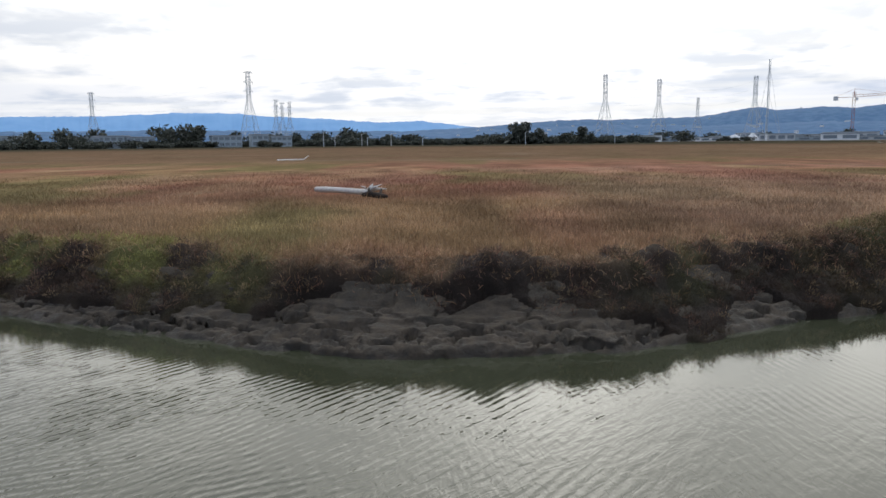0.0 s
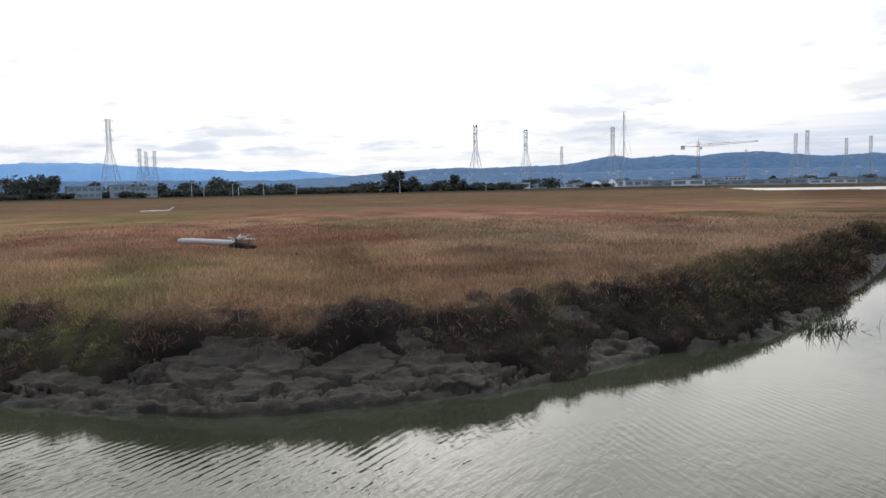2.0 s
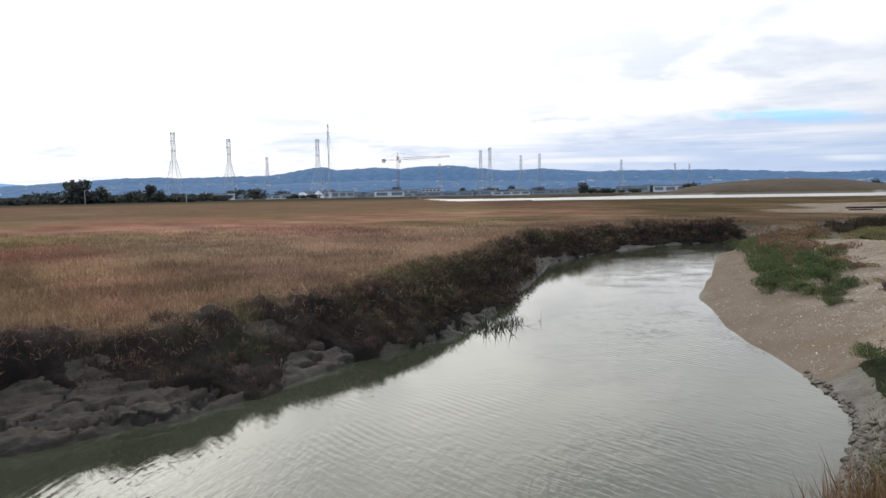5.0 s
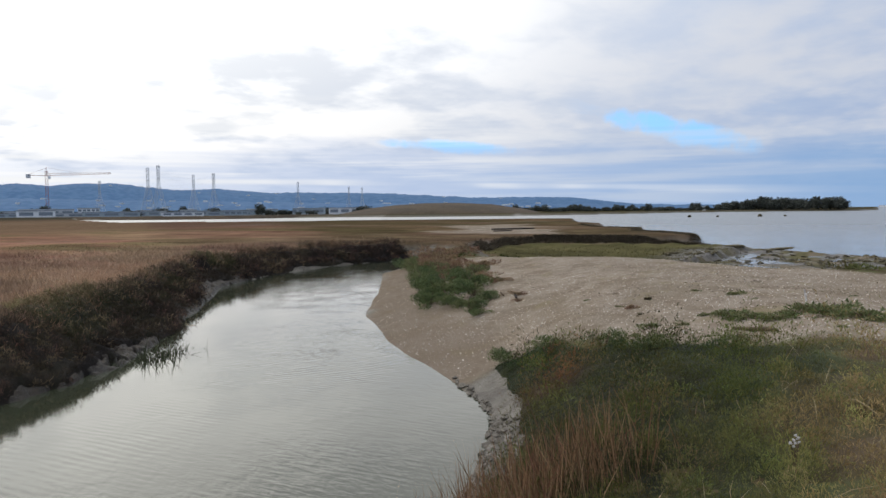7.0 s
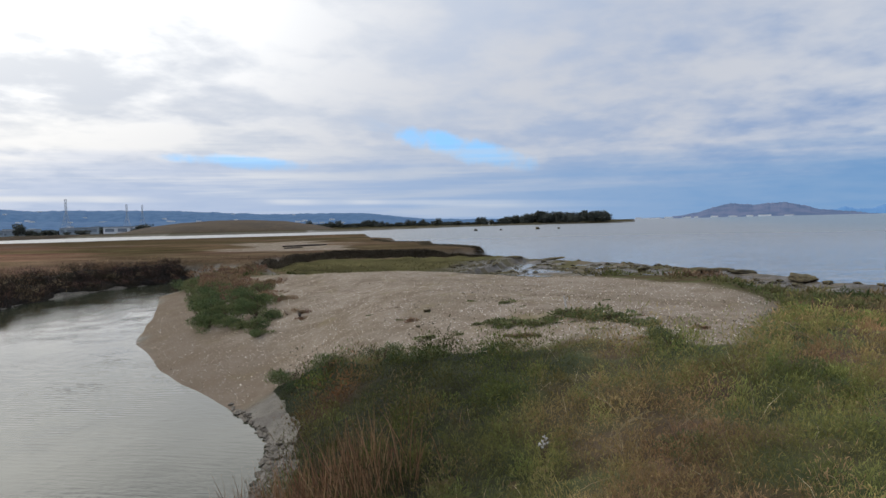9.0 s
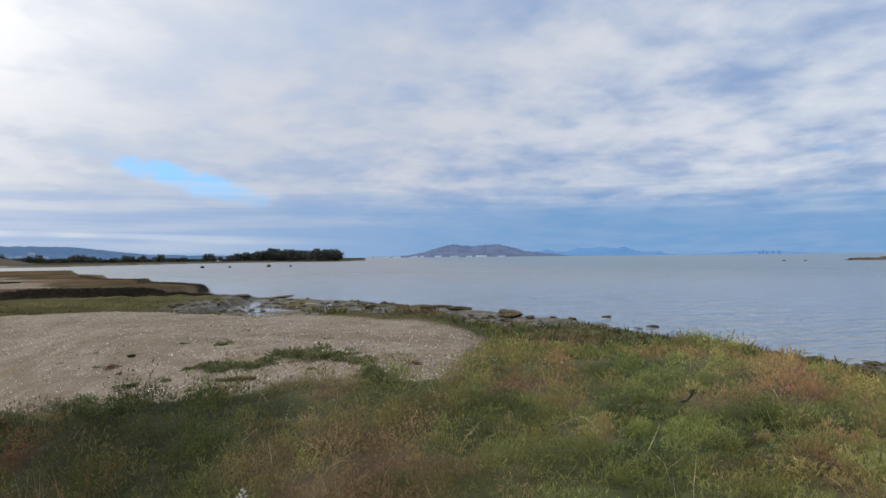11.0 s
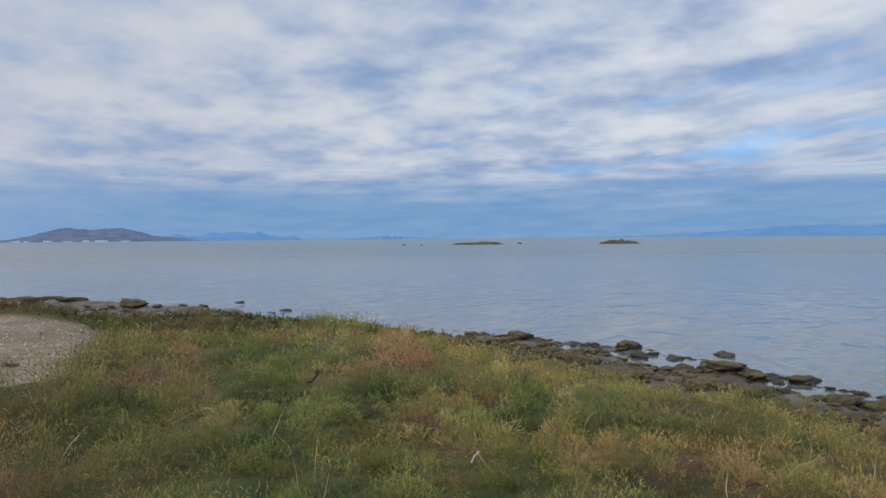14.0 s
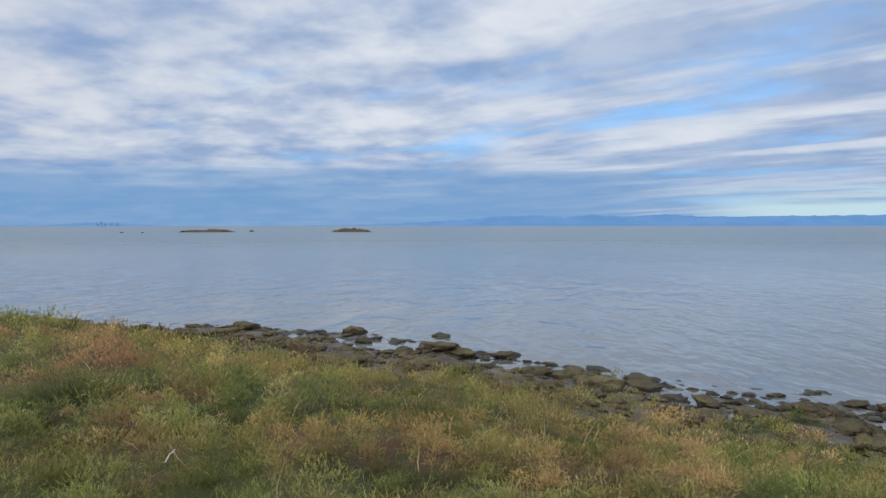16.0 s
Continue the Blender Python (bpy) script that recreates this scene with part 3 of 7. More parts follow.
def ground_height(x, y):
    x, y = np.asarray(x, float), np.asarray(y, float)
    dc, db, df, dn = distances(x, y)
    r = np.hypot(x, y)
    close = fade(r, 60, 30)
    warp = fbm(x, y, 1.7, 3) * 0.34 * close + fbm(x, y, 0.5, 2) * 0.10 * close
    # far bank: slumped mud, then the root mat of the marsh
    steps = fbm(x, y, 0.55, 3, 0.6)
    far_bank = np.interp(dc + warp, [-4, -1.2, 0, 0.25, 0.9, 1.25, 1.6, 2.1, 9], [-0.95, -0.5, -0.03, 0.13, 0.36, 0.56, 0.86, 0.97, 0.90])
    far_bank = far_bank + np.where((dc > -0.1) & (dc < 2.2), np.round(steps * 3.2) / 3.2 * 0.10 + steps * 0.05, 0) * fade(dc, -0.1, 0.3) * close
    far_bank = far_bank + fbm(x, y, 14, 3) * 0.07 * fade(dc, 2, 6) + fade(r, 240, 330) * 0.35
    far_bank = np.minimum(far_bank, np.interp(df, [0, 0.3, 0.9, 1.4], [0.28, 0.55, 1.0, 2.0]))
    # near side: a cut bank by the camera, a shell beach further on
    beach = fade(y, 4.6, 7.2) * fade(x, 9.0, 11.0)
    cut = np.interp(dc + warp * 0.2 + 0.12 * fbm(x, y, 0.45, 3) * fade(dc, 0.1, 0.5), [-4, -1, 0, 0.5, 1.0, 1.6, 2.4, 3.5, 5], [-0.95, -0.45, -0.02, 0.24, 0.46, 0.78, 1.0, 1.2, 1.45])
    slope = np.interp(dc + fbm(x, y, 2.5, 2) * 0.12 * close, [-4, -1, 0, 1.5, 3.5, 6, 9], [-0.8, -0.25, 0, 0.33, 0.85, 1.35, 1.62])
    near = cut * (1 - beach) + slope * beach
    near = np.minimum(near, np.interp(df + warp, [0, 1.5, 3.4, 5], [0.32, 0.75, 1.42, 1.75]))
    near = near + fbm(x, y, 3.0, 3) * 0.05 * fade(near, 0.5, 1.2) - 0.36 * fade(x, 10.5, 15.0) * fade(y, -1.8, -3.4) * fade(y, -7.2, -5.2)
    h = np.where((dn < 0) | ((dc < 0) & (dn < 1.2)), near, far_bank)
    # the bay shore
    swell = 0.8 * np.exp(-((x - 6.8) / 1.4) ** 2) * fade(y, -6, -9) * fade(db, 0.3, 1.8)
    shore = np.interp(db + swell + fbm(x, y, 2.2, 3) * 0.6 * close, [-80, -10, -2, 0, 1.5, 4, 5.5, 7, 9, 12], [-1.6, -0.9, -0.28, -0.02, 0.06, 0.20, 0.50, 0.95, 1.32, 2.5]) + fbm(x + 31, y, 1.1, 3) * 0.22 * fade(db, -0.5, 0.8) * fade(db, 6.5, 4.5)
    steep = np.interp(db, [-80, -10, -2, 0, 0.5, 1.5], [-1.6, -0.9, -0.3, 0.02, 0.6, 2.5])
    h = np.minimum(h, np.where((dn < 0.0) | (df < 3), shore, steep))
    h = h - 0.62 * np.exp(-((x - 10.2) ** 2 / 0.9 + (y + 10.5) ** 2 / 0.6))
    h = np.where(df < 0, np.minimum(np.where(y > 9, 0.42, np.interp(-df, [0, 1.5, 4], [0.22, 0.06, 0.015])) + fbm(x, y, 1.3, 3) * 0.22, shore + 0.15), h)
    return h


def bank_cover(x, dc):
    """Where the slumped mud bank lies over the ground, 0 to 1."""
    return fade(x, -10.5, -9.5) * fade(x, 23.5, 22.5) * fade(dc, -0.7, -0.35) * fade(dc, 2.1, 1.8)


def ground_zones(x, y, h):
    dc, db, df, dn = distances(x, y)
    ds = polygon_distance(BEACH, x, y) + fbm(x, y, 1.6, 4) * 0.75
    shell = fade(ds, 0.25, -0.25)
    # thrown-up shell bank far out on the marsh
    far_shell = fade(polygon_distance([(60, 37), (60, 28), (72, 31), (98, 46), (90, 55), (72, 44)], x, y) + fbm(x, y, 7, 3) * 5, 1, -1)
    shell = np.maximum(shell, far_shell)
    mud = np.where(dn < 0, fade(h, 0.62, 0.40), fade(h, 0.88, 0.70))
    mud = np.maximum(mud, fade(df + fbm(x, y, 2.5, 3) * 1.5, 1.0, -0.6) * fade(y + fbm(x, y, 4, 3) * 2, 10, 7.5))
    flat = fade(df, 0.4, -0.6) * fade(y, 11, 8)
    mud = mud * (1 - 0.9 * flat * fade(fbm(x + 3, y, 1.6, 3), 0.05, 0.22))
    shell = np.maximum(shell, 0.8 * flat * fade(fbm(x + 60, y, 0.9, 3), 0.22, 0.36))
    mud = mud * (1 - fade(df, 0.6, -0.2) * fade(y + fbm(x, y, 3, 3), 9.5, 11.5) * fade(dc, 0.8, 1.6))
    dry = np.where(dn < 0, 0.0, 1.0)
    return np.stack([shell, mud * (1 - shell), dry], -1)


def palette(colors, pick):
    """A colour for each pick between 0 and 1, mixed from a short row of colours."""
    colors = np.array(colors)
    s = np.clip(pick, 0, 0.9999) * (len(colors) - 1)
    i = s.astype(int)
    return colors[i] + (colors[i + 1] - colors[i]) * (s - i)[:, None]


def blend(color, other, amount):
    """Mixes in another colour, one for all or one for each."""
    return color * (1 - amount[:, None]) + np.array(other) * amount[:, None]


DRY = [(0.38, 0.224, 0.132), (0.38, 0.250, 0.152), (0.31, 0.203, 0.112), (0.35, 0.196, 0.128), (0.32, 0.150, 0.110)]


def marsh_color(x, y):
    """The colour of the marsh plants: tan and orange, with rust-red drifts and olive patches."""
    color = palette(DRY, 0.36 + 0.6 * fbm(x, y * 0.45, 9, 4))
    color = blend(color, (0.30, 0.115, 0.095), fade(fbm(x + 7, y * 0.30, 11, 4), -0.05, 0.30) * fade(y, 22, 32) * fade(y, 100, 60) * 0.55)
    color = blend(color, (0.20, 0.18, 0.080), fade(fbm(x + 40, y * 0.4, 6, 4), -0.05, 0.3) * 0.65)
    color = blend(color, (0.345, 0.230, 0.160), fade(x, 1, 9) * fade(y, 50, 30) * 0.65)
    color = blend(color, (0.185, 0.122, 0.080), fade(y, 55, 100) * 0.8)
    color = color * (1 - np.array([0.26, 0.31, 0.25]) * fade(x - 0.7 * y, -1, 7)[:, None])
    color = blend(color, (0.112, 0.112, 0.044), fade(polygon_distance(FLAT, x, y), 0.3, -0.8) * 0.85)
    color = blend(color, (0.070, 0.066, 0.046), fade(np.hypot(x, y), 230, 330))
    color = blend(color, (0.094, 0.078, 0.038), fade(polygon_distance(FLAT, x, y), -0.4, 0.4) * fade(x - 0.9 * y, 2, 16) * 0.8 * (0.85 + 0.5 * fbm(x, y, 9, 3)))
    return color * (1 + 0.55 * fbm(x + 15, y * 0.6, 2.6, 4) * fade(y, 90, 50))[:, None]


def build_ground():
    view = np.radians(np.concatenate([np.linspace(-40, 182, 520), np.linspace(182, 320, 50)[1:-1]]))
    radius = np.concatenate([[0.0, 1.0, 1.8], np.geomspace(2.5, 130, 360), np.geomspace(134, 4900, 55)])
    a, r = np.meshgrid(view, radius)
    x, y = 0.5 + r * np.sin(a), r * np.cos(a)
    z = ground_height(x, y)
    z = z - 0.22 * bank_cover(x, polygon_distance(CREEK, x, y)) * (polygon_distance(NEAR_LAND, x, y) > 1.2)
    n, m = len(radius), len(view)
    verts = np.stack([x, y, z], -1).reshape(-1, 3)
    i, j = np.meshgrid(np.arange(n - 1), np.arange(m), indexing="ij")
    k = (j + 1) % m
    faces = np.stack([i * m + j, (i + 1) * m + j, (i + 1) * m + k, i * m + k], -1).reshape(-1, 4)
    zone = ground_zones(verts[:, 0], verts[:, 1], verts[:, 2])
    me = mesh_of("ground", verts, faces, M_GROUND, True, zone, "zone")
    plain = marsh_color(verts[:, 0], verts[:, 1]) * 0.56
    me.attributes.new("plain", "FLOAT_COLOR", "POINT").data.foreach_set("color", np.concatenate([plain, np.ones((len(plain), 1))], 1).astype(np.float32).ravel())
    tagged(new("ground", me), "tidal marsh ground of dry brown flats, wet grey mud and shell sand", "ground", kind="structure")


build_ground()


def cells(x, y, size, seed=3):
    """Cracked blocks: each point's block (a random 0 to 1) and how far it is from the crack."""
    g = np.random.default_rng(seed)
    ox, oy, val = g.random((64, 64)), g.random((64, 64)), g.random((64, 64))
    xi, yi = np.floor(x / size).astype(int), np.floor(y / size).astype(int)
    f1, f2, who = np.full(x.shape, 9.0), np.full(x.shape, 9.0), np.zeros(x.shape)
    for i in (-1, 0, 1):
        for j in (-1, 0, 1):
            a, b = xi + i, yi + j
            d = np.hypot(a + ox[a % 64, b % 64] - x / size, b + oy[a % 64, b % 64] - y / size)
            nearer = d < f1
            f2 = np.where(nearer, f1, np.minimum(f2, d))
            who = np.where(nearer, val[a % 64, b % 64], who)
            f1 = np.minimum(f1, d)
    return who, f2 - f1


def mud_bank():
    """The slumped, cracked mud of the cut bank, as a fine sheet along the waterline."""
    line = [p for p in LEFT_BANK if -15 < p[0] < 26]
    length = np.concatenate([[0], np.cumsum([math.dist(a, b) for a, b in zip(line, line[1:])])])
    s = np.arange(2.0, length[-1] - 2.0, 0.040)
    px, py = np.interp(s, length, [p[0] for p in line]), np.interp(s, length, [p[1] for p in line])
    for _ in range(12):
        px[1:-1], py[1:-1] = (px[:-2] + px[2:]) / 2, (py[:-2] + py[2:]) / 2
    tx, ty = np.gradient(px), np.gradient(py)
    q = np.hypot(tx, ty)
    nx, ny = -ty / q, tx / q
    u = np.linspace(-0.6, 1.95, 76)
    U, S = np.meshgrid(u, s)
    edge = 0.16 * fbm(S, S * 0, 1.6, 3) + 0.05 * fbm(S, S * 0 + 3, 0.4, 2)
    u2 = U + edge * fade(U, 1.9, 0.4)
    z = np.interp(U, [-0.6, -0.15, 0.0, 0.10, 0.55, 0.95, 1.25, 1.5, 1.95], [-0.4, -0.16, 0.0, 0.10, 0.24, 0.40, 0.56, 0.74, 0.80])
    shelf = 0.12 * fbm(S * 0.35, U, 0.5, 3)
    z = z + 0.22 * (np.round((z + shelf) * 6.5) / 6.5 - z - shelf) * fade(U, 0.02, 0.2) * fade(U, 1.7, 1.3)
    who, crack = cells(S * 0.42 + 0.30 * fbm(S, U, 0.7, 4), U * 1.1 + 0.24 * fbm(S + 9, U, 0.5, 4), 0.45)
    who2, crack2 = cells(S + 0.1 * fbm(S, U, 0.3, 2), U * 1.3, 0.17, 8)
    on = fade(U, -0.1, 0.12) * fade(U, 1.9, 1.5)
    patch = fade(fbm(S + 50, U, 1.5, 3), -0.25, 0.2)
    east = fade(np.broadcast_to(px[:, None], S.shape), 3.5, 6.0)
    z = z + on * (1 - 0.7 * east) * ((who - 0.5) * 0.05 - 0.13 * fade(crack + 0.05 * fbm(S, U, 0.12, 2), 0.06, 0.015) * fade(fbm(S + 33, U, 0.9, 2), -0.1, 0.15))
    z = z + on * patch * ((who2 - 0.5) * 0.05 - 0.07 * fade(crack2, 0.14, 0.03) * (who2 > 0.6)) * fade(U, 0.75, 0.3) * (1 - 0.6 * east)
    z = z - on * 0.22 * fade(fbm(S * 0.6 + 80, U * 1.7, 0.24, 2), 0.30, 0.44) * fade(U, 1.0, 0.6)
    z = z + on * east * (0.04 * np.clip(fbm(S + 21, U * 1.2, 0.45, 3, 0.55), -0.5, 1) * fade(U, 1.6, 0.4))
    ledge = 1 - 2 * np.abs(fbm(S * 0.38 + 0.15 * fbm(S, U, 0.4, 2), U * 1.5, 0.42, 4, 0.6))
    chips = fade(fbm(S * 0.7 + 5, U * 1.5, 0.16, 2), 0.25, 0.45)
    z = z + on * (0.028 * ledge - 0.02 + 0.05 * fbm(S * 0.6, U, 0.5, 3, 0.5) + (0.016 + 0.014 * fade(U, 0.6, 0.3)) * fbm(S * 0.8, U * 1.3, 0.14, 3, 0.6) - 0.030 * chips * fade(U, 0.7, 0.4))
    u2 = u2 - on * (1 - east) * (who - 0.5) * 0.08
    n, m = S.shape
    verts = np.stack([px[:, None] + nx[:, None] * u2, py[:, None] + ny[:, None] * u2, z], -1).reshape(-1, 3)
    i, j = np.meshgrid(np.arange(n - 1), np.arange(m - 1), indexing="ij")
    faces = np.stack([i * m + j, (i + 1) * m + j, (i + 1) * m + j + 1, i * m + j + 1], -1).reshape(-1, 4)
    tagged(new("mud_bank", mesh_of("mud_bank", verts, faces, M_MUD)), "slumped cracked wet grey mud bank along the creek", "mud bank", kind="structure")


mud_bank()


def flat_sheet(name, poly, z, mat, label):
    bm = bmesh.new()
    bm.faces.new([bm.verts.new((x, y, z)) for x, y in poly])
    bmesh.ops.triangulate(bm, faces=bm.faces[:])
    bmesh.ops.recalc_face_normals(bm, faces=bm.faces[:])
    ob = new(name, finish(bm, name, mat))
    if ob.data.polygons[0].normal.z < 0:
        ob.data.flip_normals()
    return tagged(ob, label, "water", kind="structure")


flat_sheet("water_creek", [(-70, 42), (-30, 28), (-8, 15), (-0.5, 12.5), (6, 14.5), (20, 26), (28, 28), (39, 26.5), (38, 22.4), (31, 19.5), (16, 8), (10, 3), (4, 1.2), (-5, 0.5), (-70, 12)],
           0.0, M_CREEK, "murky green-grey creek water with wind ripples")
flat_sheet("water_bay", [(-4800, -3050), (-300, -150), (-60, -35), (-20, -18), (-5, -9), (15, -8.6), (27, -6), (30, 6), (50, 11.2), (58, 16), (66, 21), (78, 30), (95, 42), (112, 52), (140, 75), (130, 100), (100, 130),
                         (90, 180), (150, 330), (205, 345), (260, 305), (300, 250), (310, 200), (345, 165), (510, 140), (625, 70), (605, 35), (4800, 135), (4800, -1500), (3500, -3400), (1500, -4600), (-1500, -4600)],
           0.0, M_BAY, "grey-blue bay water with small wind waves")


# ---------------------------------------------------------------- plants
def blades(base, way, length, width, color, bend=0.25, two=True):
    """Leaf blades: base points, directions, lengths, widths and colours. Returns verts, triangles and tints."""
    n = len(base)
    side = np.cross(way, rng.normal(size=(n, 3)))
    side /= np.linalg.norm(side, axis=1, keepdims=True) + 1e-9
    droop = rng.normal(size=(n, 3)) * bend
    L, W = length[:, None], width[:, None]
    tip = base + (way + droop * 0.9) * L
    mid = base + (way * 0.55 + droop * 0.2) * L
    if two:
        v = np.stack([base, mid + side * W * 0.5, mid - side * W * 0.5, tip], 1)
        t = np.array([[0, 1, 2], [2, 1, 3]])
    else:
        v = np.stack([base - side * W * 0.5, base + side * W * 0.5, tip], 1)
        t = np.array([[0, 1, 2]])
    c = v.shape[1]
    f = (np.arange(n)[:, None, None] * c + t[None]).reshape(-1, 3)
    return v.reshape(-1, 3), f, np.repeat(color, c, 0)


def tufts(cx, cy, spread, tall, per, length, width, color, upright=0.5, bend=0.25, two=True, sink=0.03, skin=0.15, uneven=0.25):
    """Cushions of blades: centres, radii, heights, blades in each."""
    n = len(cx)
    which = np.repeat(np.arange(n), per)
    m = len(which)
    a, q = rng.random(m) * 2 * np.pi, np.sqrt(rng.random(m))
    rise = np.sqrt(np.clip(1 - q * q, 0, 1))
    s, t = spread[which], tall[which]
    x, y = cx[which] + np.cos(a) * q * s, cy[which] + np.sin(a) * q * s
    z = ground_height(cx, cy)[which] * 0.5 + ground_height(x, y) * 0.5 - sink + rise * t * rng.uniform(skin, max(0.8, skin + 0.15), m)
    way = np.stack([np.cos(a) * q * (1 - upright), np.sin(a) * q * (1 - upright), upright + rise * 0.6], -1) + rng.normal(size=(m, 3)) * 0.22
    way /= np.linalg.norm(way, axis=1, keepdims=True)
    shade = color[which] * rng.uniform(1 - uneven, 1 + uneven, (m, 1))
    return blades(np.stack([x, y, z], -1), way, length * rng.uniform(0.6, 1.3, m), width * rng.uniform(0.7, 1.3, m), shade, bend, two)


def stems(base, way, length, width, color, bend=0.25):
    """Leafy stems: brown wood and painted shade at the foot, lightened fresh tips."""
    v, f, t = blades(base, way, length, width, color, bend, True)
    wood_shade = np.repeat(color * 0.68 + np.array([0.020, 0.013, 0.008]), 4, 0)
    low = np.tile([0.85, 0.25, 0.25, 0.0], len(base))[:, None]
    return v, f, t * (1 - low) * np.tile([1.0, 1.0, 1.0, 1.08], len(base))[:, None] + wood_shade * low


def brush(cx, cy, top, spread, tall, per, length, width, color, up=0.55, uneven=0.22):
    """Bushlets: stems that stand out from a dome, longer at its crown; centres, the height of the roots, radii, heights, stems in each."""
    which = np.repeat(np.arange(len(cx)), per)
    m = len(which)
    a, q = rng.random(m) * 2 * np.pi, np.sqrt(rng.random(m))
    rise = np.sqrt(1 - q * q)
    s, t = spread[which], tall[which]
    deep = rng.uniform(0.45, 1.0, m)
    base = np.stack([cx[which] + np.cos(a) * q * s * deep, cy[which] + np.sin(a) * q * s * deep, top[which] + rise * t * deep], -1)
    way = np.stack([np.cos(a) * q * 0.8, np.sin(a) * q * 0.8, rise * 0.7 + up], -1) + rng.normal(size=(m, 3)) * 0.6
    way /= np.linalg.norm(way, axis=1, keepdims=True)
    # stems deep inside and low on the dome get shade in their tint
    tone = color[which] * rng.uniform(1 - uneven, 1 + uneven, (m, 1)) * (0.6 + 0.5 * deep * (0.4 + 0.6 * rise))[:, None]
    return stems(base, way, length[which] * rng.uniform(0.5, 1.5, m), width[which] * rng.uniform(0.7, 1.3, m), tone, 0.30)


def plant_mass(name, pieces, mat, label, category):
    vs, fs, ts, at = [], [], [], 0
    for v, f, t in pieces:
        vs.append(v), fs.append(f + at), ts.append(t)
        at += len(v)
    me = mesh_of(name, np.concatenate(vs), np.concatenate(fs), mat, False, np.concatenate(ts))
    return tagged(new(name, me), label, category, kind="stuff")


def scatter(count, az0, az1, r0, r1, power=1.0):
    """Points of a sector round the camera, thinning with distance."""
    a = np.radians(rng.uniform(az0, az1, count))
    u = rng.random(count)
    if power == 2.0:
        r = r0 * (r1 / r0) ** u
    else:
        e = 2 - power
        r = (r0 ** e + u * (r1 ** e - r0 ** e)) ** (1 / e)
    return 0.6 + r * np.sin(a), r * np.cos(a), r


PICKLE = [(0.056, 0.080, 0.034), (0.092, 0.116, 0.046), (0.116, 0.130, 0.054), (0.150, 0.124, 0.068), (0.154, 0.108, 0.074)]
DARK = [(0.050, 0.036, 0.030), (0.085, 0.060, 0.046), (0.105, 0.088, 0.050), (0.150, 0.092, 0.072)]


def marsh_plants():
    x, y, r = scatter(21000, -38, 84, 10, 64, 1.75)
    dc, db, df, dn = distances(x, y)
    ok = ((dn > 0.3) | (df < -0.5)) & (dc > 1.9) & (db > 1.5) & ((df > 0.8) | ((y > 9.5) & (df < -0.5)) | ((df < -0.5) & (fbm(x, y, 3.0, 3) > 0.12)))
    ok &= polygon_distance([(60, 37), (60, 28), (72, 31), (98, 46), (90, 55), (72, 44)], x, y) + fbm(x, y, 7, 3) * 5 > 0
    ok &= rng.random(len(x)) < fade(r, 66, 18)
    x, y, r = x[ok], y[ok], r[ok]
    lumps, _ = cells(x * 0.6 + 0.4 * fbm(x, y, 1.5, 2), y + 0.4 * fbm(x + 5, y, 1.5, 2), 0.9, 12)
    color = marsh_color(x, y) * (rng.uniform(0.88, 1.12, len(x)) * (0.68 + 0.60 * lumps) * np.interp(r, [10, 25, 60], [0.95, 0.90, 0.78]))[:, None]
    size = (0.22 + 0.014 * r) * rng.uniform(0.7, 1.4, len(x))
    tall = rng.uniform(0.06, 0.20, len(x)) * (0.6 + 0.8 * lumps) * np.interp(r, [28, 60], [1, 0.2])
    per = 24
    far = r + rng.normal(size=len(r)) * 4 > 21
    for sel, name, mat, uneven in ((~far, "marsh_grass", M_STRAW, 0.25), (far, "far_marsh_grass", M_SOFT, 0.10)):
        grow = np.repeat(np.interp(r[sel], [10, 25, 60], [1.0, 1.5, 3.0]), per)
        piece = tufts(x[sel], y[sel], size[sel], tall[sel], per, 0.12 * grow ** 0.4 * np.repeat(np.interp(r[sel], [28, 60], [1, 0.45]), per), 0.013 * grow, color[sel], 0.55, 0.25, False, uneven=uneven)
        plant_mass(name, [piece], mat, "dry orange-brown salt marsh plants with reddish and green patches", "marsh grass")


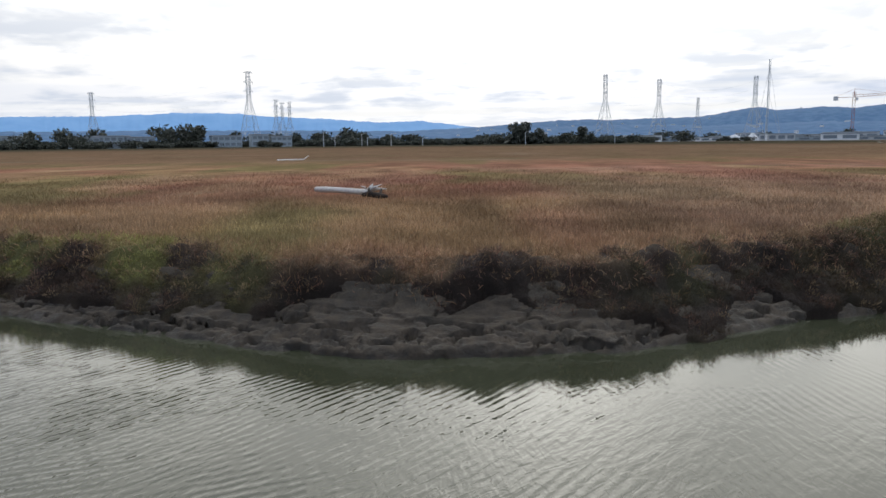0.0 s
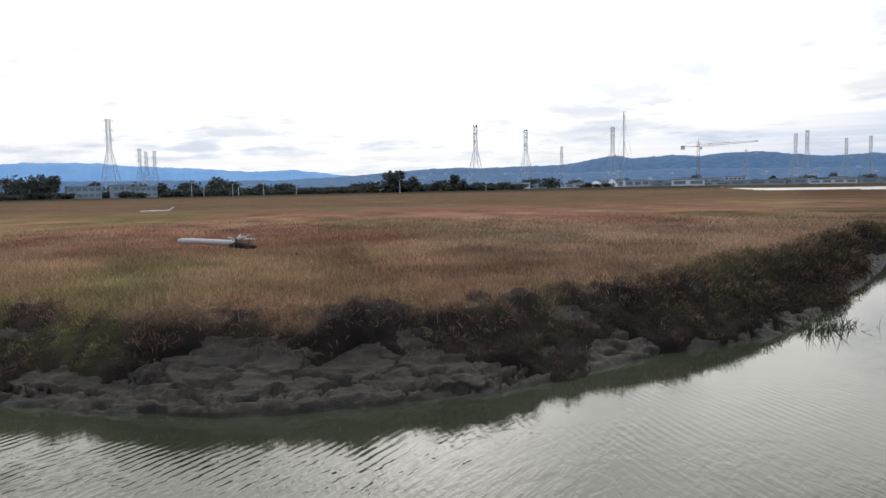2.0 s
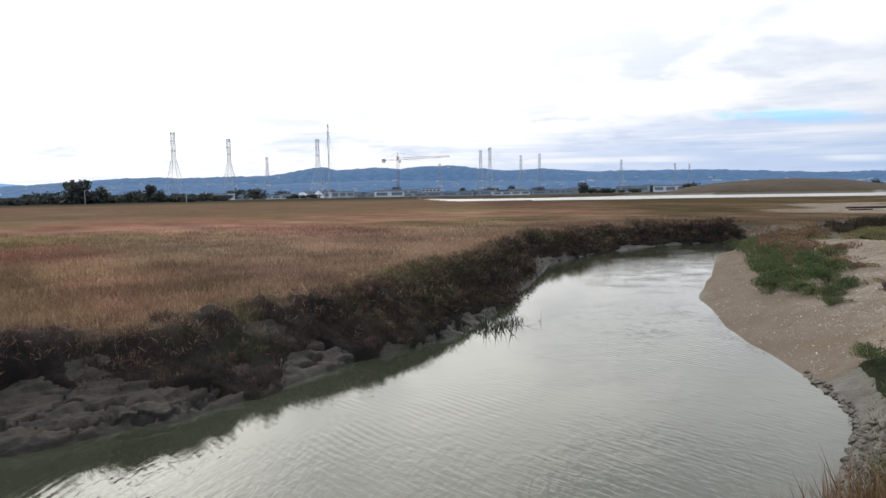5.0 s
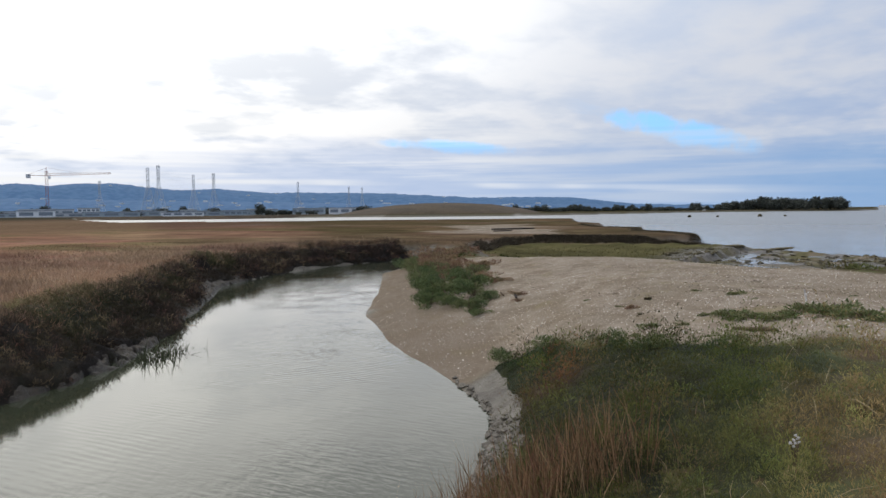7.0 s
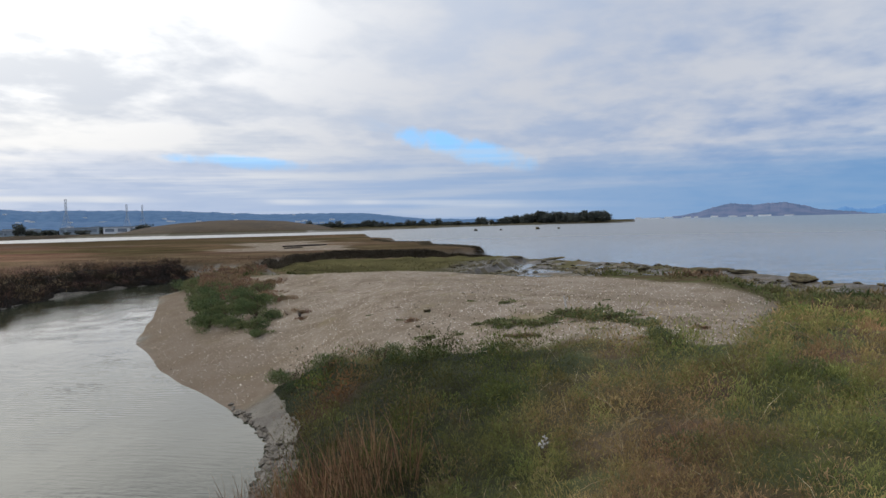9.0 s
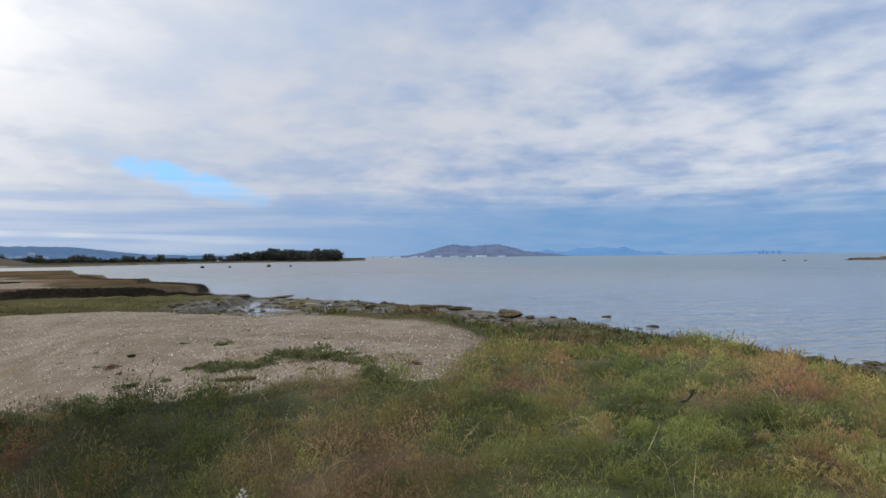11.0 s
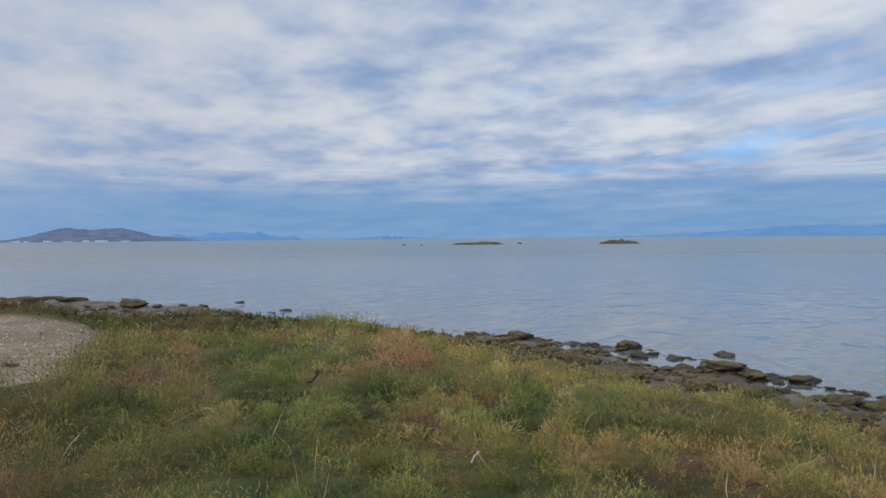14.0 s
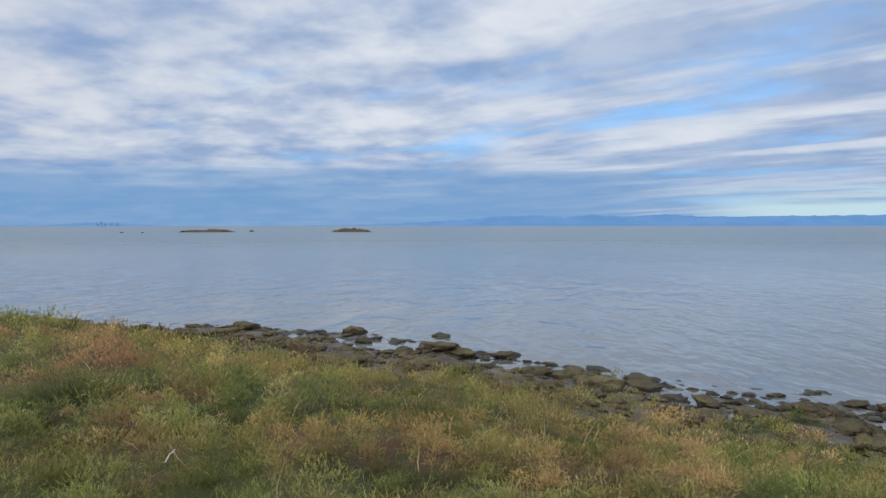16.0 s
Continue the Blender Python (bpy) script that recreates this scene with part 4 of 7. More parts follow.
def bank_growth(x, y):
    """The shrubs on the far bank: how much they cover, how high they stand, and their colour."""
    shape = x.shape
    x, y = x.ravel(), y.ravel()
    dc, db, df, dn = distances(x, y)
    ragged = dc + fbm(x, y, 1.3, 3) * 0.45
    low = np.interp(x, [-9, -5.0, -3.9, -2.8, -0.5, 1.0, 2.2, 3.2, 4.2, 4.9, 5.5, 6.0, 8.0, 9.0, 10.0, 12, 16, 19, 20, 22, 30], [0.42, 0.42, 0.60, 1.00, 1.30, 1.10, 0.85, 0.45, -0.1, 0.65, 0.60, -0.1, 0.0, 0.45, 0.35, 0.0, 0.05, 0.6, 0.45, 0.0, 0.0])
    low = low + 0.30 * fbm(x + 70, y, 1.1, 3)
    top = 2.6 + 0.9 * fbm(x, y, 2.2, 3) - 0.5 * fade(x, 9, 13)
    wx, wy = x + 0.25 * fbm(x, y, 0.8, 3), y + 0.25 * fbm(x + 20, y, 0.8, 3)
    bush, knob = 0.5 + fbm(wx + 11, wy, 0.9, 2), 0.5 + 0.8 * fbm(wx, wy + 11, 0.35, 3)
    cover = fade(ragged - low, -0.04, 0.10) * fade(top - ragged, 0.0, 0.5) * (dn > np.where(dc < 0.3, 1.2, 0.2))
    lump = fbm(x, y, 0.9, 4, 0.55)
    nub = fbm(x + 31, y, 0.30, 3, 0.6)
    high = 0.09 + 0.17 * np.clip(lump + 0.35, 0, 1) + 0.06 * nub
    high = high * (1 - 0.45 * fade(dc, 1.9, 2.8)) * (1 - 0.35 * fade(x, 9, 13))
    color = palette(DARK, 0.40 + 0.5 * fbm(x, y, 1.8, 3) + 0.7 * fbm(x + 60, y, 0.6, 3))
    back = fade(dc + (bush - 0.5) * 1.0, 1.6, 2.4) * 0.9
    color = color * (1 - back[:, None]) + palette(DRY, 0.4 + 0.5 * fbm(x, y, 4, 3)) * 0.75 * back[:, None]
    color = blend(color, (0.110, 0.118, 0.046), fade(fbm(x + 9, y, 2.6, 3) + (bush - 0.5) * 0.6, 0.0, 0.4) * fade(x, 2.0, 5.0) * fade(dc, 0.4, 1.1) * 0.65)
    # shade of the bank face put into the tint, lower down and eastward
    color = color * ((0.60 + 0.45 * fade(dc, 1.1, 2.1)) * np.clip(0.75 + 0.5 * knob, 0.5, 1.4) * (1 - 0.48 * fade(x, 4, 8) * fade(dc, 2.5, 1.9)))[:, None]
    color = blend(color, (0.200, 0.200, 0.062), fade(x, -2.2, -4.4) * fade(x, -13.0, -9.5) * fade(fbm(x, y, 1.5, 2) + (knob - 0.5) * 0.5, -0.5, 0.1) * fade(dc + (bush - 0.5) * 0.5, 0.75, 1.25) * 0.85)
    return cover.reshape(shape), high.reshape(shape), color


def bank_plants():
    line = LEFT_BANK[1:]
    length = np.concatenate([[0], np.cumsum([math.dist(a, b) for a, b in zip(line, line[1:])])])
    s = np.arange(0.5, length[-1] - 0.2, 0.06)
    px, py = np.interp(s, length, [p[0] for p in line]), np.interp(s, length, [p[1] for p in line])
    for _ in range(14):
        px[1:-1], py[1:-1] = (px[:-2] + px[2:]) / 2, (py[:-2] + py[2:]) / 2
    tx, ty = np.gradient(px), np.gradient(py)
    q = np.hypot(tx, ty)
    u = np.arange(-0.5, 3.9, 0.055)
    x, y = px[:, None] - ty[:, None] / q[:, None] * u, py[:, None] + tx[:, None] / q[:, None] * u
    cover, high, color = bank_growth(x, y)
    ground = np.maximum(ground_height(x, y), -0.05)
    z = ground + 0.7 * high * np.sqrt(cover) - 0.10 * (1 - np.clip(cover * 4, 0, 1))
    n, m = x.shape
    i, j = np.meshgrid(np.arange(n - 1), np.arange(m - 1), indexing="ij")
    faces = np.stack([i * m + j, (i + 1) * m + j, (i + 1) * m + j + 1, i * m + j + 1], -1).reshape(-1, 4)
    seen = (cover.ravel()[faces] > 0.02).any(1)
    # mass tinted darker than its twigs, so gaps look shaded
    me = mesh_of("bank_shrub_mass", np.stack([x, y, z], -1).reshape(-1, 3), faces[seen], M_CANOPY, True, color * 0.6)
    tagged(new("bank_shrub_mass", me), "dark lumpy pickleweed bushes overhanging the mud bank", "shrubs", kind="stuff")
    # brushes of twigs that make the bushes
    k = 15000
    a, b = rng.integers(n, size=k), rng.integers(m, size=k)
    tx, ty = x[a, b] + rng.normal(size=k) * 0.04, y[a, b] + rng.normal(size=k) * 0.04
    cover, high, color = bank_growth(tx, ty)
    ok = (cover > 0.08) & (rng.random(k) < np.clip(16 / np.hypot(tx, ty), 0.25, 1))
    tx, ty, cover, high, color = tx[ok], ty[ok], cover[ok], high[ok], color[ok]
    k = len(tx)
    grow = np.clip(np.hypot(tx, ty) / 14, 0.8, 2.6)
    size = rng.uniform(0.55, 1.6, k)
    luck = rng.random(k)
    color = blend(color, (0.155, 0.085, 0.065), ((luck > 0.70) & (luck < 0.85)) * 0.5)
    color = blend(color, (0.27, 0.195, 0.115), (luck > 0.93) * 0.5)
    top = np.maximum(ground_height(tx, ty), -0.05) + 0.7 * high * np.sqrt(cover) - 0.05
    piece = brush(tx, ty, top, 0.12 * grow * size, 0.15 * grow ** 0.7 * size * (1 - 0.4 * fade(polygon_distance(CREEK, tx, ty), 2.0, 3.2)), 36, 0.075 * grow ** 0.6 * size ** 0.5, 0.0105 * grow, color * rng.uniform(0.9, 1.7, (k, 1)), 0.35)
    # dry grass leaning over the top of the bank
    k = 42000
    a, b = rng.integers(n, size=k), rng.integers(m, size=k)
    gx, gy = x[a, b], y[a, b]
    dc = polygon_distance(CREEK, gx, gy)
    ok = (dc > 1.25 + 0.5 * fbm(gx, gy, 1.1, 3)) & (polygon_distance(NEAR_LAND, gx, gy) > 1)
    gx, gy = gx[ok], gy[ok]
    k = len(gx)
    way = np.stack([rng.normal(size=k) * 0.5, rng.normal(size=k) * 0.5 - 0.2, rng.uniform(0.4, 1.0, k)], -1)
    way /= np.linalg.norm(way, axis=1, keepdims=True)
    cover, high, _ = bank_growth(gx, gy)
    straw = blades(np.stack([gx, gy, ground_height(gx, gy) + high * np.sqrt(cover) * 0.7], -1), way, rng.uniform(0.06, 0.19, k), rng.uniform(0.006, 0.012, k),
                   palette(DRY, rng.random(k)) * rng.uniform(0.6, 1.1, (k, 1)), 0.4, True)
    # low growth on the peat edge of the spit
    u = rng.uniform(-2, 3, 4300)
    ex = np.interp(u, [-2, -1, 0, 1, 2, 3], [42.0, 44.5, 47.5, 51.4, 52.2, 56.0]) + rng.normal(size=len(u)) * 0.15 + rng.uniform(-0.1, 0.9, len(u))
    ey = np.interp(u, [-2, -1, 0, 1, 2, 3], [23.0, 24.0, 24.2, 23.4, 18.5, 12.1]) + rng.normal(size=len(u)) * 0.15 + rng.uniform(0, 0.3, len(u))
    tone = np.array([[0.060, 0.048, 0.032]]) * rng.uniform(0.7, 1.4, (len(u), 1))
    edge = tufts(ex, ey, rng.uniform(0.12, 0.30, len(u)), rng.uniform(0.05, 0.22, len(u)), 24, 0.10, 0.05, tone, 0.25, 0.45, True, 0.03, 0.6, 0.12)
    u = rng.uniform(0, 5, 3600)
    ox = np.interp(u, range(6), [60.8, 68.0, 70.9, 81.6, 84.2, 99.0]) + rng.normal(size=len(u)) * 0.3
    oy = np.interp(u, range(6), [13.2, 17.5, 21.0, 24.4, 30.0, 37.8]) + rng.normal(size=len(u)) * 0.3
    tone = np.array([[0.080, 0.064, 0.040]]) * rng.uniform(0.7, 1.4, (len(u), 1))
    rim = tufts(ox - 0.3, oy + 0.4, rng.uniform(0.2, 0.5, len(u)), rng.uniform(0.02, 0.07, len(u)), 16, 0.08, 0.06, tone, 0.25, 0.45, True, 0.03, 0.5, 0.12)
    plant_mass("bank_shrubs", [piece, straw, edge, rim], M_SHRUB, "dark brown and green pickleweed overhanging the mud bank", "shrubs")


def near_cover(x, y):
    """The low plants of the near shore: how much they cover, how high they stand, and their colour."""
    shape = x.shape
    x, y = x.ravel(), y.ravel()
    dc, db, df, dn = distances(x, y)
    ds = polygon_distance(BEACH, x, y) + fbm(x, y, 0.9, 3) * 0.45
    h = ground_height(x, y)
    who, who2 = 0.5 + 0.8 * fbm(x + 12, y, 0.42, 3), 0.5 + 0.8 * fbm(x, y + 12, 0.17, 3)
    lump = fbm(x, y, 1.3, 3)
    cover = (dn < 0) * fade(h + 0.10 * fbm(x, y, 1.5, 3), 0.17, 0.28) * fade(ds, 0.05, 0.3) * fade(df, 0.2, 0.6) * fade(dc + 0.25 * lump, 0.35, 0.6)
    bushy = fade(polygon_distance([(11.7, 5.6), (10.7, 5.7), (9.6, 4.6), (8.2, 3.7), (7.2, 3.2), (6.6, 2.2), (7.2, 0.8), (9.4, 0.3), (10.6, 1.0), (10.9, 2.4), (11.3, 3.6), (11.6, 4.6)], x, y), 0.25, -0.45)
    high = 0.03 + bushy * (0.07 + 0.12 * who) + 0.07 * who + 0.05 * who2 + 0.12 * np.clip(lump, -0.4, 1)
    color = palette(PICKLE, 0.45 + 0.9 * fbm(x, y, 1.9, 3) + 0.95 * fbm(x + 90, y, 0.6, 3, 0.5) + 0.04 * fade(y, -1.5, -4))
    color = blend(color, palette([(0.046, 0.066, 0.022), (0.072, 0.114, 0.028), (0.108, 0.132, 0.038), (0.118, 0.098, 0.046)], 0.46 + 0.7 * fbm(x, y, 0.7, 3) + (who2 - 0.5) * 0.4), fade(y, 0.1, 1.6) * fade(x, 3.6, 5.4) * 0.8)
    color = blend(color, (0.25, 0.105, 0.075), np.exp(-((x - 9.9) ** 2 + (y - 3.9) ** 2) / 0.28) * 0.85)
    color = blend(color, (0.098, 0.098, 0.052), fade(y, -2.2, 0.2) * fade(x, 10.5, 8.5) * fade(fbm(x, y, 1.1, 3), -0.5, 0.3) * 0.55)
    patchy = fade(fbm(x, y, 0.5, 3), -0.5, 0.2)
    color = blend(color, (0.19, 0.25, 0.060), (np.exp(-((x - 8.4) ** 2 / 0.7 + (y + 7.1) ** 2 / 0.25)) + 0.7 * np.exp(-((x - 11.5) ** 2 / 0.9 + (y + 7.2) ** 2 / 0.3))) * 0.8 * patchy)
    color = blend(color, (0.20, 0.105, 0.080), np.exp(-((x - 8.9) ** 2 / 0.5 + (y + 5.3) ** 2 / 0.25)) * 0.7 * patchy)
    color = blend(color, (0.24, 0.130, 0.095), np.exp(-((x - 4.1) ** 2 / 0.4 + (y + 4.6) ** 2 / 0.12)) * 0.7 * patchy)
    color = blend(color, (0.235, 0.178, 0.098), fade(db, 9.6, 7.8) * fade(fbm(x, y, 1.2, 3) + (who - 0.5) * 0.6, 0.0, 0.5) * 0.42)
    color = blend(color, (0.235, 0.175, 0.105), fade(x, 6.5, 3.0) * fade(y, -3.0, -5.0) * fade(fbm(x, y, 0.8, 3) + (who - 0.5) * 0.5, 0.0, 0.4) * 0.6)
    # bushy and creekside plants darkened: backlit shade put into the colour
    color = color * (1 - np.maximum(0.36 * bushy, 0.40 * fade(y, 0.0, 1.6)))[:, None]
    color = color * ((0.62 + 0.55 * who + 0.25 * (who2 - 0.5)) * np.array([[1.10], [1.0], [0.92]])).T
    return cover.reshape(shape), high.reshape(shape), color


def near_plants():
    """A hummocky canopy close to the camera, furred with short twigs."""
    a, r = np.meshgrid(np.radians(np.arange(26, 184, 0.45)), np.exp(np.arange(math.log(2.6), math.log(15), 0.009)))
    x, y = 0.6 + r * np.sin(a), r * np.cos(a)
    cover, high, color = near_cover(x, y)
    z = ground_height(x, y) + np.where(cover > 0, high * cover, 0) * 0.55 - 0.05 * (1 - np.clip(cover * 4, 0, 1)) - 0.01
    n, m = x.shape
    i, j = np.meshgrid(np.arange(n - 1), np.arange(m - 1), indexing="ij")
    faces = np.stack([i * m + j, i * m + j + 1, (i + 1) * m + j + 1, (i + 1) * m + j], -1).reshape(-1, 4)
    seen = (cover.ravel()[faces] > 0.02).any(1)
    # mat darkened creekward, painting shaded gaps between the bushes
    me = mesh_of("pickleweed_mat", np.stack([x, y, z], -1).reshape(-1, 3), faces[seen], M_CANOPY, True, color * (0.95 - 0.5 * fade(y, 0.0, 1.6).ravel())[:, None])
    tagged(new("pickleweed_mat", me), "hummocky mat of low green and rusty pickleweed", "pickleweed", kind="stuff")
    # the same mat, coarser, underfoot and behind
    for name, angles, rings in (("trodden_pickleweed", np.arange(0, 360.5, 1.5), np.exp(np.arange(math.log(0.015), math.log(2.75), 0.06))), ("inland_pickleweed", np.arange(183, 387, 0.7), np.exp(np.arange(math.log(2.5), math.log(16), 0.014)))):
        a, r = np.meshgrid(np.radians(angles), rings)
        x, y = 0.6 + r * np.sin(a), r * np.cos(a)
        cover, high, color = near_cover(x, y)
        z = ground_height(x, y) + np.where(cover > 0, high * cover, 0) - 0.05 * (1 - np.clip(cover * 4, 0, 1)) - 0.015
        n, m = x.shape
        i, j = np.meshgrid(np.arange(n - 1), np.arange(m - 1), indexing="ij")
        faces = np.stack([i * m + j, i * m + j + 1, (i + 1) * m + j + 1, (i + 1) * m + j], -1).reshape(-1, 4)
        seen = (cover.ravel()[faces] > 0.02).any(1)
        me = mesh_of(name, np.stack([x, y, z], -1).reshape(-1, 3), faces[seen], M_CANOPY, True, color)
        tagged(new(name, me), "hummocky mat of low green and rusty pickleweed", "pickleweed", kind="stuff")
    pieces = []
    # rounded bushes first, then looser sprigs between them
    for count, r0, r1, per, wide, power in ((1600, 2.6, 8.0, 180, 0.16, 1.35), (2200, 7.6, 15.5, 90, 0.20, 1.0), (4200, 2.6, 8.0, 28, 0.075, 1.4), (2200, 2.4, 4.6, 34, 0.08, 1.2), (3600, 7.6, 15.5, 16, 0.11, 1.1)):
        x, y, r = scatter(count, 28, 184, r0, r1, power)
        cover, high, color = near_cover(x, y)
        ok = cover > 0.15
        x, y, r, cover, high, color = x[ok], y[ok], r[ok], cover[ok], high[ok], color[ok]
        k = len(x)
        # each bush has a state of its own: fresh, dull, rusty or dead
        luck = rng.random(k) + 0.35 * fbm(x + 50, y, 0.9, 2)
        color = blend(color, color * np.array([0.68, 0.75, 0.68]), (luck < 0.30 + 0.12 * fade(y, 0.0, 1.6)) * 0.8)
        color = blend(color, (0.085, 0.130, 0.042), ((luck > 0.58) & (luck < 0.68)) * 0.40)
        color = blend(color, (0.150, 0.096, 0.070), ((luck > 0.86) & (luck < 0.95)) * 0.45)
        color = blend(color, (0.230, 0.175, 0.110), (luck > 1.16) * 0.40)
        # random tone, with the same creekside shade painted in
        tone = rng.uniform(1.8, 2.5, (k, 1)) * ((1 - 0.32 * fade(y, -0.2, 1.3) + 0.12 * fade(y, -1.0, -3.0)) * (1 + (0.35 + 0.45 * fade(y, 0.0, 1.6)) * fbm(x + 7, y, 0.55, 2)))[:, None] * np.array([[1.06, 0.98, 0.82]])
        size = 0.6 + 1.0 * rng.random(k) ** 2
        top = ground_height(x, y) + high * cover * 0.55 - 0.04
        lush = 1 + 0.9 * fade(y, -3.0, -0.5) * fade(x, 4.0, 6.0)
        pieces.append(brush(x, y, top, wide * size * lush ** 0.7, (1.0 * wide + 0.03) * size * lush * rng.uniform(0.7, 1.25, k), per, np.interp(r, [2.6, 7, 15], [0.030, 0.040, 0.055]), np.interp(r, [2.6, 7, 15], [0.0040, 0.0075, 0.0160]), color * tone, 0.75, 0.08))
    for count, az0, az1, r0, r1, per, length, width in ((3600, 28, 182, 14.6, 36.0, 34, 0.10, 0.036), (1500, 182, 388, 1.6, 14.0, 30, 0.10, 0.03), (200, 28, 182, 1.3, 2.7, 120, 0.05, 0.014)):
        x, y, r = scatter(count, az0, az1, r0, r1, 1.1)
        cover, high, color = near_cover(x, y)
        ok = cover > 0.4
        x, y, color = x[ok], y[ok], color[ok]
        pieces.append(tufts(x, y, rng.uniform(0.16, 0.3, len(x)) * 1.2, rng.uniform(0.08, 0.2, len(x)), per, length, width, color, 0.25, 0.5, True, 0.02, 0.5))
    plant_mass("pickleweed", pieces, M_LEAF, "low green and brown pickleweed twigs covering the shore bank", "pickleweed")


def dry_stalks():
    """Bare pale stalks and dead twigs that stand up out of the pickleweed."""
    x, y, r = scatter(900, 32, 182, 3.0, 12.0, 1.3)
    dc, db, df, dn = distances(x, y)
    ok = (dn < 0) & (ground_height(x, y) > 0.8) & (polygon_distance(BEACH, x, y) > 0.3) & (dc > 1.3) & (fbm(x, y, 1.4, 3) > -0.15)
    x, y = x[ok], y[ok]
    n = len(x)
    way = np.stack([rng.normal(size=n) * 0.45, rng.normal(size=n) * 0.45, rng.uniform(0.5, 1.0, n)], -1)
    way /= np.linalg.norm(way, axis=1, keepdims=True)
    color = palette([(0.30, 0.22, 0.12), (0.42, 0.35, 0.22), (0.24, 0.13, 0.08)], rng.random(n))
    base = np.stack([x, y, ground_height(x, y) + 0.05], -1)
    piece = blades(base, way, rng.uniform(0.14, 0.34, n), np.full(n, 0.006), color, 0.3, True)
    plant_mass("dead_stalks", [piece], M_STRAW, "pale dead stalks standing in the pickleweed", "dead stalks")


marsh_plants()
bank_plants()
near_plants()
dry_stalks()

# ---------------------------------------------------------------- the distance
def ridge(name, line, dist, deep, mat, label, rough=0.10, foot=-2.0):
    """A range of hills: heights over the azimuth, with slopes and spurs."""
    az = np.array([p[0] for p in line])
    el = np.array([p[1] for p in line])
    a = np.linspace(az[0], az[-1], 480)
    top = np.interp(a, az, el)
    jag = fbm(a * 3.0, a * 0 + dist, 2.2, 5, 0.6)
    woods = np.abs(fbm(a * 3.0, a * 0 + 40, 0.55, 3, 0.7))
    crest = np.maximum(dist * np.tan(np.radians(top)) + 3.0 + (jag + 1.2 * woods - 0.3) * rough * dist * 0.012, 0.5)
    rows = 14
    verts, faces = [], []
    for i in range(rows):
        s = i / (rows - 1)
        d = dist - deep * (1 - s)
        spur = fbm(a * 2.0, a * 0 + i * 0.35, 2.5, 4)
        z = foot + (crest - foot) * np.sin(s * math.pi / 2) ** 1.3 * (1 + 0.22 * spur * (1 - s)) * (d / dist)
        verts.append(np.stack([d * np.sin(np.radians(a)), d * np.cos(np.radians(a)), z], -1))
    verts.append(np.stack([(dist + deep) * np.sin(np.radians(a)), (dist + deep) * np.cos(np.radians(a)), np.full(len(a), foot)], -1))
    n = len(a)
    i, j = np.meshgrid(np.arange(rows), np.arange(n - 1), indexing="ij")
    faces = np.stack([i * n + j, i * n + j + 1, (i + 1) * n + j + 1, (i + 1) * n + j], -1).reshape(-1, 4)
    me = mesh_of(name, np.concatenate(verts), faces, mat)
    return tagged(new(name, me), label, "hills", kind="structure")


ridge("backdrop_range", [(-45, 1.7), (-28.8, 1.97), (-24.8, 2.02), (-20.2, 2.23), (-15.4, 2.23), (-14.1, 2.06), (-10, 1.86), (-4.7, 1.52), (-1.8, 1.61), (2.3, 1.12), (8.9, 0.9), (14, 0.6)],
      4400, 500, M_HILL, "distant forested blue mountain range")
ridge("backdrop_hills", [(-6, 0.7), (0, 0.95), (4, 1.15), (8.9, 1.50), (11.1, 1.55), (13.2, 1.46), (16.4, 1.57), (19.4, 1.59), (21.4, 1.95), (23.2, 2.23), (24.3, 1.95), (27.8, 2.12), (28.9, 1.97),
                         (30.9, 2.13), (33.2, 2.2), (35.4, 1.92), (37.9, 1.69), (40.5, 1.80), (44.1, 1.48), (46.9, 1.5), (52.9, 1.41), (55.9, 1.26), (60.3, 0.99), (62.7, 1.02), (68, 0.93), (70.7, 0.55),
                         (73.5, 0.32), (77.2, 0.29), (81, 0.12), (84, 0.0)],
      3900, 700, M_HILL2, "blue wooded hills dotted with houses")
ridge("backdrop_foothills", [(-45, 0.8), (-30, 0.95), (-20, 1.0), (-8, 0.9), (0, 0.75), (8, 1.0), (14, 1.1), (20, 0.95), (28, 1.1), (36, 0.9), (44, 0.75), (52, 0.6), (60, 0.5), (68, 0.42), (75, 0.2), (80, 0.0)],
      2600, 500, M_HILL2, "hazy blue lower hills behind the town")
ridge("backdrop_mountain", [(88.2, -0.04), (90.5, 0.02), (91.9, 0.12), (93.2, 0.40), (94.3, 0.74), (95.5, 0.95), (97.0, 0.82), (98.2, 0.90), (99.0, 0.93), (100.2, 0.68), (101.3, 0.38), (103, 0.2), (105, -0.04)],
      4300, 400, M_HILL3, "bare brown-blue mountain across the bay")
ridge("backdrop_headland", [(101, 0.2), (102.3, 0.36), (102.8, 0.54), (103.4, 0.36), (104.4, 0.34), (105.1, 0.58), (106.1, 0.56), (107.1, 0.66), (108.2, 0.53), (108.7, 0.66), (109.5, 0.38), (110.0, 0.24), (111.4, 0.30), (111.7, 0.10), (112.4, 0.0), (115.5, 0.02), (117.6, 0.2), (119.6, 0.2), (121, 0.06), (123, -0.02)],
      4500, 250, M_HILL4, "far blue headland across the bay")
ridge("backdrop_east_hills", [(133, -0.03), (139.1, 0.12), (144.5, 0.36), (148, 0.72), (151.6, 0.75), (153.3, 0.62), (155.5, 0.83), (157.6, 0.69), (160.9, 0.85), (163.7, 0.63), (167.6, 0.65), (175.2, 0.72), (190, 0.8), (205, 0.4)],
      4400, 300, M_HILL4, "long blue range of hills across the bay")


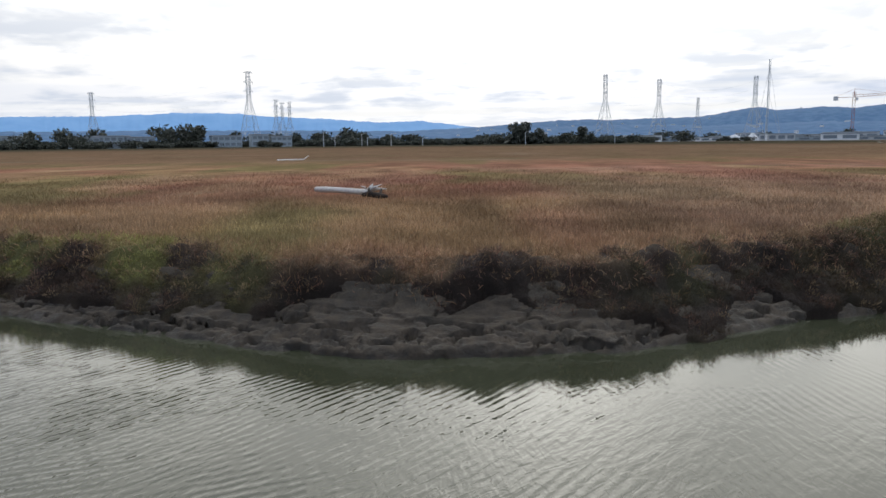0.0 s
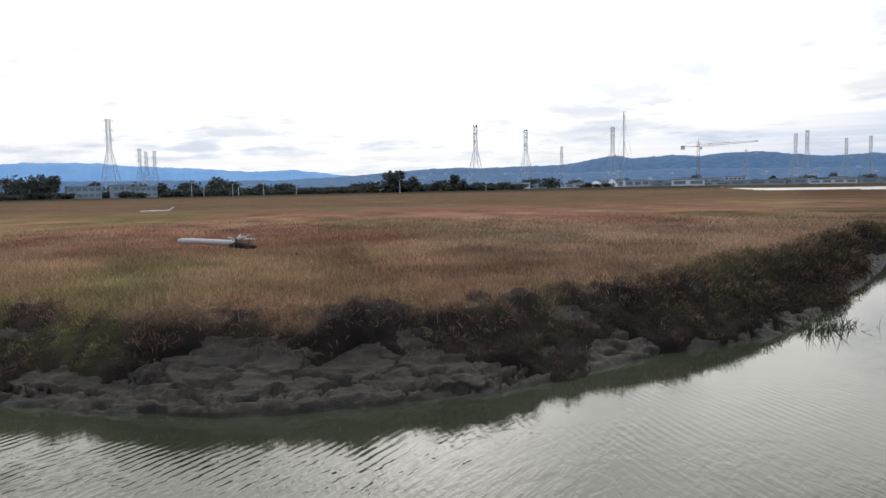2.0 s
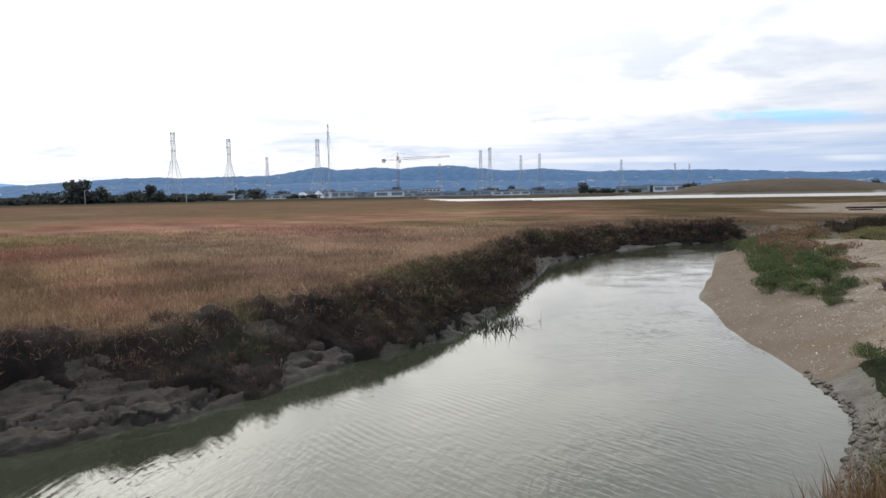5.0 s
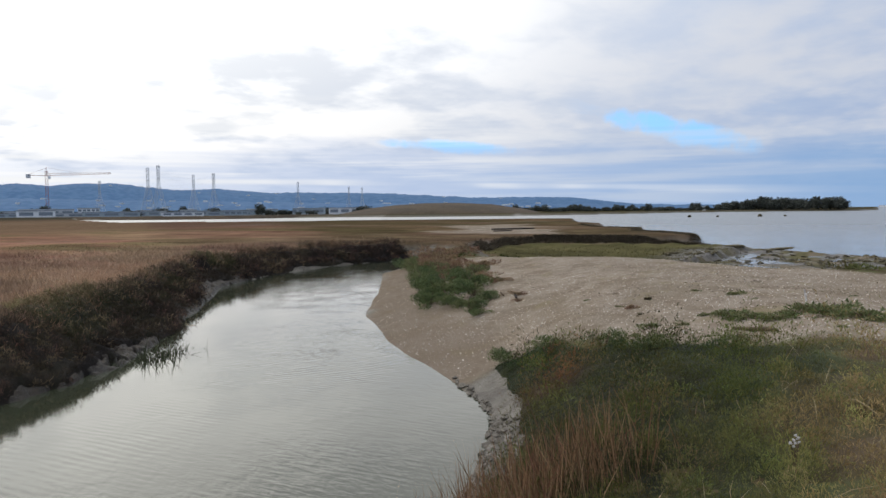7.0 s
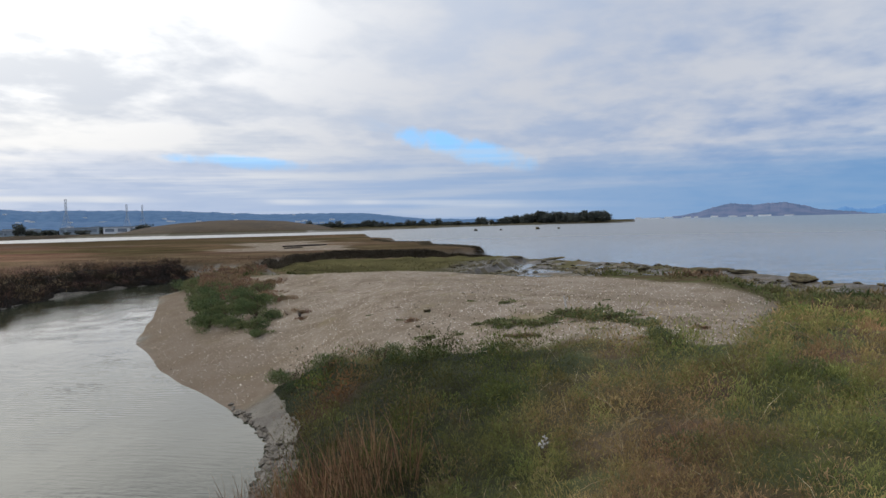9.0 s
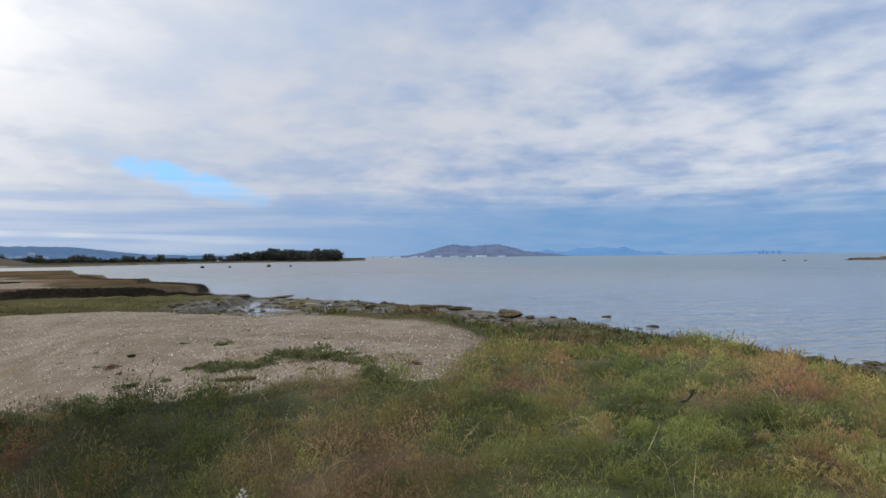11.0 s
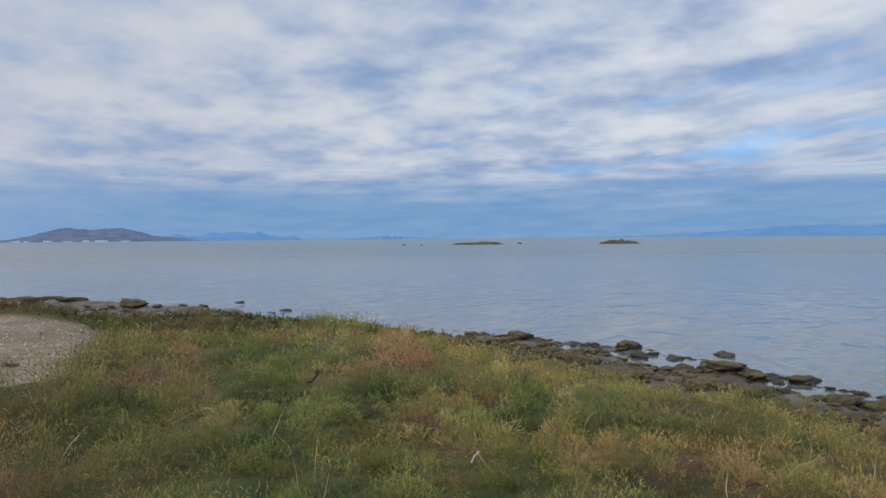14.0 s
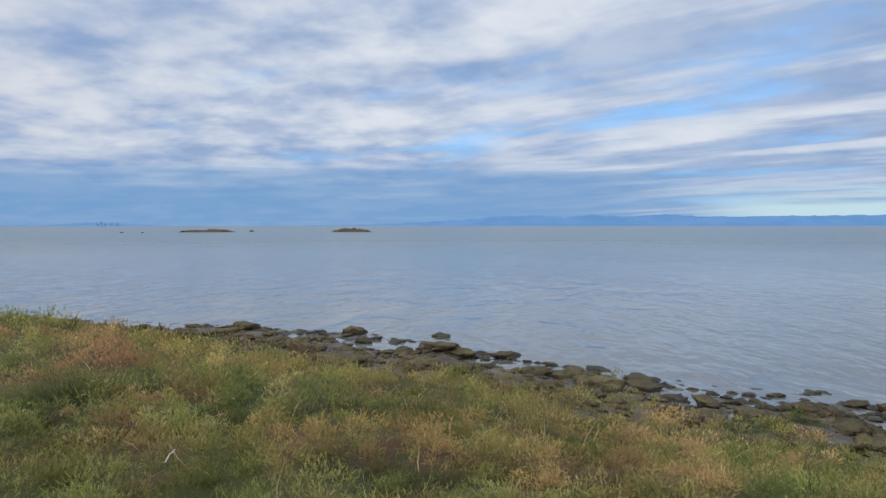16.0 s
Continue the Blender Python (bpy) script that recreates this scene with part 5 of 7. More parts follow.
def mound():
    n, m = 90, 24
    verts = []
    a = np.linspace(46.0, 68.6, n)
    top = np.interp(a, [46, 48.4, 51.7, 54, 56.7, 59, 61.5, 64, 66.7, 68.6], [-0.5, -0.42, 0.20, 0.46, 0.60, 0.58, 0.45, 0.1, -0.5, -0.55])
    for s in np.linspace(0, 1, m):
        d = 385 + 190 * s
        z = np.maximum((3 + 480 * np.tan(np.radians(top))) * np.sin(min(s * 1.1, 1.0) * math.pi) ** 0.7 if 0 < s < 0.91 else a * 0 - 0.5, -0.5)
        z = z + fbm(a * 1.5, a * 0 + s * 6, 1.5, 3) * 0.25
        verts.append(np.stack([d * np.sin(np.radians(a)), d * np.cos(np.radians(a)), z], -1))
    i, j = np.meshgrid(np.arange(m - 1), np.arange(n - 1), indexing="ij")
    faces = np.stack([i * n + j, i * n + j + 1, (i + 1) * n + j + 1, (i + 1) * n + j], -1).reshape(-1, 4)
    tagged(new("grassy_mound", mesh_of("grassy_mound", np.concatenate(verts), faces, M_MOUND)), "broad brown grassy mound beyond the lagoon", "mound", kind="structure")


mound()


def crown_mesh(name, seed, wide, tall, count, leaf):
    """A crown of many small leaf clumps on a few uneven lobes."""
    g = np.random.default_rng(seed)
    lobes = [(g.uniform(-0.32, 0.32) * wide, g.uniform(-0.3, 0.3) * wide, g.uniform(0.22, 0.82) * tall, g.uniform(0.22, 0.36)) for _ in range(11)]
    vs, fs, at = [], [], 0
    for _ in range(count):
        x, y, z, r = lobes[g.integers(len(lobes))]
        d = g.normal(size=3)
        d /= np.linalg.norm(d)
        c = np.array([x, y, z]) + d * np.array([wide, wide, tall * 0.7]) * r * g.uniform(0.55, 1.05)
        c[2] = max(c[2], 0.05 * tall)
        e = g.normal(size=(3, 3)) * leaf
        vs.append(c + e)
        fs.append([at, at + 1, at + 2])
        at += 3
    v = np.concatenate(vs)
    shade = np.repeat(palette([(0.048, 0.055, 0.046), (0.066, 0.072, 0.060), (0.088, 0.090, 0.074)], g.random(count)), 3, 0)
    return mesh_of(name, v, np.array(fs), M_TREE, False, shade)


def tree(seed, wide, tall, category="tree", label="dark green broadleaf tree at the edge of the marsh"):
    ob = tagged(new("tree"), label, category, "trees along the marsh edge")
    g = random.Random(seed)
    bm = bmesh.new()
    limb(bm, [(0, 0, -0.6), (0.1, 0, tall * 0.25), (g.uniform(-.3, .3), 0.1, tall * 0.6)], [0.28, 0.2, 0.08], 7)
    for _ in range(4):
        a = g.uniform(0, 6.28)
        limb(bm, [(0, 0, tall * 0.22), (math.cos(a) * wide * 0.15, math.sin(a) * wide * 0.15, tall * 0.45), (math.cos(a) * wide * 0.3, math.sin(a) * wide * 0.3, tall * 0.65)], [0.12, 0.09, 0.04], 5)
    part("trunk", bm, M_BARK, ob)
    part("crown", crown_mesh("crown", seed, wide, tall, 700, 0.62), None, ob)
    return ob


def build_trees():
    kinds = [tree(11, 11, 10), tree(12, 8, 9.5), tree(13, 14, 9), tree(14, 6, 11), tree(15, 9, 5.5), tree(16, 12, 5)]
    g = random.Random(5)
    used = set()

    def put(az, dist, kind, scale, squash=1.0):
        m = Matrix.Translation(heading(az) * dist + Vector((0, 0, 1.15))) @ pose(0, 0, 0, 0, 0, g.uniform(0, 360)) @ Matrix.Diagonal((scale * squash, scale * squash, scale, 1))
        if kind not in used:
            used.add(kind)
            kinds[kind].matrix_basis = m
        else:
            c = copy_thing(kinds[kind], m)
            c.matrix_basis = m
    # the taller ones that stand out
    for az, dist, kind, s in ((-29.4, 390, 1, 0.9), (-27.2, 385, 0, 1.0), (-25.4, 390, 1, 1.05), (-20.9, 380, 2, 1.18), (-19.1, 385, 0, 1.2), (-18.4, 390, 3, 1.0), (-15.8, 410, 1, 0.9), (-13.0, 405, 2, 0.8),
                              (-11.4, 400, 0, 0.75), (-9.6, 390, 2, 0.85), (-7.5, 385, 0, 0.98), (-6.4, 400, 2, 0.9), (-4.2, 400, 4, 1.1), (-2.0, 395, 2, 0.6), (5.6, 350, 1, 1.1), (6.4, 355, 3, 0.95), (7.3, 350, 0, 0.78),
                              (10.7, 345, 3, 0.72), (11.3, 350, 0, 0.6), (34.2, 520, 1, 0.6), (38.0, 560, 0, 0.7), (43.6, 520, 1, 0.85), (28.9, 480, 1, 0.75)):
        put(az, dist, kind, s)
    for i in range(150):
        put(-34 + 50 * (i + g.random()) / 150, g.uniform(345, 420), g.choice((4, 5, 5, 2)), g.uniform(0.35, 0.72), 1.2)
    for i in range(90):
        put(13 + 42 * (i + g.random()) / 90, g.uniform(480, 640), g.choice((4, 5, 4, 2)), g.uniform(0.35, 0.8), 1.25)
    for i in range(64):
        put(62.0 + 17 * (i + g.random()) / 64, g.uniform(560, 600), g.choice((0, 4, 5)), g.uniform(0.35, 0.7))
    # tall grove on the point
    for i in range(54):
        az = 78.4 + 8.2 * (i + g.random()) / 54
        put(az, g.uniform(605, 640), g.choice((1, 2, 0, 3)), g.uniform(0.62, 1.0) * (0.72 + 0.28 * min((az - 78.6) / 3.0, 1)))
    return kinds


build_trees()


def pylon(tall=43.0):
    ob = tagged(new("pylon"), "grey steel lattice power pylon beyond the marsh", "pylon", "power pylons")
    wide = lambda z: 4.6 * (1 - z / (0.62 * tall)) + 1.0 if z < 0.62 * tall else 1.0
    levels = [tall * s for s in (0, 0.14, 0.27, 0.39, 0.5, 0.62, 0.7, 0.78, 0.86, 0.93, 1.0)]
    for sx, sy in ((1, 1), (1, -1), (-1, 1), (-1, -1)):
        bm = bmesh.new()
        limb(bm, [(sx * wide(a), sy * wide(a), a) for a in levels], [0.12] * len(levels), 4)
        part("leg", bm, M_STEEL, ob)
    bm = bmesh.new()
    for a, b in zip(levels, levels[1:]):
        for s in (1, -1):
            for p, q in ((-1, 1), (1, -1)):
                bar(bm, (p * wide(a), s * wide(a), a), (q * wide(b), s * wide(b), b), 0.09)
                bar(bm, (s * wide(a), p * wide(a), a), (s * wide(b), q * wide(b), b), 0.09)
            bar(bm, (-wide(b), s * wide(b), b), (wide(b), s * wide(b), b), 0.13)
    part("bracing", bm, M_STEEL, ob)["kind"] = "stuff"
    for z in (0.74, 0.86, 0.98):
        bm = bmesh.new()
        bar(bm, (-2.7, 0, tall * z), (2.7, 0, tall * z), 0.22)
        for s in (1, -1):
            bar(bm, (s * 2.7, 0, tall * z), (s * 1.0, 0, tall * z + 1.4), 0.14)
            bar(bm, (s * 2.6, 0, tall * z), (s * 2.6, 0, tall * z - 1.2), 0.12)
        part("crossarm", bm, M_STEEL, ob)
    return ob


def build_pylons():
    first = pylon()
    spots = [(-25.45, 3.67), (-14.7, 5.35), (-12.75, 3.26), (-12.3, 3.06), (-11.75, 3.10), (12.42, 4.88), (16.33, 4.42), (19.09, 3.01), (22.94, 4.37), (32.4, 2.34), (35.62, 3.32), (36.35, 3.52),
             (38.76, 2.85), (40.2, 2.95), (46.4, 2.33), (50.3, 1.93), (51.33, 1.87)]
    for i, (az, el) in enumerate(spots):
        d = 41.2 / math.tan(radians(el))
        m = Matrix.Translation(heading(az) * d + Vector((0, 0, 0.9))) @ pose(0, 0, 0, 0, 0, -az + (20 if i < 5 else 65))
        if i == 0:
            first.matrix_basis = m
        else:
            copy_thing(first, m)


build_pylons()


def power_cables():
    """The wires slung between neighbouring pylons."""
    for (a0, e0), (a1, e1) in (((-25.45, 3.67), (-14.7, 5.35)), ((12.42, 4.88), (16.33, 4.42)), ((16.33, 4.42), (22.94, 4.37)), ((35.62, 3.32), (38.76, 2.85)), ((36.35, 3.52), (40.2, 2.95))):
        ob = tagged(new("power_cable"), "thin grey wires slung between two pylons", "power line", "power lines")
        p, q = (heading(a) * (41.2 / math.tan(radians(e))) for a, e in ((a0, e0), (a1, e1)))
        across = (q - p).normalized().cross(Vector((0, 0, 1)))
        for side in (-2.6, 2.6):
            for z in (31.2, 36.3, 41.4):
                bm = bmesh.new()
                path = [p.lerp(q, t) + across * side + Vector((0, 0, z - 4 * 6.0 * t * (1 - t))) for t in (i / 10 for i in range(11))]
                limb(bm, path, [0.016] * 11, 4)
                part("wire", bm, M_STEEL, ob)


power_cables()


def antenna_mast():
    ob = tagged(new("antenna_mast"), "tall slender guyed antenna mast on a white base", "mast")
    bm = bmesh.new()
    for i in range(24):
        z = 2 * i
        for x, y in ((0.5, 0), (-0.4, 0.4), (-0.4, -0.4)):
            bar(bm, (x, y, z), (x, y, z + 2), 0.16)
        bar(bm, (0.5, 0, z), (-0.4, 0.4, z + 2), 0.1)
        bar(bm, (-0.4, 0.4, z), (-0.4, -0.4, z + 2), 0.1)
    part("lattice", bm, M_STEEL, ob)["kind"] = "stuff"
    for a in (0, 120, 240):
        bm = bmesh.new()
        for h in (28, 44):
            bar(bm, (0, 0, h), (math.cos(radians(a)) * 9, math.sin(radians(a)) * 9, 0), 0.09)
        part("guy_wire", bm, M_STEEL, ob)
    bm = bmesh.new()
    limb(bm, [(0, 0, -1), (0, 0, 4)], [0.8, 0.6], 10)
    part("base", bm, M_WHITE, ob)
    ob.matrix_basis = Matrix.Translation(heading(23.8) * 480 + Vector((0, 0, 1)))


def tower_crane():
    ob = tagged(new("tower_crane"), "rust-red tower crane over a building site", "crane")
    bm = bmesh.new()
    for i in range(15):
        z = 2.2 * i
        for x, y in ((-.9, -.9), (.9, -.9), (.9, .9), (-.9, .9)):
            bar(bm, (x, y, z), (x, y, z + 2.2), 0.22)
        bar(bm, (-.9, -.9, z), (.9, -.9, z + 2.2), 0.14)
        bar(bm, (.9, .9, z), (-.9, .9, z + 2.2), 0.14)
        bar(bm, (.9, -.9, z), (.9, .9, z + 2.2), 0.14)
    part("mast", bm, M_CRANE, ob)["kind"] = "stuff"
    bm = bmesh.new()
    for s in (-0.6, 0.6):
        bar(bm, (0, s, 29.5), (42, s, 31.5), 0.2)
    bar(bm, (0, 0, 31.2), (42, 0, 32.4), 0.2)
    for i in range(21):
        x = 2 * i
        bar(bm, (x, -0.6, 29.5 + x / 21), (x + 1, 0, 31.2 + x / 35), 0.1)
        bar(bm, (x + 1, 0, 31.2 + x / 35), (x + 2, 0.6, 29.6 + x / 21), 0.1)
    part("jib", bm, M_CRANE, ob)["kind"] = "stuff"
    bm = bmesh.new()
    for s in (-0.6, 0.6):
        bar(bm, (0, s, 29.6), (-12.5, s, 29.6), 0.22)
    counter = part("counter_jib", bm, M_CRANE, ob)
    bm = bmesh.new()
    block(bm, -12.8, -9.8, -0.9, 0.9, 27.6, 30.4)
    part("counterweight", bm, M_CONC, counter, "grey concrete counterweight")
    bm = bmesh.new()
    block(bm, 0.9, 2.6, -0.8, 0.8, 27.2, 29.2)
    part("cab", bm, M_WHITE, ob)
    bm = bmesh.new()
    bar(bm, (0, 0, 30), (0, 0, 35.5), 0.5, 0.2)
    for s in ((-12, 29.9), (20, 31.9)):
        bar(bm, (0, 0, 35.2), (s[0], 0, s[1]), 0.1)
    part("apex", bm, M_CRANE, ob)
    ob.matrix_basis = Matrix.Translation(heading(29.13) * 590 + Vector((0, 0, 1.0))) @ pose(0, 0, 0, 0, 0, -29)


def building(az, dist, wide, deep, tall, storeys, wall=None, turn=0.0, label="low blue-grey office building with dark windows", bays=8):
    ob = tagged(new("building"), label, "building")
    bm = bmesh.new()
    block(bm, -wide / 2, wide / 2, 0, deep, -1, tall)
    part("wall", bm, wall or M_WALL, ob)
    bm = bmesh.new()
    block(bm, -wide / 2 - 0.3, wide / 2 + 0.3, -0.3, deep + 0.3, tall, tall + 0.5)
    part("roof", bm, M_ROOF, ob)
    step = tall / storeys
    for s in range(storeys):
        for b in range(bays):
            x = -wide / 2 + wide * (b + 0.5) / bays
            bm = bmesh.new()
            block(bm, x - wide / bays * 0.36, x + wide / bays * 0.36, -0.12, 0.2, s * step + step * 0.32, s * step + step * 0.82)
            part("window", bm, M_GLASS, ob)
    ob.matrix_basis = Matrix.Translation(heading(az) * dist + Vector((0, 0, 1.2))) @ pose(0, 0, 0, 0, 0, -az + turn)
    return ob


def light_pole(az, dist, tall):
    ob = tagged(new("light_pole"), "tall pale street light pole among the trees", "street light", "street lights")
    bm = bmesh.new()
    limb(bm, [(0, 0, -0.5), (0, 0, tall * 0.5), (0, 0, tall)], [0.16, 0.13, 0.09], 8)
    part("pole", bm, M_CONC, ob)
    bm = bmesh.new()
    limb(bm, [(0, 0, tall - 0.1), (1.0, 0, tall + 0.25), (2.2, 0, tall + 0.3)], [0.07, 0.06, 0.05], 6)
    arm = part("arm", bm, M_CONC, ob)
    bm = bmesh.new()
    block(bm, 1.9, 2.9, -0.2, 0.2, tall + 0.18, tall + 0.38)
    part("lamp_head", bm, M_STEEL, arm)
    ob.matrix_basis = Matrix.Translation(heading(az) * dist + Vector((0, 0, 1.15))) @ pose(0, 0, 0, 0, 0, 30 - az)


def build_town():
    for az, dist, tall in ((-9.26, 336, 6.2), (-8.4, 338, 4.6), (-6.32, 338, 5.4), (-5.9, 340, 4.0), (-4.05, 338, 5.4), (-1.59, 340, 3.4), (6.42, 338, 5.8), (13.2, 340, 4.2)):
        light_pole(az, dist, tall)
    antenna_mast()
    tower_crane()
    for az, dist, wide, tall, storeys, bays in ((-26.0, 372, 12, 5.2, 2, 4), (-24.2, 374, 14, 5.6, 2, 5), (-22.4, 372, 12, 5.0, 2, 4), (-16.4, 376, 14, 5.4, 2, 5), (-14.0, 372, 8, 5.8, 2, 3), (-12.4, 375, 10, 5.0, 2, 4),
                                                (-30.5, 440, 14, 6.5, 2, 6), (-9, 450, 14, 4.5, 1, 6)):
        building(az, dist, wide, 12, tall, storeys, bays=bays, turn=8)
    building(31.7, 520, 13, 10, 5.2, 2, M_WHITE, label="white flat-roofed industrial building", bays=5)
    building(25.8, 540, 40, 14, 3.6, 1, M_CONC, label="long low grey concrete building", bays=12)
    building(22.6, 545, 16, 10, 5.0, 2, M_CONC, label="grey concrete plant building", bays=5)
    for az, d, w, t in ((35.3, 640, 12, 4), (36.6, 620, 8, 5), (41.5, 650, 14, 3.5), (43.0, 640, 10, 4.5), (47.8, 650, 12, 3.5), (77.3, 596, 9, 3.0)):
        building(az, d, w, 8, t, 1, M_WHITE, label="small white building among the trees", bays=4)
    g = random.Random(77)
    for i in range(34):
        building(15 + 36 * (i + g.random()) / 34, g.uniform(440, 560), g.uniform(8, 30), 8, g.uniform(1.8, 4.4), 1, g.choice((M_WHITE, M_CONC, M_WALL)), label="small pale building in the town beyond the marsh", bays=g.choice((2, 3, 4)))
    # dome and its neighbour cone
    dome = tagged(new("storage_dome"), "round off-white storage dome at the treatment plant", "dome")
    bm = bmesh.new()
    bmesh.ops.create_uvsphere(bm, u_segments=24, v_segments=14, radius=4.0)
    bmesh.ops.delete(bm, geom=[v for v in bm.verts if v.co.z < -0.6], context="VERTS")
    part("shell", bm, M_CONC, dome, smooth=True)
    bm = bmesh.new()
    limb(bm, [(0, 0, -1), (0, 0, 0.6)], [4.8, 4.8], 24)
    part("ring_wall", bm, M_CONC, dome)
    dome.matrix_basis = Matrix.Translation(heading(21.7) * 500 + Vector((0, 0, 1.4)))
    hopper = tagged(new("storage_cone"), "pale conical storage heap cover beside the dome", "cone")
    bm = bmesh.new()
    limb(bm, [(0, 0, -1), (0, 0, 0.8), (0, 0, 2.6), (0, 0, 4.4), (0, 0, 5.2)], [4.2, 4.0, 3.0, 1.3, 0.3], 20)
    part("shell", bm, M_CONC, hopper)
    hopper.matrix_basis = Matrix.Translation(heading(22.9) * 505 + Vector((0, 0, 1.2)))
    # the levee along the far side of the lagoon
    bm = bmesh.new()
    rows = []
    for i in range(60):
        az = 14.0 + 35 * i / 59
        d = 395 + 40 * math.sin(i * 0.11)
        rows.append([bm.verts.new(heading(az) * (d + o) + Vector((0, 0, z))) for o, z in ((-6, -0.4), (-2, 1.55), (2, 1.6), (6, 0.0))])
    for a, b in zip(rows, rows[1:]):
        for j in range(3):
            bm.faces.new((a[j], b[j], b[j + 1], a[j + 1]))
    ob = new("levee", finish(bm, "levee", M_MOUND, True))
    tagged(ob, "low dark earth levee beyond the marsh", "levee", kind="structure")


build_town()

# ---------------------------------------------------------------- shore rocks
def rock_mesh(seed):
    g = random.Random(seed)
    bm = bmesh.new()
    bmesh.ops.create_icosphere(bm, subdivisions=3, radius=1.0)
    off = Vector((g.uniform(-50, 50), g.uniform(-50, 50), g.uniform(-50, 50)))
    for v in bm.verts:
        d = v.co.normalized()
        w = 1 + 0.50 * noise.noise(d * 1.3 + off) + 0.30 * noise.noise(d * 2.9 + off) + 0.20 * noise.noise(d * 6 + off) + 0.10 * noise.noise(d * 13 + off)
        c = d * w
        c.z = max(c.z if c.z < 0.5 else 0.5 + (c.z - 0.5) * 0.45, -0.7) + 0.16 * noise.noise(d * 3 + off) + 0.09 * noise.noise(d * 8 + off)
        v.co = c
    return finish(bm, "shore_rock", M_ROCK, True)


ROCKS = [rock_mesh(100 + i) for i in range(9)]


def rock(x, y, wide, deep, tall, turn, label="flat-topped olive-brown boulder with algae on the muddy shore", group="shore rocks", lift=0.16):
    ob = tagged(new("rock", ROCKS[random.randrange(len(ROCKS))]), label, "rock", group)
    z = max(float(ground_height(np.array([x]), np.array([y]))[0]), -0.12)
    ob.matrix_basis = Matrix.Translation((x, y, z + tall * lift)) @ pose(0, 0, 0, random.uniform(-7, 7), random.uniform(-7, 7), turn) @ Matrix.Diagonal((wide * 0.37, deep * 0.37, tall / 2.0, 1))
    return ob


def shore_rocks():
    random.seed(21)
    # the large ones
    for x, y, w, d, t in ((14.7, -12.3, 0.8, 0.6, 0.45), (11.9, -11.9, 1.9, 0.9, 0.42), (13.2, -12.2, 1.2, 0.8, 0.36), (11.6, -13.6, 1.0, 0.8, 0.42), (10.9, -14.2, 1.1, 0.7, 0.34), (9.1, -12.6, 1.0, 0.8, 0.42),
                          (8.1, -13.5, 1.0, 0.7, 0.42), (7.3, -13.6, 0.9, 0.7, 0.36), (6.3, -12.7, 1.1, 0.8, 0.40), (5.2, -13.1, 0.8, 0.7, 0.4), (6.1, -11.2, 1.0, 0.7, 0.36), (5.5, -11.8, 0.9, 0.7, 0.34),
                          (3.7, -10.1, 1.0, 0.6, 0.36), (3.1, -10.1, 0.9, 0.6, 0.34), (2.9, -13.2, 0.9, 0.6, 0.36), (2.2, -12.7, 0.6, 0.5, 0.42), (1.7, -12.4, 1.2, 0.7, 0.42), (17.0, -13.1, 0.6, 0.5, 0.5),
                          (10.2, -12.6, 1.1, 0.8, 0.38), (8.6, -11.8, 1.2, 0.8, 0.36), (7.2, -12.2, 1.0, 0.8, 0.36), (4.3, -11.6, 1.0, 0.8, 0.34)):
        rock(x, y, w, d, t * 0.82, random.uniform(0, 60), lift=0.08)
    kept = []
    while len(kept) < 215:
        x = random.uniform(-5.0, 19.5)
        y = random.uniform(-16.5, -8.4)
        db = float(polygon_distance(BAY, np.array([x]), np.array([y]))[0])
        if not -1.3 < db < 4.9 or random.random() > (0.9 if 0 < db < 3.6 else 0.35):
            continue
        size = random.uniform(0.16, 0.5) if random.random() < 0.75 else random.uniform(0.5, 0.85)
        if any((x - a) ** 2 + (y - b) ** 2 < (0.33 * (size + s)) ** 2 for a, b, s in kept):
            continue
        kept.append((x, y, size))
        rock(x, y, size * random.uniform(1.0, 1.4), size * random.uniform(0.7, 1.0), size * random.uniform(0.26, 0.46), random.uniform(0, 180))
    # awash, farther out
    for x, y, s in ((16.3, -18.2, 0.5), (18.9, -17.4, 0.3), (18.6, -15.5, 0.4), (14.8, -16.3, 0.4), (13.9, -16.4, 0.4), (4.1, -14.9, 0.4), (3.8, -14.4, 0.3), (20.5, -15.0, 0.4), (30.0, -11.0, 0.6), (30.6, -11.7, 0.8), (35.6, -11.3, 0.8), (32.7, -8.9, 0.5),
                    (33.3, -8.2, 0.4), (34.4, -7.4, 0.6), (33.8, -7.2, 0.5), (8.2, -15.6, 0.4), (3.4, -14.9, 0.5), (0.8, -14.9, 0.7), (4.6, -15.2, 0.4)):
        rock(x, y, s * 1.3, s * 0.8, s * 0.36, random.uniform(0, 40), "dark wet rock awash at the water's edge", "rocks awash", 0.2)
    rock(36.1, -6.7, 2.1, 1.2, 0.36, 20, "large dark peat block at the edge of the mudflat", "mudflat blocks", 0.35)
    for x, y, w, t in ((41.5, -3.4, 2.6, 0.5), (42.4, 0.2, 1.0, 0.5), (39.4, -4.6, 2.0, 0.4), (55.8, 7.2, 3.0, 0.3), (52.8, 9.4, 1.6, 0.4)):
        rock(x, y, w, w * 0.4, t * 0.6, random.uniform(100, 130), "low mossy block on the mudflat", "mudflat blocks", 0.3)
    for _ in range(36):
        x, y = random.uniform(29, 54), random.uniform(-6, 8.5)
        if float(polygon_distance(FLAT, np.array([x]), np.array([y]))[0]) < -0.6:
            s = random.uniform(0.15, 0.7)
            rock(x, y, s * 1.5, s, s * 0.3, random.uniform(0, 180), "small muddy stone on the tidal flat", "mudflat stones", 0.2)


shore_rocks()


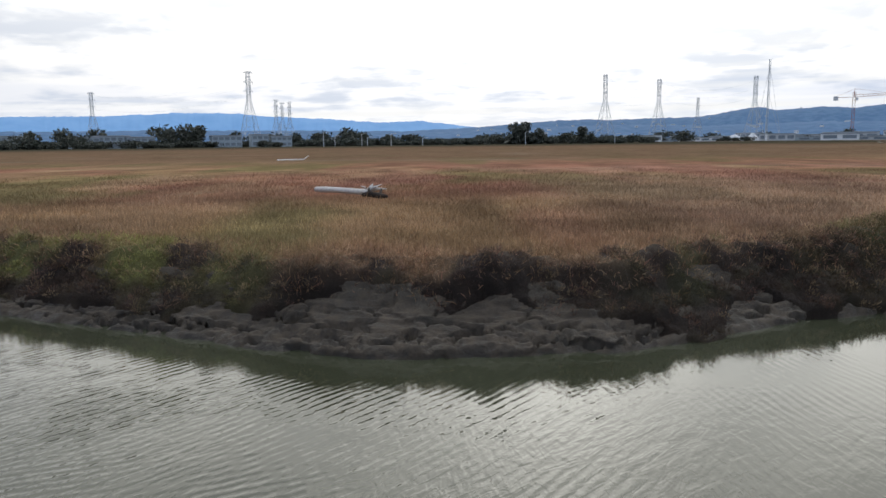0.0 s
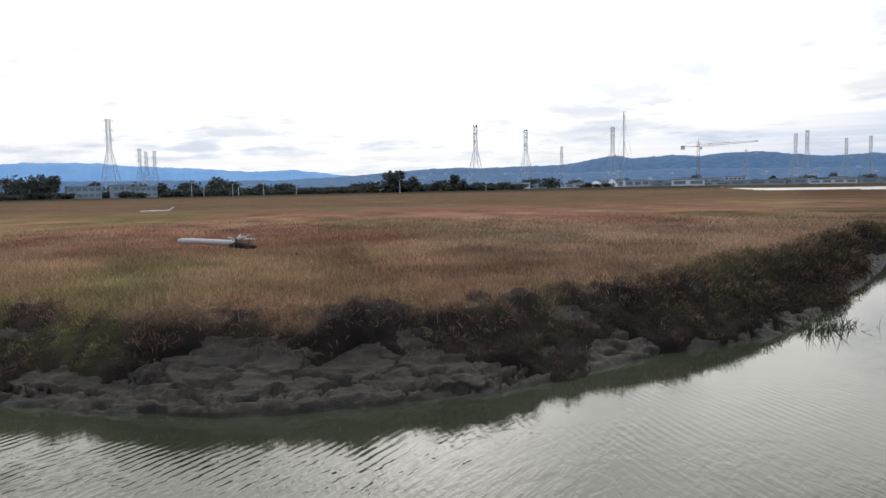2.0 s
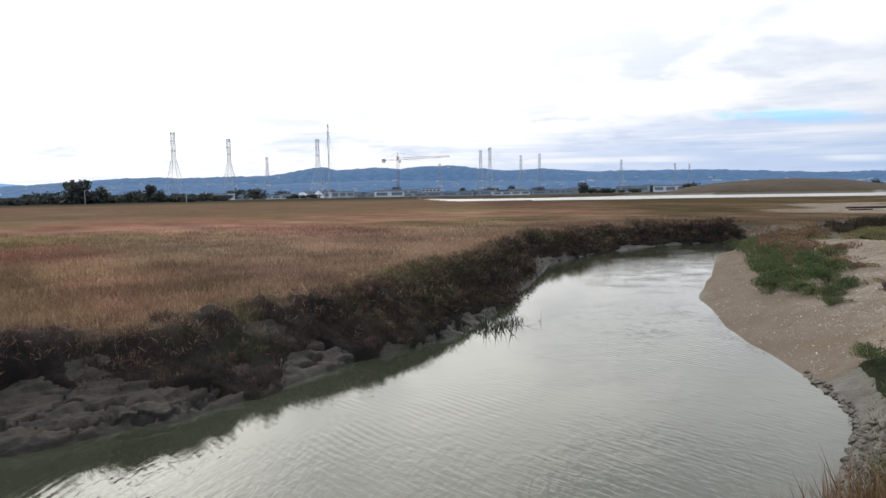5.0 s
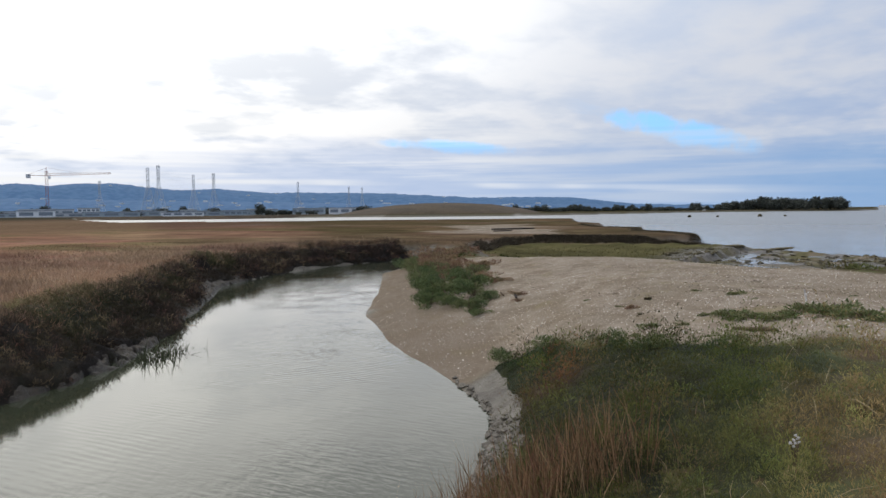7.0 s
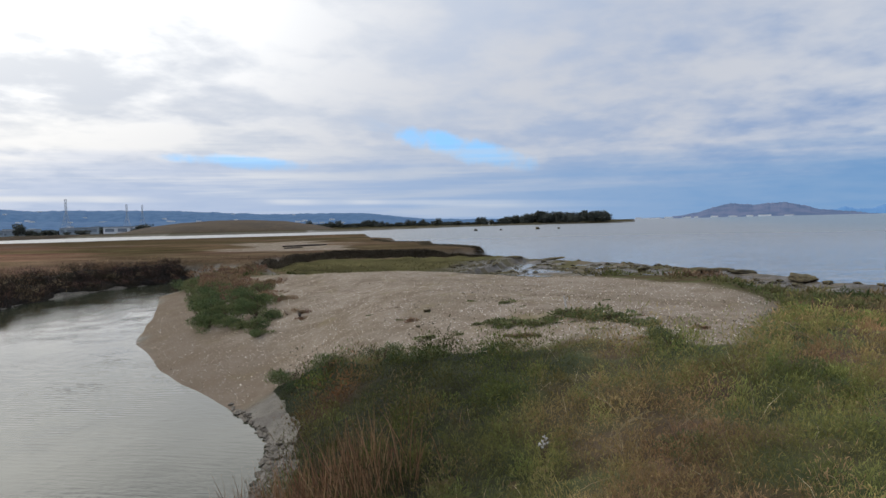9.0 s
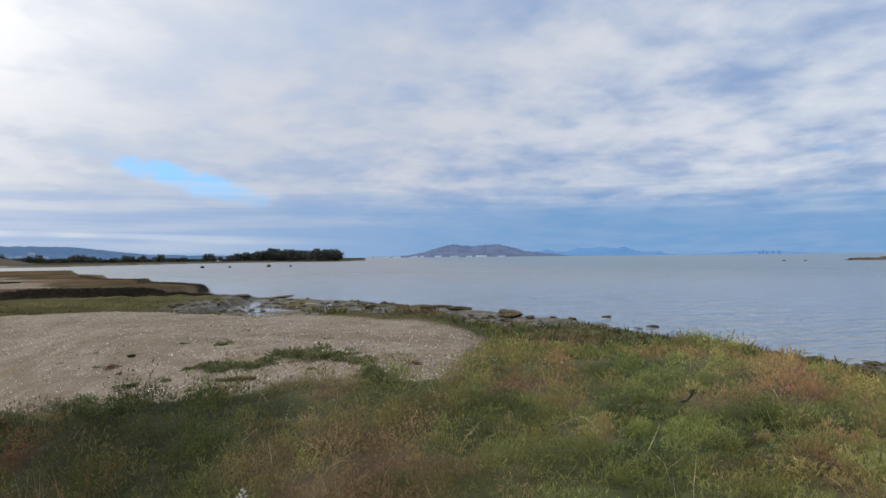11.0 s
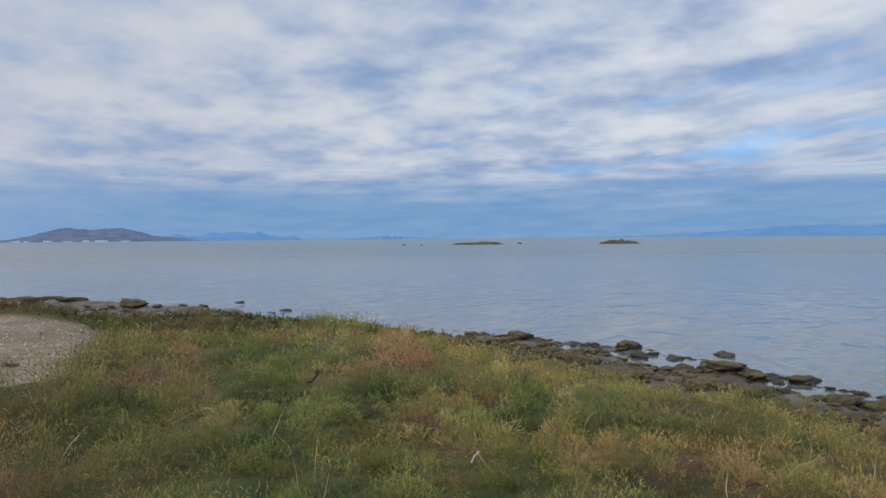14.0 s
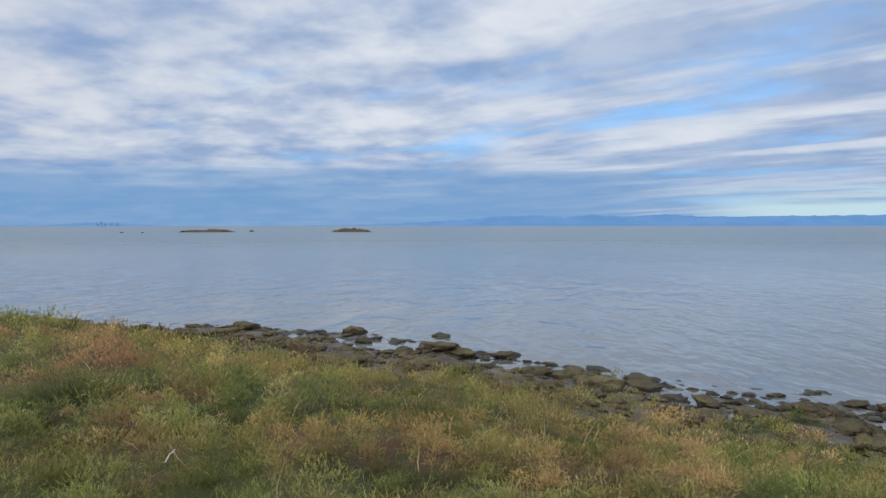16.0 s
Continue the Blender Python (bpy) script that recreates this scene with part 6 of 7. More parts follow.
def shore_stones():
    """Small stones and clods strewn between the boulders."""
    n = 5200
    x, y = rng.uniform(-5, 19.5, n), rng.uniform(-16, -8.4, n)
    x[3600:], y[3600:] = rng.uniform(28, 55, n - 3600), rng.uniform(-9, 11, n - 3600)
    db = polygon_distance(BAY, x, y)
    ok = (db > -0.6) & (db < 5.2 + 0.6 * fbm(x, y, 1.5, 2)) & (ground_height(x, y) < 0.7) & (x < 20)
    ok |= (x > 20) & (polygon_distance(FLAT, x, y) < -0.4) & (fbm(x, y, 2.5, 3) > -0.1) & (db > -0.5)
    x, y = x[ok], y[ok]
    n = len(x)
    g = ground_height(x, y)
    corner = np.array([(1, 0, 0), (0, 1, 0), (-1, 0, 0), (0, -1, 0), (0.6, 0.6, 0.55), (-0.6, 0.5, 0.6), (-0.5, -0.6, 0.5), (0.6, -0.5, 0.6), (0, 0, 0.85)], float)
    tri = np.array([(0, 1, 4), (1, 2, 5), (2, 3, 6), (3, 0, 7), (4, 1, 5), (5, 2, 6), (6, 3, 7), (7, 0, 4), (4, 5, 8), (5, 6, 8), (6, 7, 8), (7, 4, 8)])
    size = (rng.uniform(0.03, 0.14, n) * np.where(x > 20, 1.8, 1.0))[:, None, None] * np.array([1.2, 0.9, 0.6])
    v = corner[None] * size * rng.uniform(0.7, 1.3, (n, 9, 3)) + np.stack([x, y, g - 0.01], -1)[:, None, :]
    f = (np.arange(n)[:, None, None] * 9 + tri[None]).reshape(-1, 3)
    tagged(new("shore_stones", mesh_of("shore_stones", v.reshape(-1, 3), f, M_ROCK, False)), "small dark stones strewn between the shore boulders", "stones", kind="stuff")


shore_stones()


# ---------------------------------------------------------------- driftwood and sticks
def on_ground(x, y, lift=0.0):
    return Vector((x, y, float(ground_height(np.array([x]), np.array([y]))[0]) + lift))


def driftwood():
    log = tagged(new("driftwood_log"), "bleached grey driftwood trunk lying in the marsh", "driftwood")
    a, b = on_ground(-5.15, 29.3, 0.24), on_ground(-2.75, 27.0, 0.26)
    bm = bmesh.new()
    path = [a.lerp(b, t) + Vector((0, 0, 0.015 * math.sin(t * 5))) for t in (0, 0.03, 0.2, 0.4, 0.6, 0.8, 0.93, 1)]
    limb(bm, path, [0.10, 0.115, 0.12, 0.11, 0.115, 0.11, 0.13, 0.11], 14, 0.05, 4)
    part("trunk", bm, M_DRIFT, log, smooth=True)
    for i, (dx, dy, dz, w) in enumerate(((0.30, -0.2, 0.20, 0.10), (0.62, 0.1, 0.10, 0.07), (0.12, 0.1, 0.30, 0.08), (0.42, 0.3, 0.26, 0.05), (-0.35, 0.1, 0.22, 0.04))):
        bm = bmesh.new()
        e = b + Vector((dx, dy, dz))
        limb(bm, [b - (b - a) * 0.06, b.lerp(e, 0.5) + Vector((0, 0, 0.06)), e], [w * 0.9, w * 0.7, w * 0.3], 8, 0.12, i)
        part("root", bm, M_DRIFT, log, smooth=True)
    snag = tagged(new("charred_log"), "short black charred log beside the bleached trunk", "driftwood")
    bm = bmesh.new()
    c, d = on_ground(-2.95, 26.3, 0.2), on_ground(-2.0, 25.9, 0.16)
    limb(bm, [c, c.lerp(d, 0.3) + Vector((0, 0, 0.05)), c.lerp(d, 0.7), d], [0.07, 0.12, 0.10, 0.05], 12, 0.25, 9)
    part("trunk", bm, M_DARKWOOD, snag, smooth=True)
    for i, (dx, dz) in enumerate(((0.25, 0.22), (0.7, 0.18))):
        bm = bmesh.new()
        e = c + Vector((dx, 0.05, dz))
        limb(bm, [c + (d - c) * dx, e + Vector((0, 0, 0.04))], [0.07, 0.03], 7, 0.1, i)
        part("stub", bm, M_DARKWOOD, snag)
    far = tagged(new("bleached_branch"), "thin bleached branch lying far out in the marsh", "driftwood")
    bm = bmesh.new()
    a, b = on_ground(-17.6, 77.5, 0.32), on_ground(-15.0, 78.5, 0.36)
    limb(bm, [a, a.lerp(b, 0.5), b], [0.05, 0.06, 0.05], 8, 0.1)
    part("stem", bm, M_WHITE, far)
    bm = bmesh.new()
    limb(bm, [b, b + Vector((0.5, 0.3, 0.4))], [0.05, 0.025], 7)
    part("branch", bm, M_WHITE, far)
    # lengths of timber on the shell beach
    for name, a, b, w, mat, label in (("driftwood_stick", (11.85, 1.84), (11.52, 1.21), 0.03, M_STICK, "brown driftwood stick lying on the shell beach"),
                                      ("driftwood_stick", (17.9, 8.9), (17.3, 8.5), 0.03, M_STICK, "broken grey-brown branch at the foot of the beach shrubs"),
                                      ("driftwood_stick", (17.35, 8.2), (16.75, 7.85), 0.035, M_DARKWOOD, "dark weathered plank half sunk in shell sand"),
                                      ("driftwood_stick", (70.0, 37.5), (74.5, 34.5), 0.10, M_DARKWOOD, "dark driftwood beam on the far shell bank"),
                                      ("driftwood_stick", (64.0, 34.0), (66.0, 33.0), 0.07, M_DARKWOOD, "dark driftwood beam on the far shell bank")):
        ob = tagged(new(name), label, "driftwood")
        a, b = on_ground(*a, w * 0.7), on_ground(*b, w * 0.7)
        bm = bmesh.new()
        limb(bm, [a, a.lerp(b, 0.3), a.lerp(b, 0.75) + Vector((0.01, 0.02, 0.01)), b], [w * 0.8, w, w * 0.9, w * 0.6], 9, 0.14, 3)
        part("stem", bm, mat, ob, smooth=True)
        bm = bmesh.new()
        m = a.lerp(b, 0.7)
        limb(bm, [m, m + Vector((w, w * 2, w * 1.6))], [w * 0.4, w * 0.2], 6)
        part("knot", bm, mat, ob)
    # a clod and a stone pair on the beach
    for x, y, s in ((14.55, 3.93, 0.16), (13.3, 3.7, 0.10)):
        rock(x, y, s * 1.8, s, s * 0.55, 30, "dark brown clod on the shell beach", "beach clods", 0.2)
    twig = tagged(new("dark_twig"), "crooked dark twig caught in the pickleweed", "twig")
    bm = bmesh.new()
    o = on_ground(7.55, -3.35, 0.22)
    limb(bm, [o + Vector((-0.08, 0.10, 0.01)), o + Vector((-0.02, 0.05, 0.0)), o, o + Vector((0.03, -0.06, 0.05)), o + Vector((0.04, -0.08, 0.09))], [0.006, 0.010, 0.008, 0.010, 0.006], 7, 0.2, 2)
    part("stem", bm, M_DARKWOOD, twig)
    bm = bmesh.new()
    limb(bm, [o + Vector((0.03, -0.06, 0.05)), o + Vector((0.06, -0.04, 0.07))], [0.006, 0.003], 6)
    part("fork", bm, M_DARKWOOD, twig)
    stake = tagged(new("pale_stake"), "short pale stake stuck upright in the beach", "stake")
    bm = bmesh.new()
    o = on_ground(13.1, 1.0)
    limb(bm, [o - Vector((0, 0, 0.1)), o + Vector((0.03, 0.03, 0.14)), o + Vector((0.05, 0.06, 0.30))], [0.016, 0.014, 0.011], 7)
    part("shaft", bm, M_DRIFT, stake)
    bm = bmesh.new()
    limb(bm, [o + Vector((0.04, 0.04, 0.2)), o + Vector((0.09, 0.0, 0.26))], [0.009, 0.005], 6)
    part("splinter", bm, M_DRIFT, stake)
    # a small white scrap, a white flower head
    scrap = tagged(new("white_scrap"), "small crumpled white scrap in the pickleweed", "litter")
    bm = bmesh.new()
    o = on_ground(4.8, -3.26, 0.21)
    limb(bm, [o + Vector((-0.03, 0.05, -0.03)), o, o + Vector((0.02, -0.05, 0.012))], [0.004, 0.004, 0.002], 5, 0.3)
    part("fold", bm, M_DRIFT, scrap)
    bm = bmesh.new()
    limb(bm, [o, o + Vector((-0.035, -0.01, 0.02))], [0.005, 0.002], 5)
    part("corner", bm, M_DRIFT, scrap)


driftwood()


# ---------------------------------------------------------------- shrubs on the beach
def shrub(seed, wide, tall, colors, label, leaf=0.10, count=900):
    ob = tagged(new("shrub"), label, "shrub", "beach shrubs")
    g = np.random.default_rng(seed)
    bm = bmesh.new()
    r = random.Random(seed)
    for i in range(9):
        a, d = r.uniform(0, 6.28), r.uniform(0.1, 0.42) * wide
        limb(bm, [(0, 0, -0.1), (math.cos(a) * d * 0.5, math.sin(a) * d * 0.5, tall * 0.4), (math.cos(a) * d, math.sin(a) * d, tall * r.uniform(0.6, 0.95))], [0.02, 0.014, 0.005], 5)
    part("woody_base", bm, M_STICK, ob)["kind"] = "stuff"
    lobes = g.normal(size=(10, 3)) * np.array([0.24 * wide, 0.24 * wide, 0]) + np.array([0, 0, 1]) * g.uniform(0.2, 0.62, (10, 1)) * tall
    k = g.integers(10, size=count)
    d = g.normal(size=(count, 3))
    d /= np.linalg.norm(d, axis=1, keepdims=True)
    base = lobes[k] + d * np.array([0.2 * wide, 0.2 * wide, 0.30 * tall]) * g.uniform(0.5, 1.0, (count, 1))
    base[:, 2] = np.maximum(base[:, 2], 0.0)
    way = d * 0.7 + np.array([0, 0, 0.7]) + g.normal(size=(count, 3)) * 0.3
    way /= np.linalg.norm(way, axis=1, keepdims=True)
    color = palette(colors, np.clip(0.5 + 0.3 * g.normal(size=10)[k] + g.normal(size=count) * 0.12, 0, 1))
    v, f, t = blades(base, way, leaf * g.uniform(0.6, 1.3, count), leaf * 0.50 * g.uniform(0.7, 1.3, count), color, 0.3, True)
    part("foliage", mesh_of("foliage", v, f, M_LEAF, False, t), None, ob)
    return ob


LUSH = [(0.052, 0.074, 0.034), (0.084, 0.112, 0.044), (0.130, 0.140, 0.060)]
RUST = [(0.13, 0.085, 0.055), (0.19, 0.100, 0.068), (0.21, 0.155, 0.085)]
OLIVE = [(0.070, 0.092, 0.040), (0.105, 0.125, 0.050), (0.165, 0.150, 0.075)]


def beach_shrubs():
    random.seed(33)
    kinds = [shrub(1, 1.7, 0.75, LUSH, "bushy bright green saltbush on the shell beach", 0.070, 2300), shrub(2, 1.4, 0.6, LUSH, "bushy bright green saltbush on the shell beach", 0.070, 2100),
             shrub(3, 1.6, 0.42, RUST, "low rust-red saltbush on the shell beach", 0.08, 1500), shrub(4, 0.55, 0.2, OLIVE, "small olive-green tuft growing through shells", 0.06, 420),
             shrub(5, 0.4, 0.16, RUST, "small brown tuft growing through shells", 0.055, 300), shrub(6, 1.25, 0.62, LUSH, "dark green clump of pickleweed at the bank's edge", 0.045, 2400),
             shrub(7, 1.1, 0.42, OLIVE, "olive-green clump of pickleweed at the bank's edge", 0.045, 1800)]
    used = set()

    def put(kind, x, y, s=1.0):
        m = Matrix.Translation(on_ground(x, y, -0.03)) @ pose(0, 0, 0, 0, 0, random.uniform(0, 360)) @ Matrix.Diagonal((s, s, s * random.uniform(0.9, 1.1) * (0.6 if kind in (3, 4) else 1.0), 1))
        if kind not in used:
            used.add(kind)
            kinds[kind].matrix_basis = m
        else:
            copy_thing(kinds[kind], m).matrix_basis = m
    for x, y, s in ((15.7, 8.4, 0.42), (16.3, 8.9, 0.5), (16.9, 9.6, 0.55), (17.4, 10.3, 0.6), (17.6, 11.0, 0.6), (18.3, 11.5, 0.65), (17.2, 9.0, 0.5), (18.0, 9.8, 0.65), (18.6, 10.7, 0.75), (19.2, 11.6, 0.8),
                    (19.3, 10.4, 0.7), (19.9, 12.4, 0.8), (20.2, 11.3, 0.8), (20.9, 13.2, 0.8), (21.8, 14.0, 0.9), (22.7, 14.7, 0.9), (23.6, 15.5, 0.9), (22.0, 13.0, 0.7)):
        put(random.choice((0, 0, 1)), x, y, s)
    for kind, x, y, s in ((2, 19.6, 9.9, 0.4), (2, 20.7, 11.0, 0.6), (2, 21.3, 12.1, 0.8), (6, 22.4, 12.2, 1.0), (2, 23.2, 13.3, 0.9), (2, 24.1, 13.0, 0.8), (6, 24.0, 14.6, 1.3), (6, 24.9, 15.6, 1.4), (6, 25.8, 16.6, 1.4), (2, 25.6, 15.2, 0.9),
                          (6, 26.8, 17.6, 1.4), (2, 26.8, 16.2, 0.9), (6, 27.8, 18.4, 1.5), (6, 28.8, 19.2, 1.5), (2, 28.2, 17.4, 1.0), (6, 30.0, 20.0, 1.5), (2, 29.6, 18.6, 1.0), (6, 31.4, 20.6, 1.6), (2, 31.2, 19.4, 1.1), (6, 32.8, 21.2, 1.6),
                          (2, 32.8, 20.0, 1.2), (6, 34.2, 21.6, 1.6), (2, 34.4, 20.4, 1.3), (2, 17.2, 8.0, 0.28), (2, 16.6, 7.7, 0.22)):
        put(kind, x, y, s)
    # small tufts scattered over the shells
    for x, y, s in ((12.9, 2.2, 0.9), (12.6, 2.0, 1.0), (12.7, 1.7, 0.9), (12.5, 1.4, 1.1), (12.7, 1.2, 0.9), (12.9, 0.95, 1.2), (12.7, 0.7, 1.4), (12.5, 0.45, 1.3), (12.3, 0.2, 1.1), (12.0, 0.0, 0.9), (11.8, -0.35, 0.7), (11.6, -0.2, 0.8),
                    (14.75, 2.4, 0.7), (13.0, 2.5, 0.6), (12.4, 3.2, 0.7), (10.8, 3.9, 0.8), (11.3, 3.7, 0.6), (11.6, 2.1, 0.4), (11.5, 0.4, 0.4), (12.4, 2.7, 0.5), (11.9, 3.3, 0.5)):
        put(3, x, y, s)
    for _ in range(34):
        put(3, random.uniform(11.6, 16.5), random.uniform(-1.6, 6.0), random.uniform(0.12, 0.38))
    for _ in range(12):
        put(4, random.uniform(9.8, 14), random.uniform(-1.2, 4.8), random.uniform(0.4, 1.0))
    # clumps that stand out along the edge of the near bank
    for x, y, s in ((11.6, 5.4, 0.6), (11.5, 4.6, 0.6), (11.2, 3.6, 0.6), (10.9, 2.6, 0.55), (10.6, 1.6, 0.5), (9.9, -0.6, 0.5), (10.6, -2.0, 0.35), (11.2, -2.3, 0.35)):
        put(5, x, y, s)
    for _ in range(26):
        a, r = radians(random.uniform(62, 172)), random.uniform(3.4, 10)
        x, y = 0.8 + r * math.sin(a), r * math.cos(a)
        if float(ground_height(np.array([x]), np.array([y]))[0]) > 1.0 and float(polygon_distance(BEACH, np.array([x]), np.array([y]))[0]) > 0.5:
            put(6, x, y, random.uniform(0.3, 0.6))


beach_shrubs()


def tall_grass():
    n = 1700
    spots = np.array([(4.9, 2.7), (5.3, 2.75), (5.8, 2.8), (6.3, 2.7), (5.6, 2.4), (6.1, 2.3), (6.5, 2.2), (5.2, 2.3), (6.3, 1.8)])
    k = rng.integers(len(spots), size=n)
    x, y = spots[k, 0] + rng.normal(size=n) * 0.28, spots[k, 1] + rng.normal(size=n) * 0.24
    way = np.stack([rng.normal(size=n) * 0.16 - 0.05, rng.normal(size=n) * 0.16 + 0.08, np.ones(n)], -1)
    way /= np.linalg.norm(way, axis=1, keepdims=True)
    color = palette([(0.10, 0.055, 0.034), (0.18, 0.095, 0.050), (0.29, 0.19, 0.10), (0.17, 0.075, 0.050)], rng.random(n))
    base = np.stack([x, y, ground_height(x, y) - 0.03], -1)
    plant_mass("cordgrass", [blades(base, way, rng.uniform(0.32, 0.78, n), np.full(n, 0.0075), color, 0.13, True)], M_STRAW, "tall rust-brown dry cordgrass at the creek's edge", "grass")
    n = 420
    x = np.clip(10.1 + rng.normal(size=n) * 0.5, 9.0, 11.3)
    y = 12.95 + 0.10 * np.sin(x * 3.0) + rng.normal(size=n) * 0.16
    way = np.stack([rng.normal(size=n) * 0.3, rng.normal(size=n) * 0.2, np.ones(n)], -1)
    way /= np.linalg.norm(way, axis=1, keepdims=True)
    color = palette([(0.03, 0.035, 0.02), (0.06, 0.065, 0.035)], rng.random(n))
    plant_mass("water_reeds", [blades(np.stack([x, y, np.full(n, -0.15)], -1), way, rng.uniform(0.15, 0.29, n), np.full(n, 0.022), color, 0.7, True)], M_LEAF, "dark reeds standing in the creek", "reeds")


tall_grass()


def bank_clods():
    """Broken clods of grey mud on the cut bank below the near plants."""
    n = 9000
    x, y = rng.uniform(5.0, 11.6, n), rng.uniform(2.2, 6.6, n)
    dc, db, df, dn = distances(x, y)
    ok = (dn < 0) & (dc > 0.06) & (dc < 0.95 + 0.2 * fbm(x, y, 0.7, 2)) & (x - y < 5.2)
    x, y = x[ok], y[ok]
    n = len(x)
    corner = np.array([(1, 0, 0), (0, 1, 0), (-1, 0, 0), (0, -1, 0), (0.7, 0.6, 0.75), (-0.6, 0.7, 0.6), (-0.7, -0.6, 0.7), (0.6, -0.7, 0.6), (0, 0, 0.9)], float)
    tri = np.array([(0, 1, 4), (1, 2, 5), (2, 3, 6), (3, 0, 7), (4, 1, 5), (5, 2, 6), (6, 3, 7), (7, 0, 4), (4, 5, 8), (5, 6, 8), (6, 7, 8), (7, 4, 8)])
    size = (0.010 + 0.060 * rng.random(n) ** 3)[:, None, None] * np.array([1.2, 1.0, 0.8])
    v = corner[None] * size * rng.uniform(0.7, 1.3, (n, 9, 3)) + np.stack([x, y, ground_height(x, y) - 0.01], -1)[:, None, :]
    f = (np.arange(n)[:, None, None] * 9 + tri[None]).reshape(-1, 3)
    tagged(new("mud_clods", mesh_of("mud_clods", v.reshape(-1, 3), f, M_CLOD, False)), "crumbled grey mud clods at the creek's edge", "mud clods", kind="stuff")


bank_clods()


def white_flowers():
    ob = tagged(new("flower_clump"), "small clump of whitish seed heads in the pickleweed", "flowers")
    g = random.Random(4)
    o = on_ground(6.3, 0.4)
    for _ in range(9):
        bm = bmesh.new()
        a, d = g.uniform(0, 6.28), g.uniform(0.01, 0.075)
        p = o + Vector((math.cos(a) * d, math.sin(a) * d, 0.26 + g.uniform(0, 0.08)))
        limb(bm, [o, o.lerp(p, 0.6) + Vector((0, 0, 0.02)), p], [0.004, 0.003, 0.003], 5)
        stem = part("stem", bm, M_STICK, ob)
        bm = bmesh.new()
        for _ in range(7):
            q = Vector((g.uniform(-1, 1), g.uniform(-1, 1), g.uniform(-0.4, 1))) * 0.011
            limb(bm, [p, p + q * 0.6, p + q * 1.3], [0.004, 0.008, 0.002], 5)
        part("seed_head", bm, M_DRIFT, stem)


white_flowers()


def dry_branches():
    """Pale dead branches lying on the pickleweed, each stem forked."""
    g = random.Random(12)
    for x, y, turn, size in ((6.9, -2.0, 200, 0.42), (6.4, -1.9, 250, 0.34), (6.5, -0.1, 300, 0.5), (7.1, -0.1, 30, 0.36), (5.6, -3.8, 120, 0.2), (9.5, -2.05, 80, 0.3), (8.0, 0.6, 160, 0.34)):
        ob = tagged(new("dry_branch"), "pale curved dead branch lying on the pickleweed", "branch", "dead branches")
        o = on_ground(x, y, 0.20)
        a = radians(turn)
        d, side = Vector((math.cos(a), math.sin(a), 0)), Vector((-math.sin(a), math.cos(a), 0))
        path = [o + d * size * t + side * size * 0.25 * math.sin(t * 2.6) + Vector((0, 0, 0.09 * math.sin(t * 3.0))) for t in (0, 0.25, 0.5, 0.75, 1)]
        bm = bmesh.new()
        limb(bm, path, [0.0045, 0.0045, 0.004, 0.003, 0.0015], 6, 0.15, turn)
        part("stem", bm, M_STALK, ob)
        for i in (1, 2, 3):
            bm = bmesh.new()
            s = g.choice((-1, 1))
            e = path[i] + d * size * 0.22 + side * s * size * g.uniform(0.1, 0.25) + Vector((0, 0, g.uniform(0.0, 0.08)))
            limb(bm, [path[i], path[i].lerp(e, 0.5) + Vector((0, 0, 0.02)), e], [0.003, 0.0022, 0.001], 5)
            part("twig", bm, M_STALK, ob)


dry_branches()


def shells():
    """Broken shell scattered over the beach."""
    n = 12000
    x, y, r = scatter(n, 40, 105, 8.5, 27, 1.5)
    ok = (polygon_distance(BEACH, x, y) < -0.1) & (fbm(x, y, 1.4, 3) + rng.normal(size=n) * 0.4 > -0.2)
    x, y = x[ok], y[ok]
    m = len(x)
    base = np.stack([x, y, ground_height(x, y) + 0.006], -1)
    a = rng.random(m) * 6.28
    way = np.stack([np.cos(a), np.sin(a), rng.uniform(0.0, 0.6, m)], -1)
    way /= np.linalg.norm(way, axis=1, keepdims=True)
    color = palette([(0.30, 0.22, 0.15), (0.50, 0.43, 0.35), (0.60, 0.55, 0.48)], rng.random(m))
    plant_mass("shell_litter", [blades(base, way, rng.uniform(0.015, 0.04, m), rng.uniform(0.015, 0.035, m), color, 0.1, True)], M_SHELL, "broken white and tan shells strewn on the beach", "shells")


shells()


def wrack():
    """Bits of dark weed and stalk left by the tide along the beach."""
    n = 2600
    u = rng.random(n)
    line = rng.integers(3, size=n)
    x = np.interp(u, [0, 0.4, 1], [12.0, 13.6, 19.5]) + line * 1.1 + rng.normal(size=n) * 0.35
    y = np.interp(u, [0, 0.4, 1], [-1.6, 2.8, 9.0]) - line * 0.9 + rng.normal(size=n) * 0.35
    ok = (polygon_distance(BEACH, x, y) < -0.1) & (fbm(x, y, 0.9, 3) + rng.normal(size=n) * 0.15 > 0.02)
    x, y = x[ok], y[ok]
    m = len(x)
    a = rng.random(m) * 6.28
    way = np.stack([np.cos(a), np.sin(a), rng.uniform(0.0, 0.25, m)], -1)
    way /= np.linalg.norm(way, axis=1, keepdims=True)
    color = palette([(0.05, 0.038, 0.025), (0.10, 0.075, 0.045), (0.15, 0.13, 0.07)], rng.random(m))
    plant_mass("tide_wrack", [blades(np.stack([x, y, ground_height(x, y) + 0.008], -1), way, rng.uniform(0.02, 0.07, m), rng.uniform(0.006, 0.014, m), color, 0.2, True)], M_STRAW, "dark dry weed and stalks left on the beach", "wrack")


wrack()


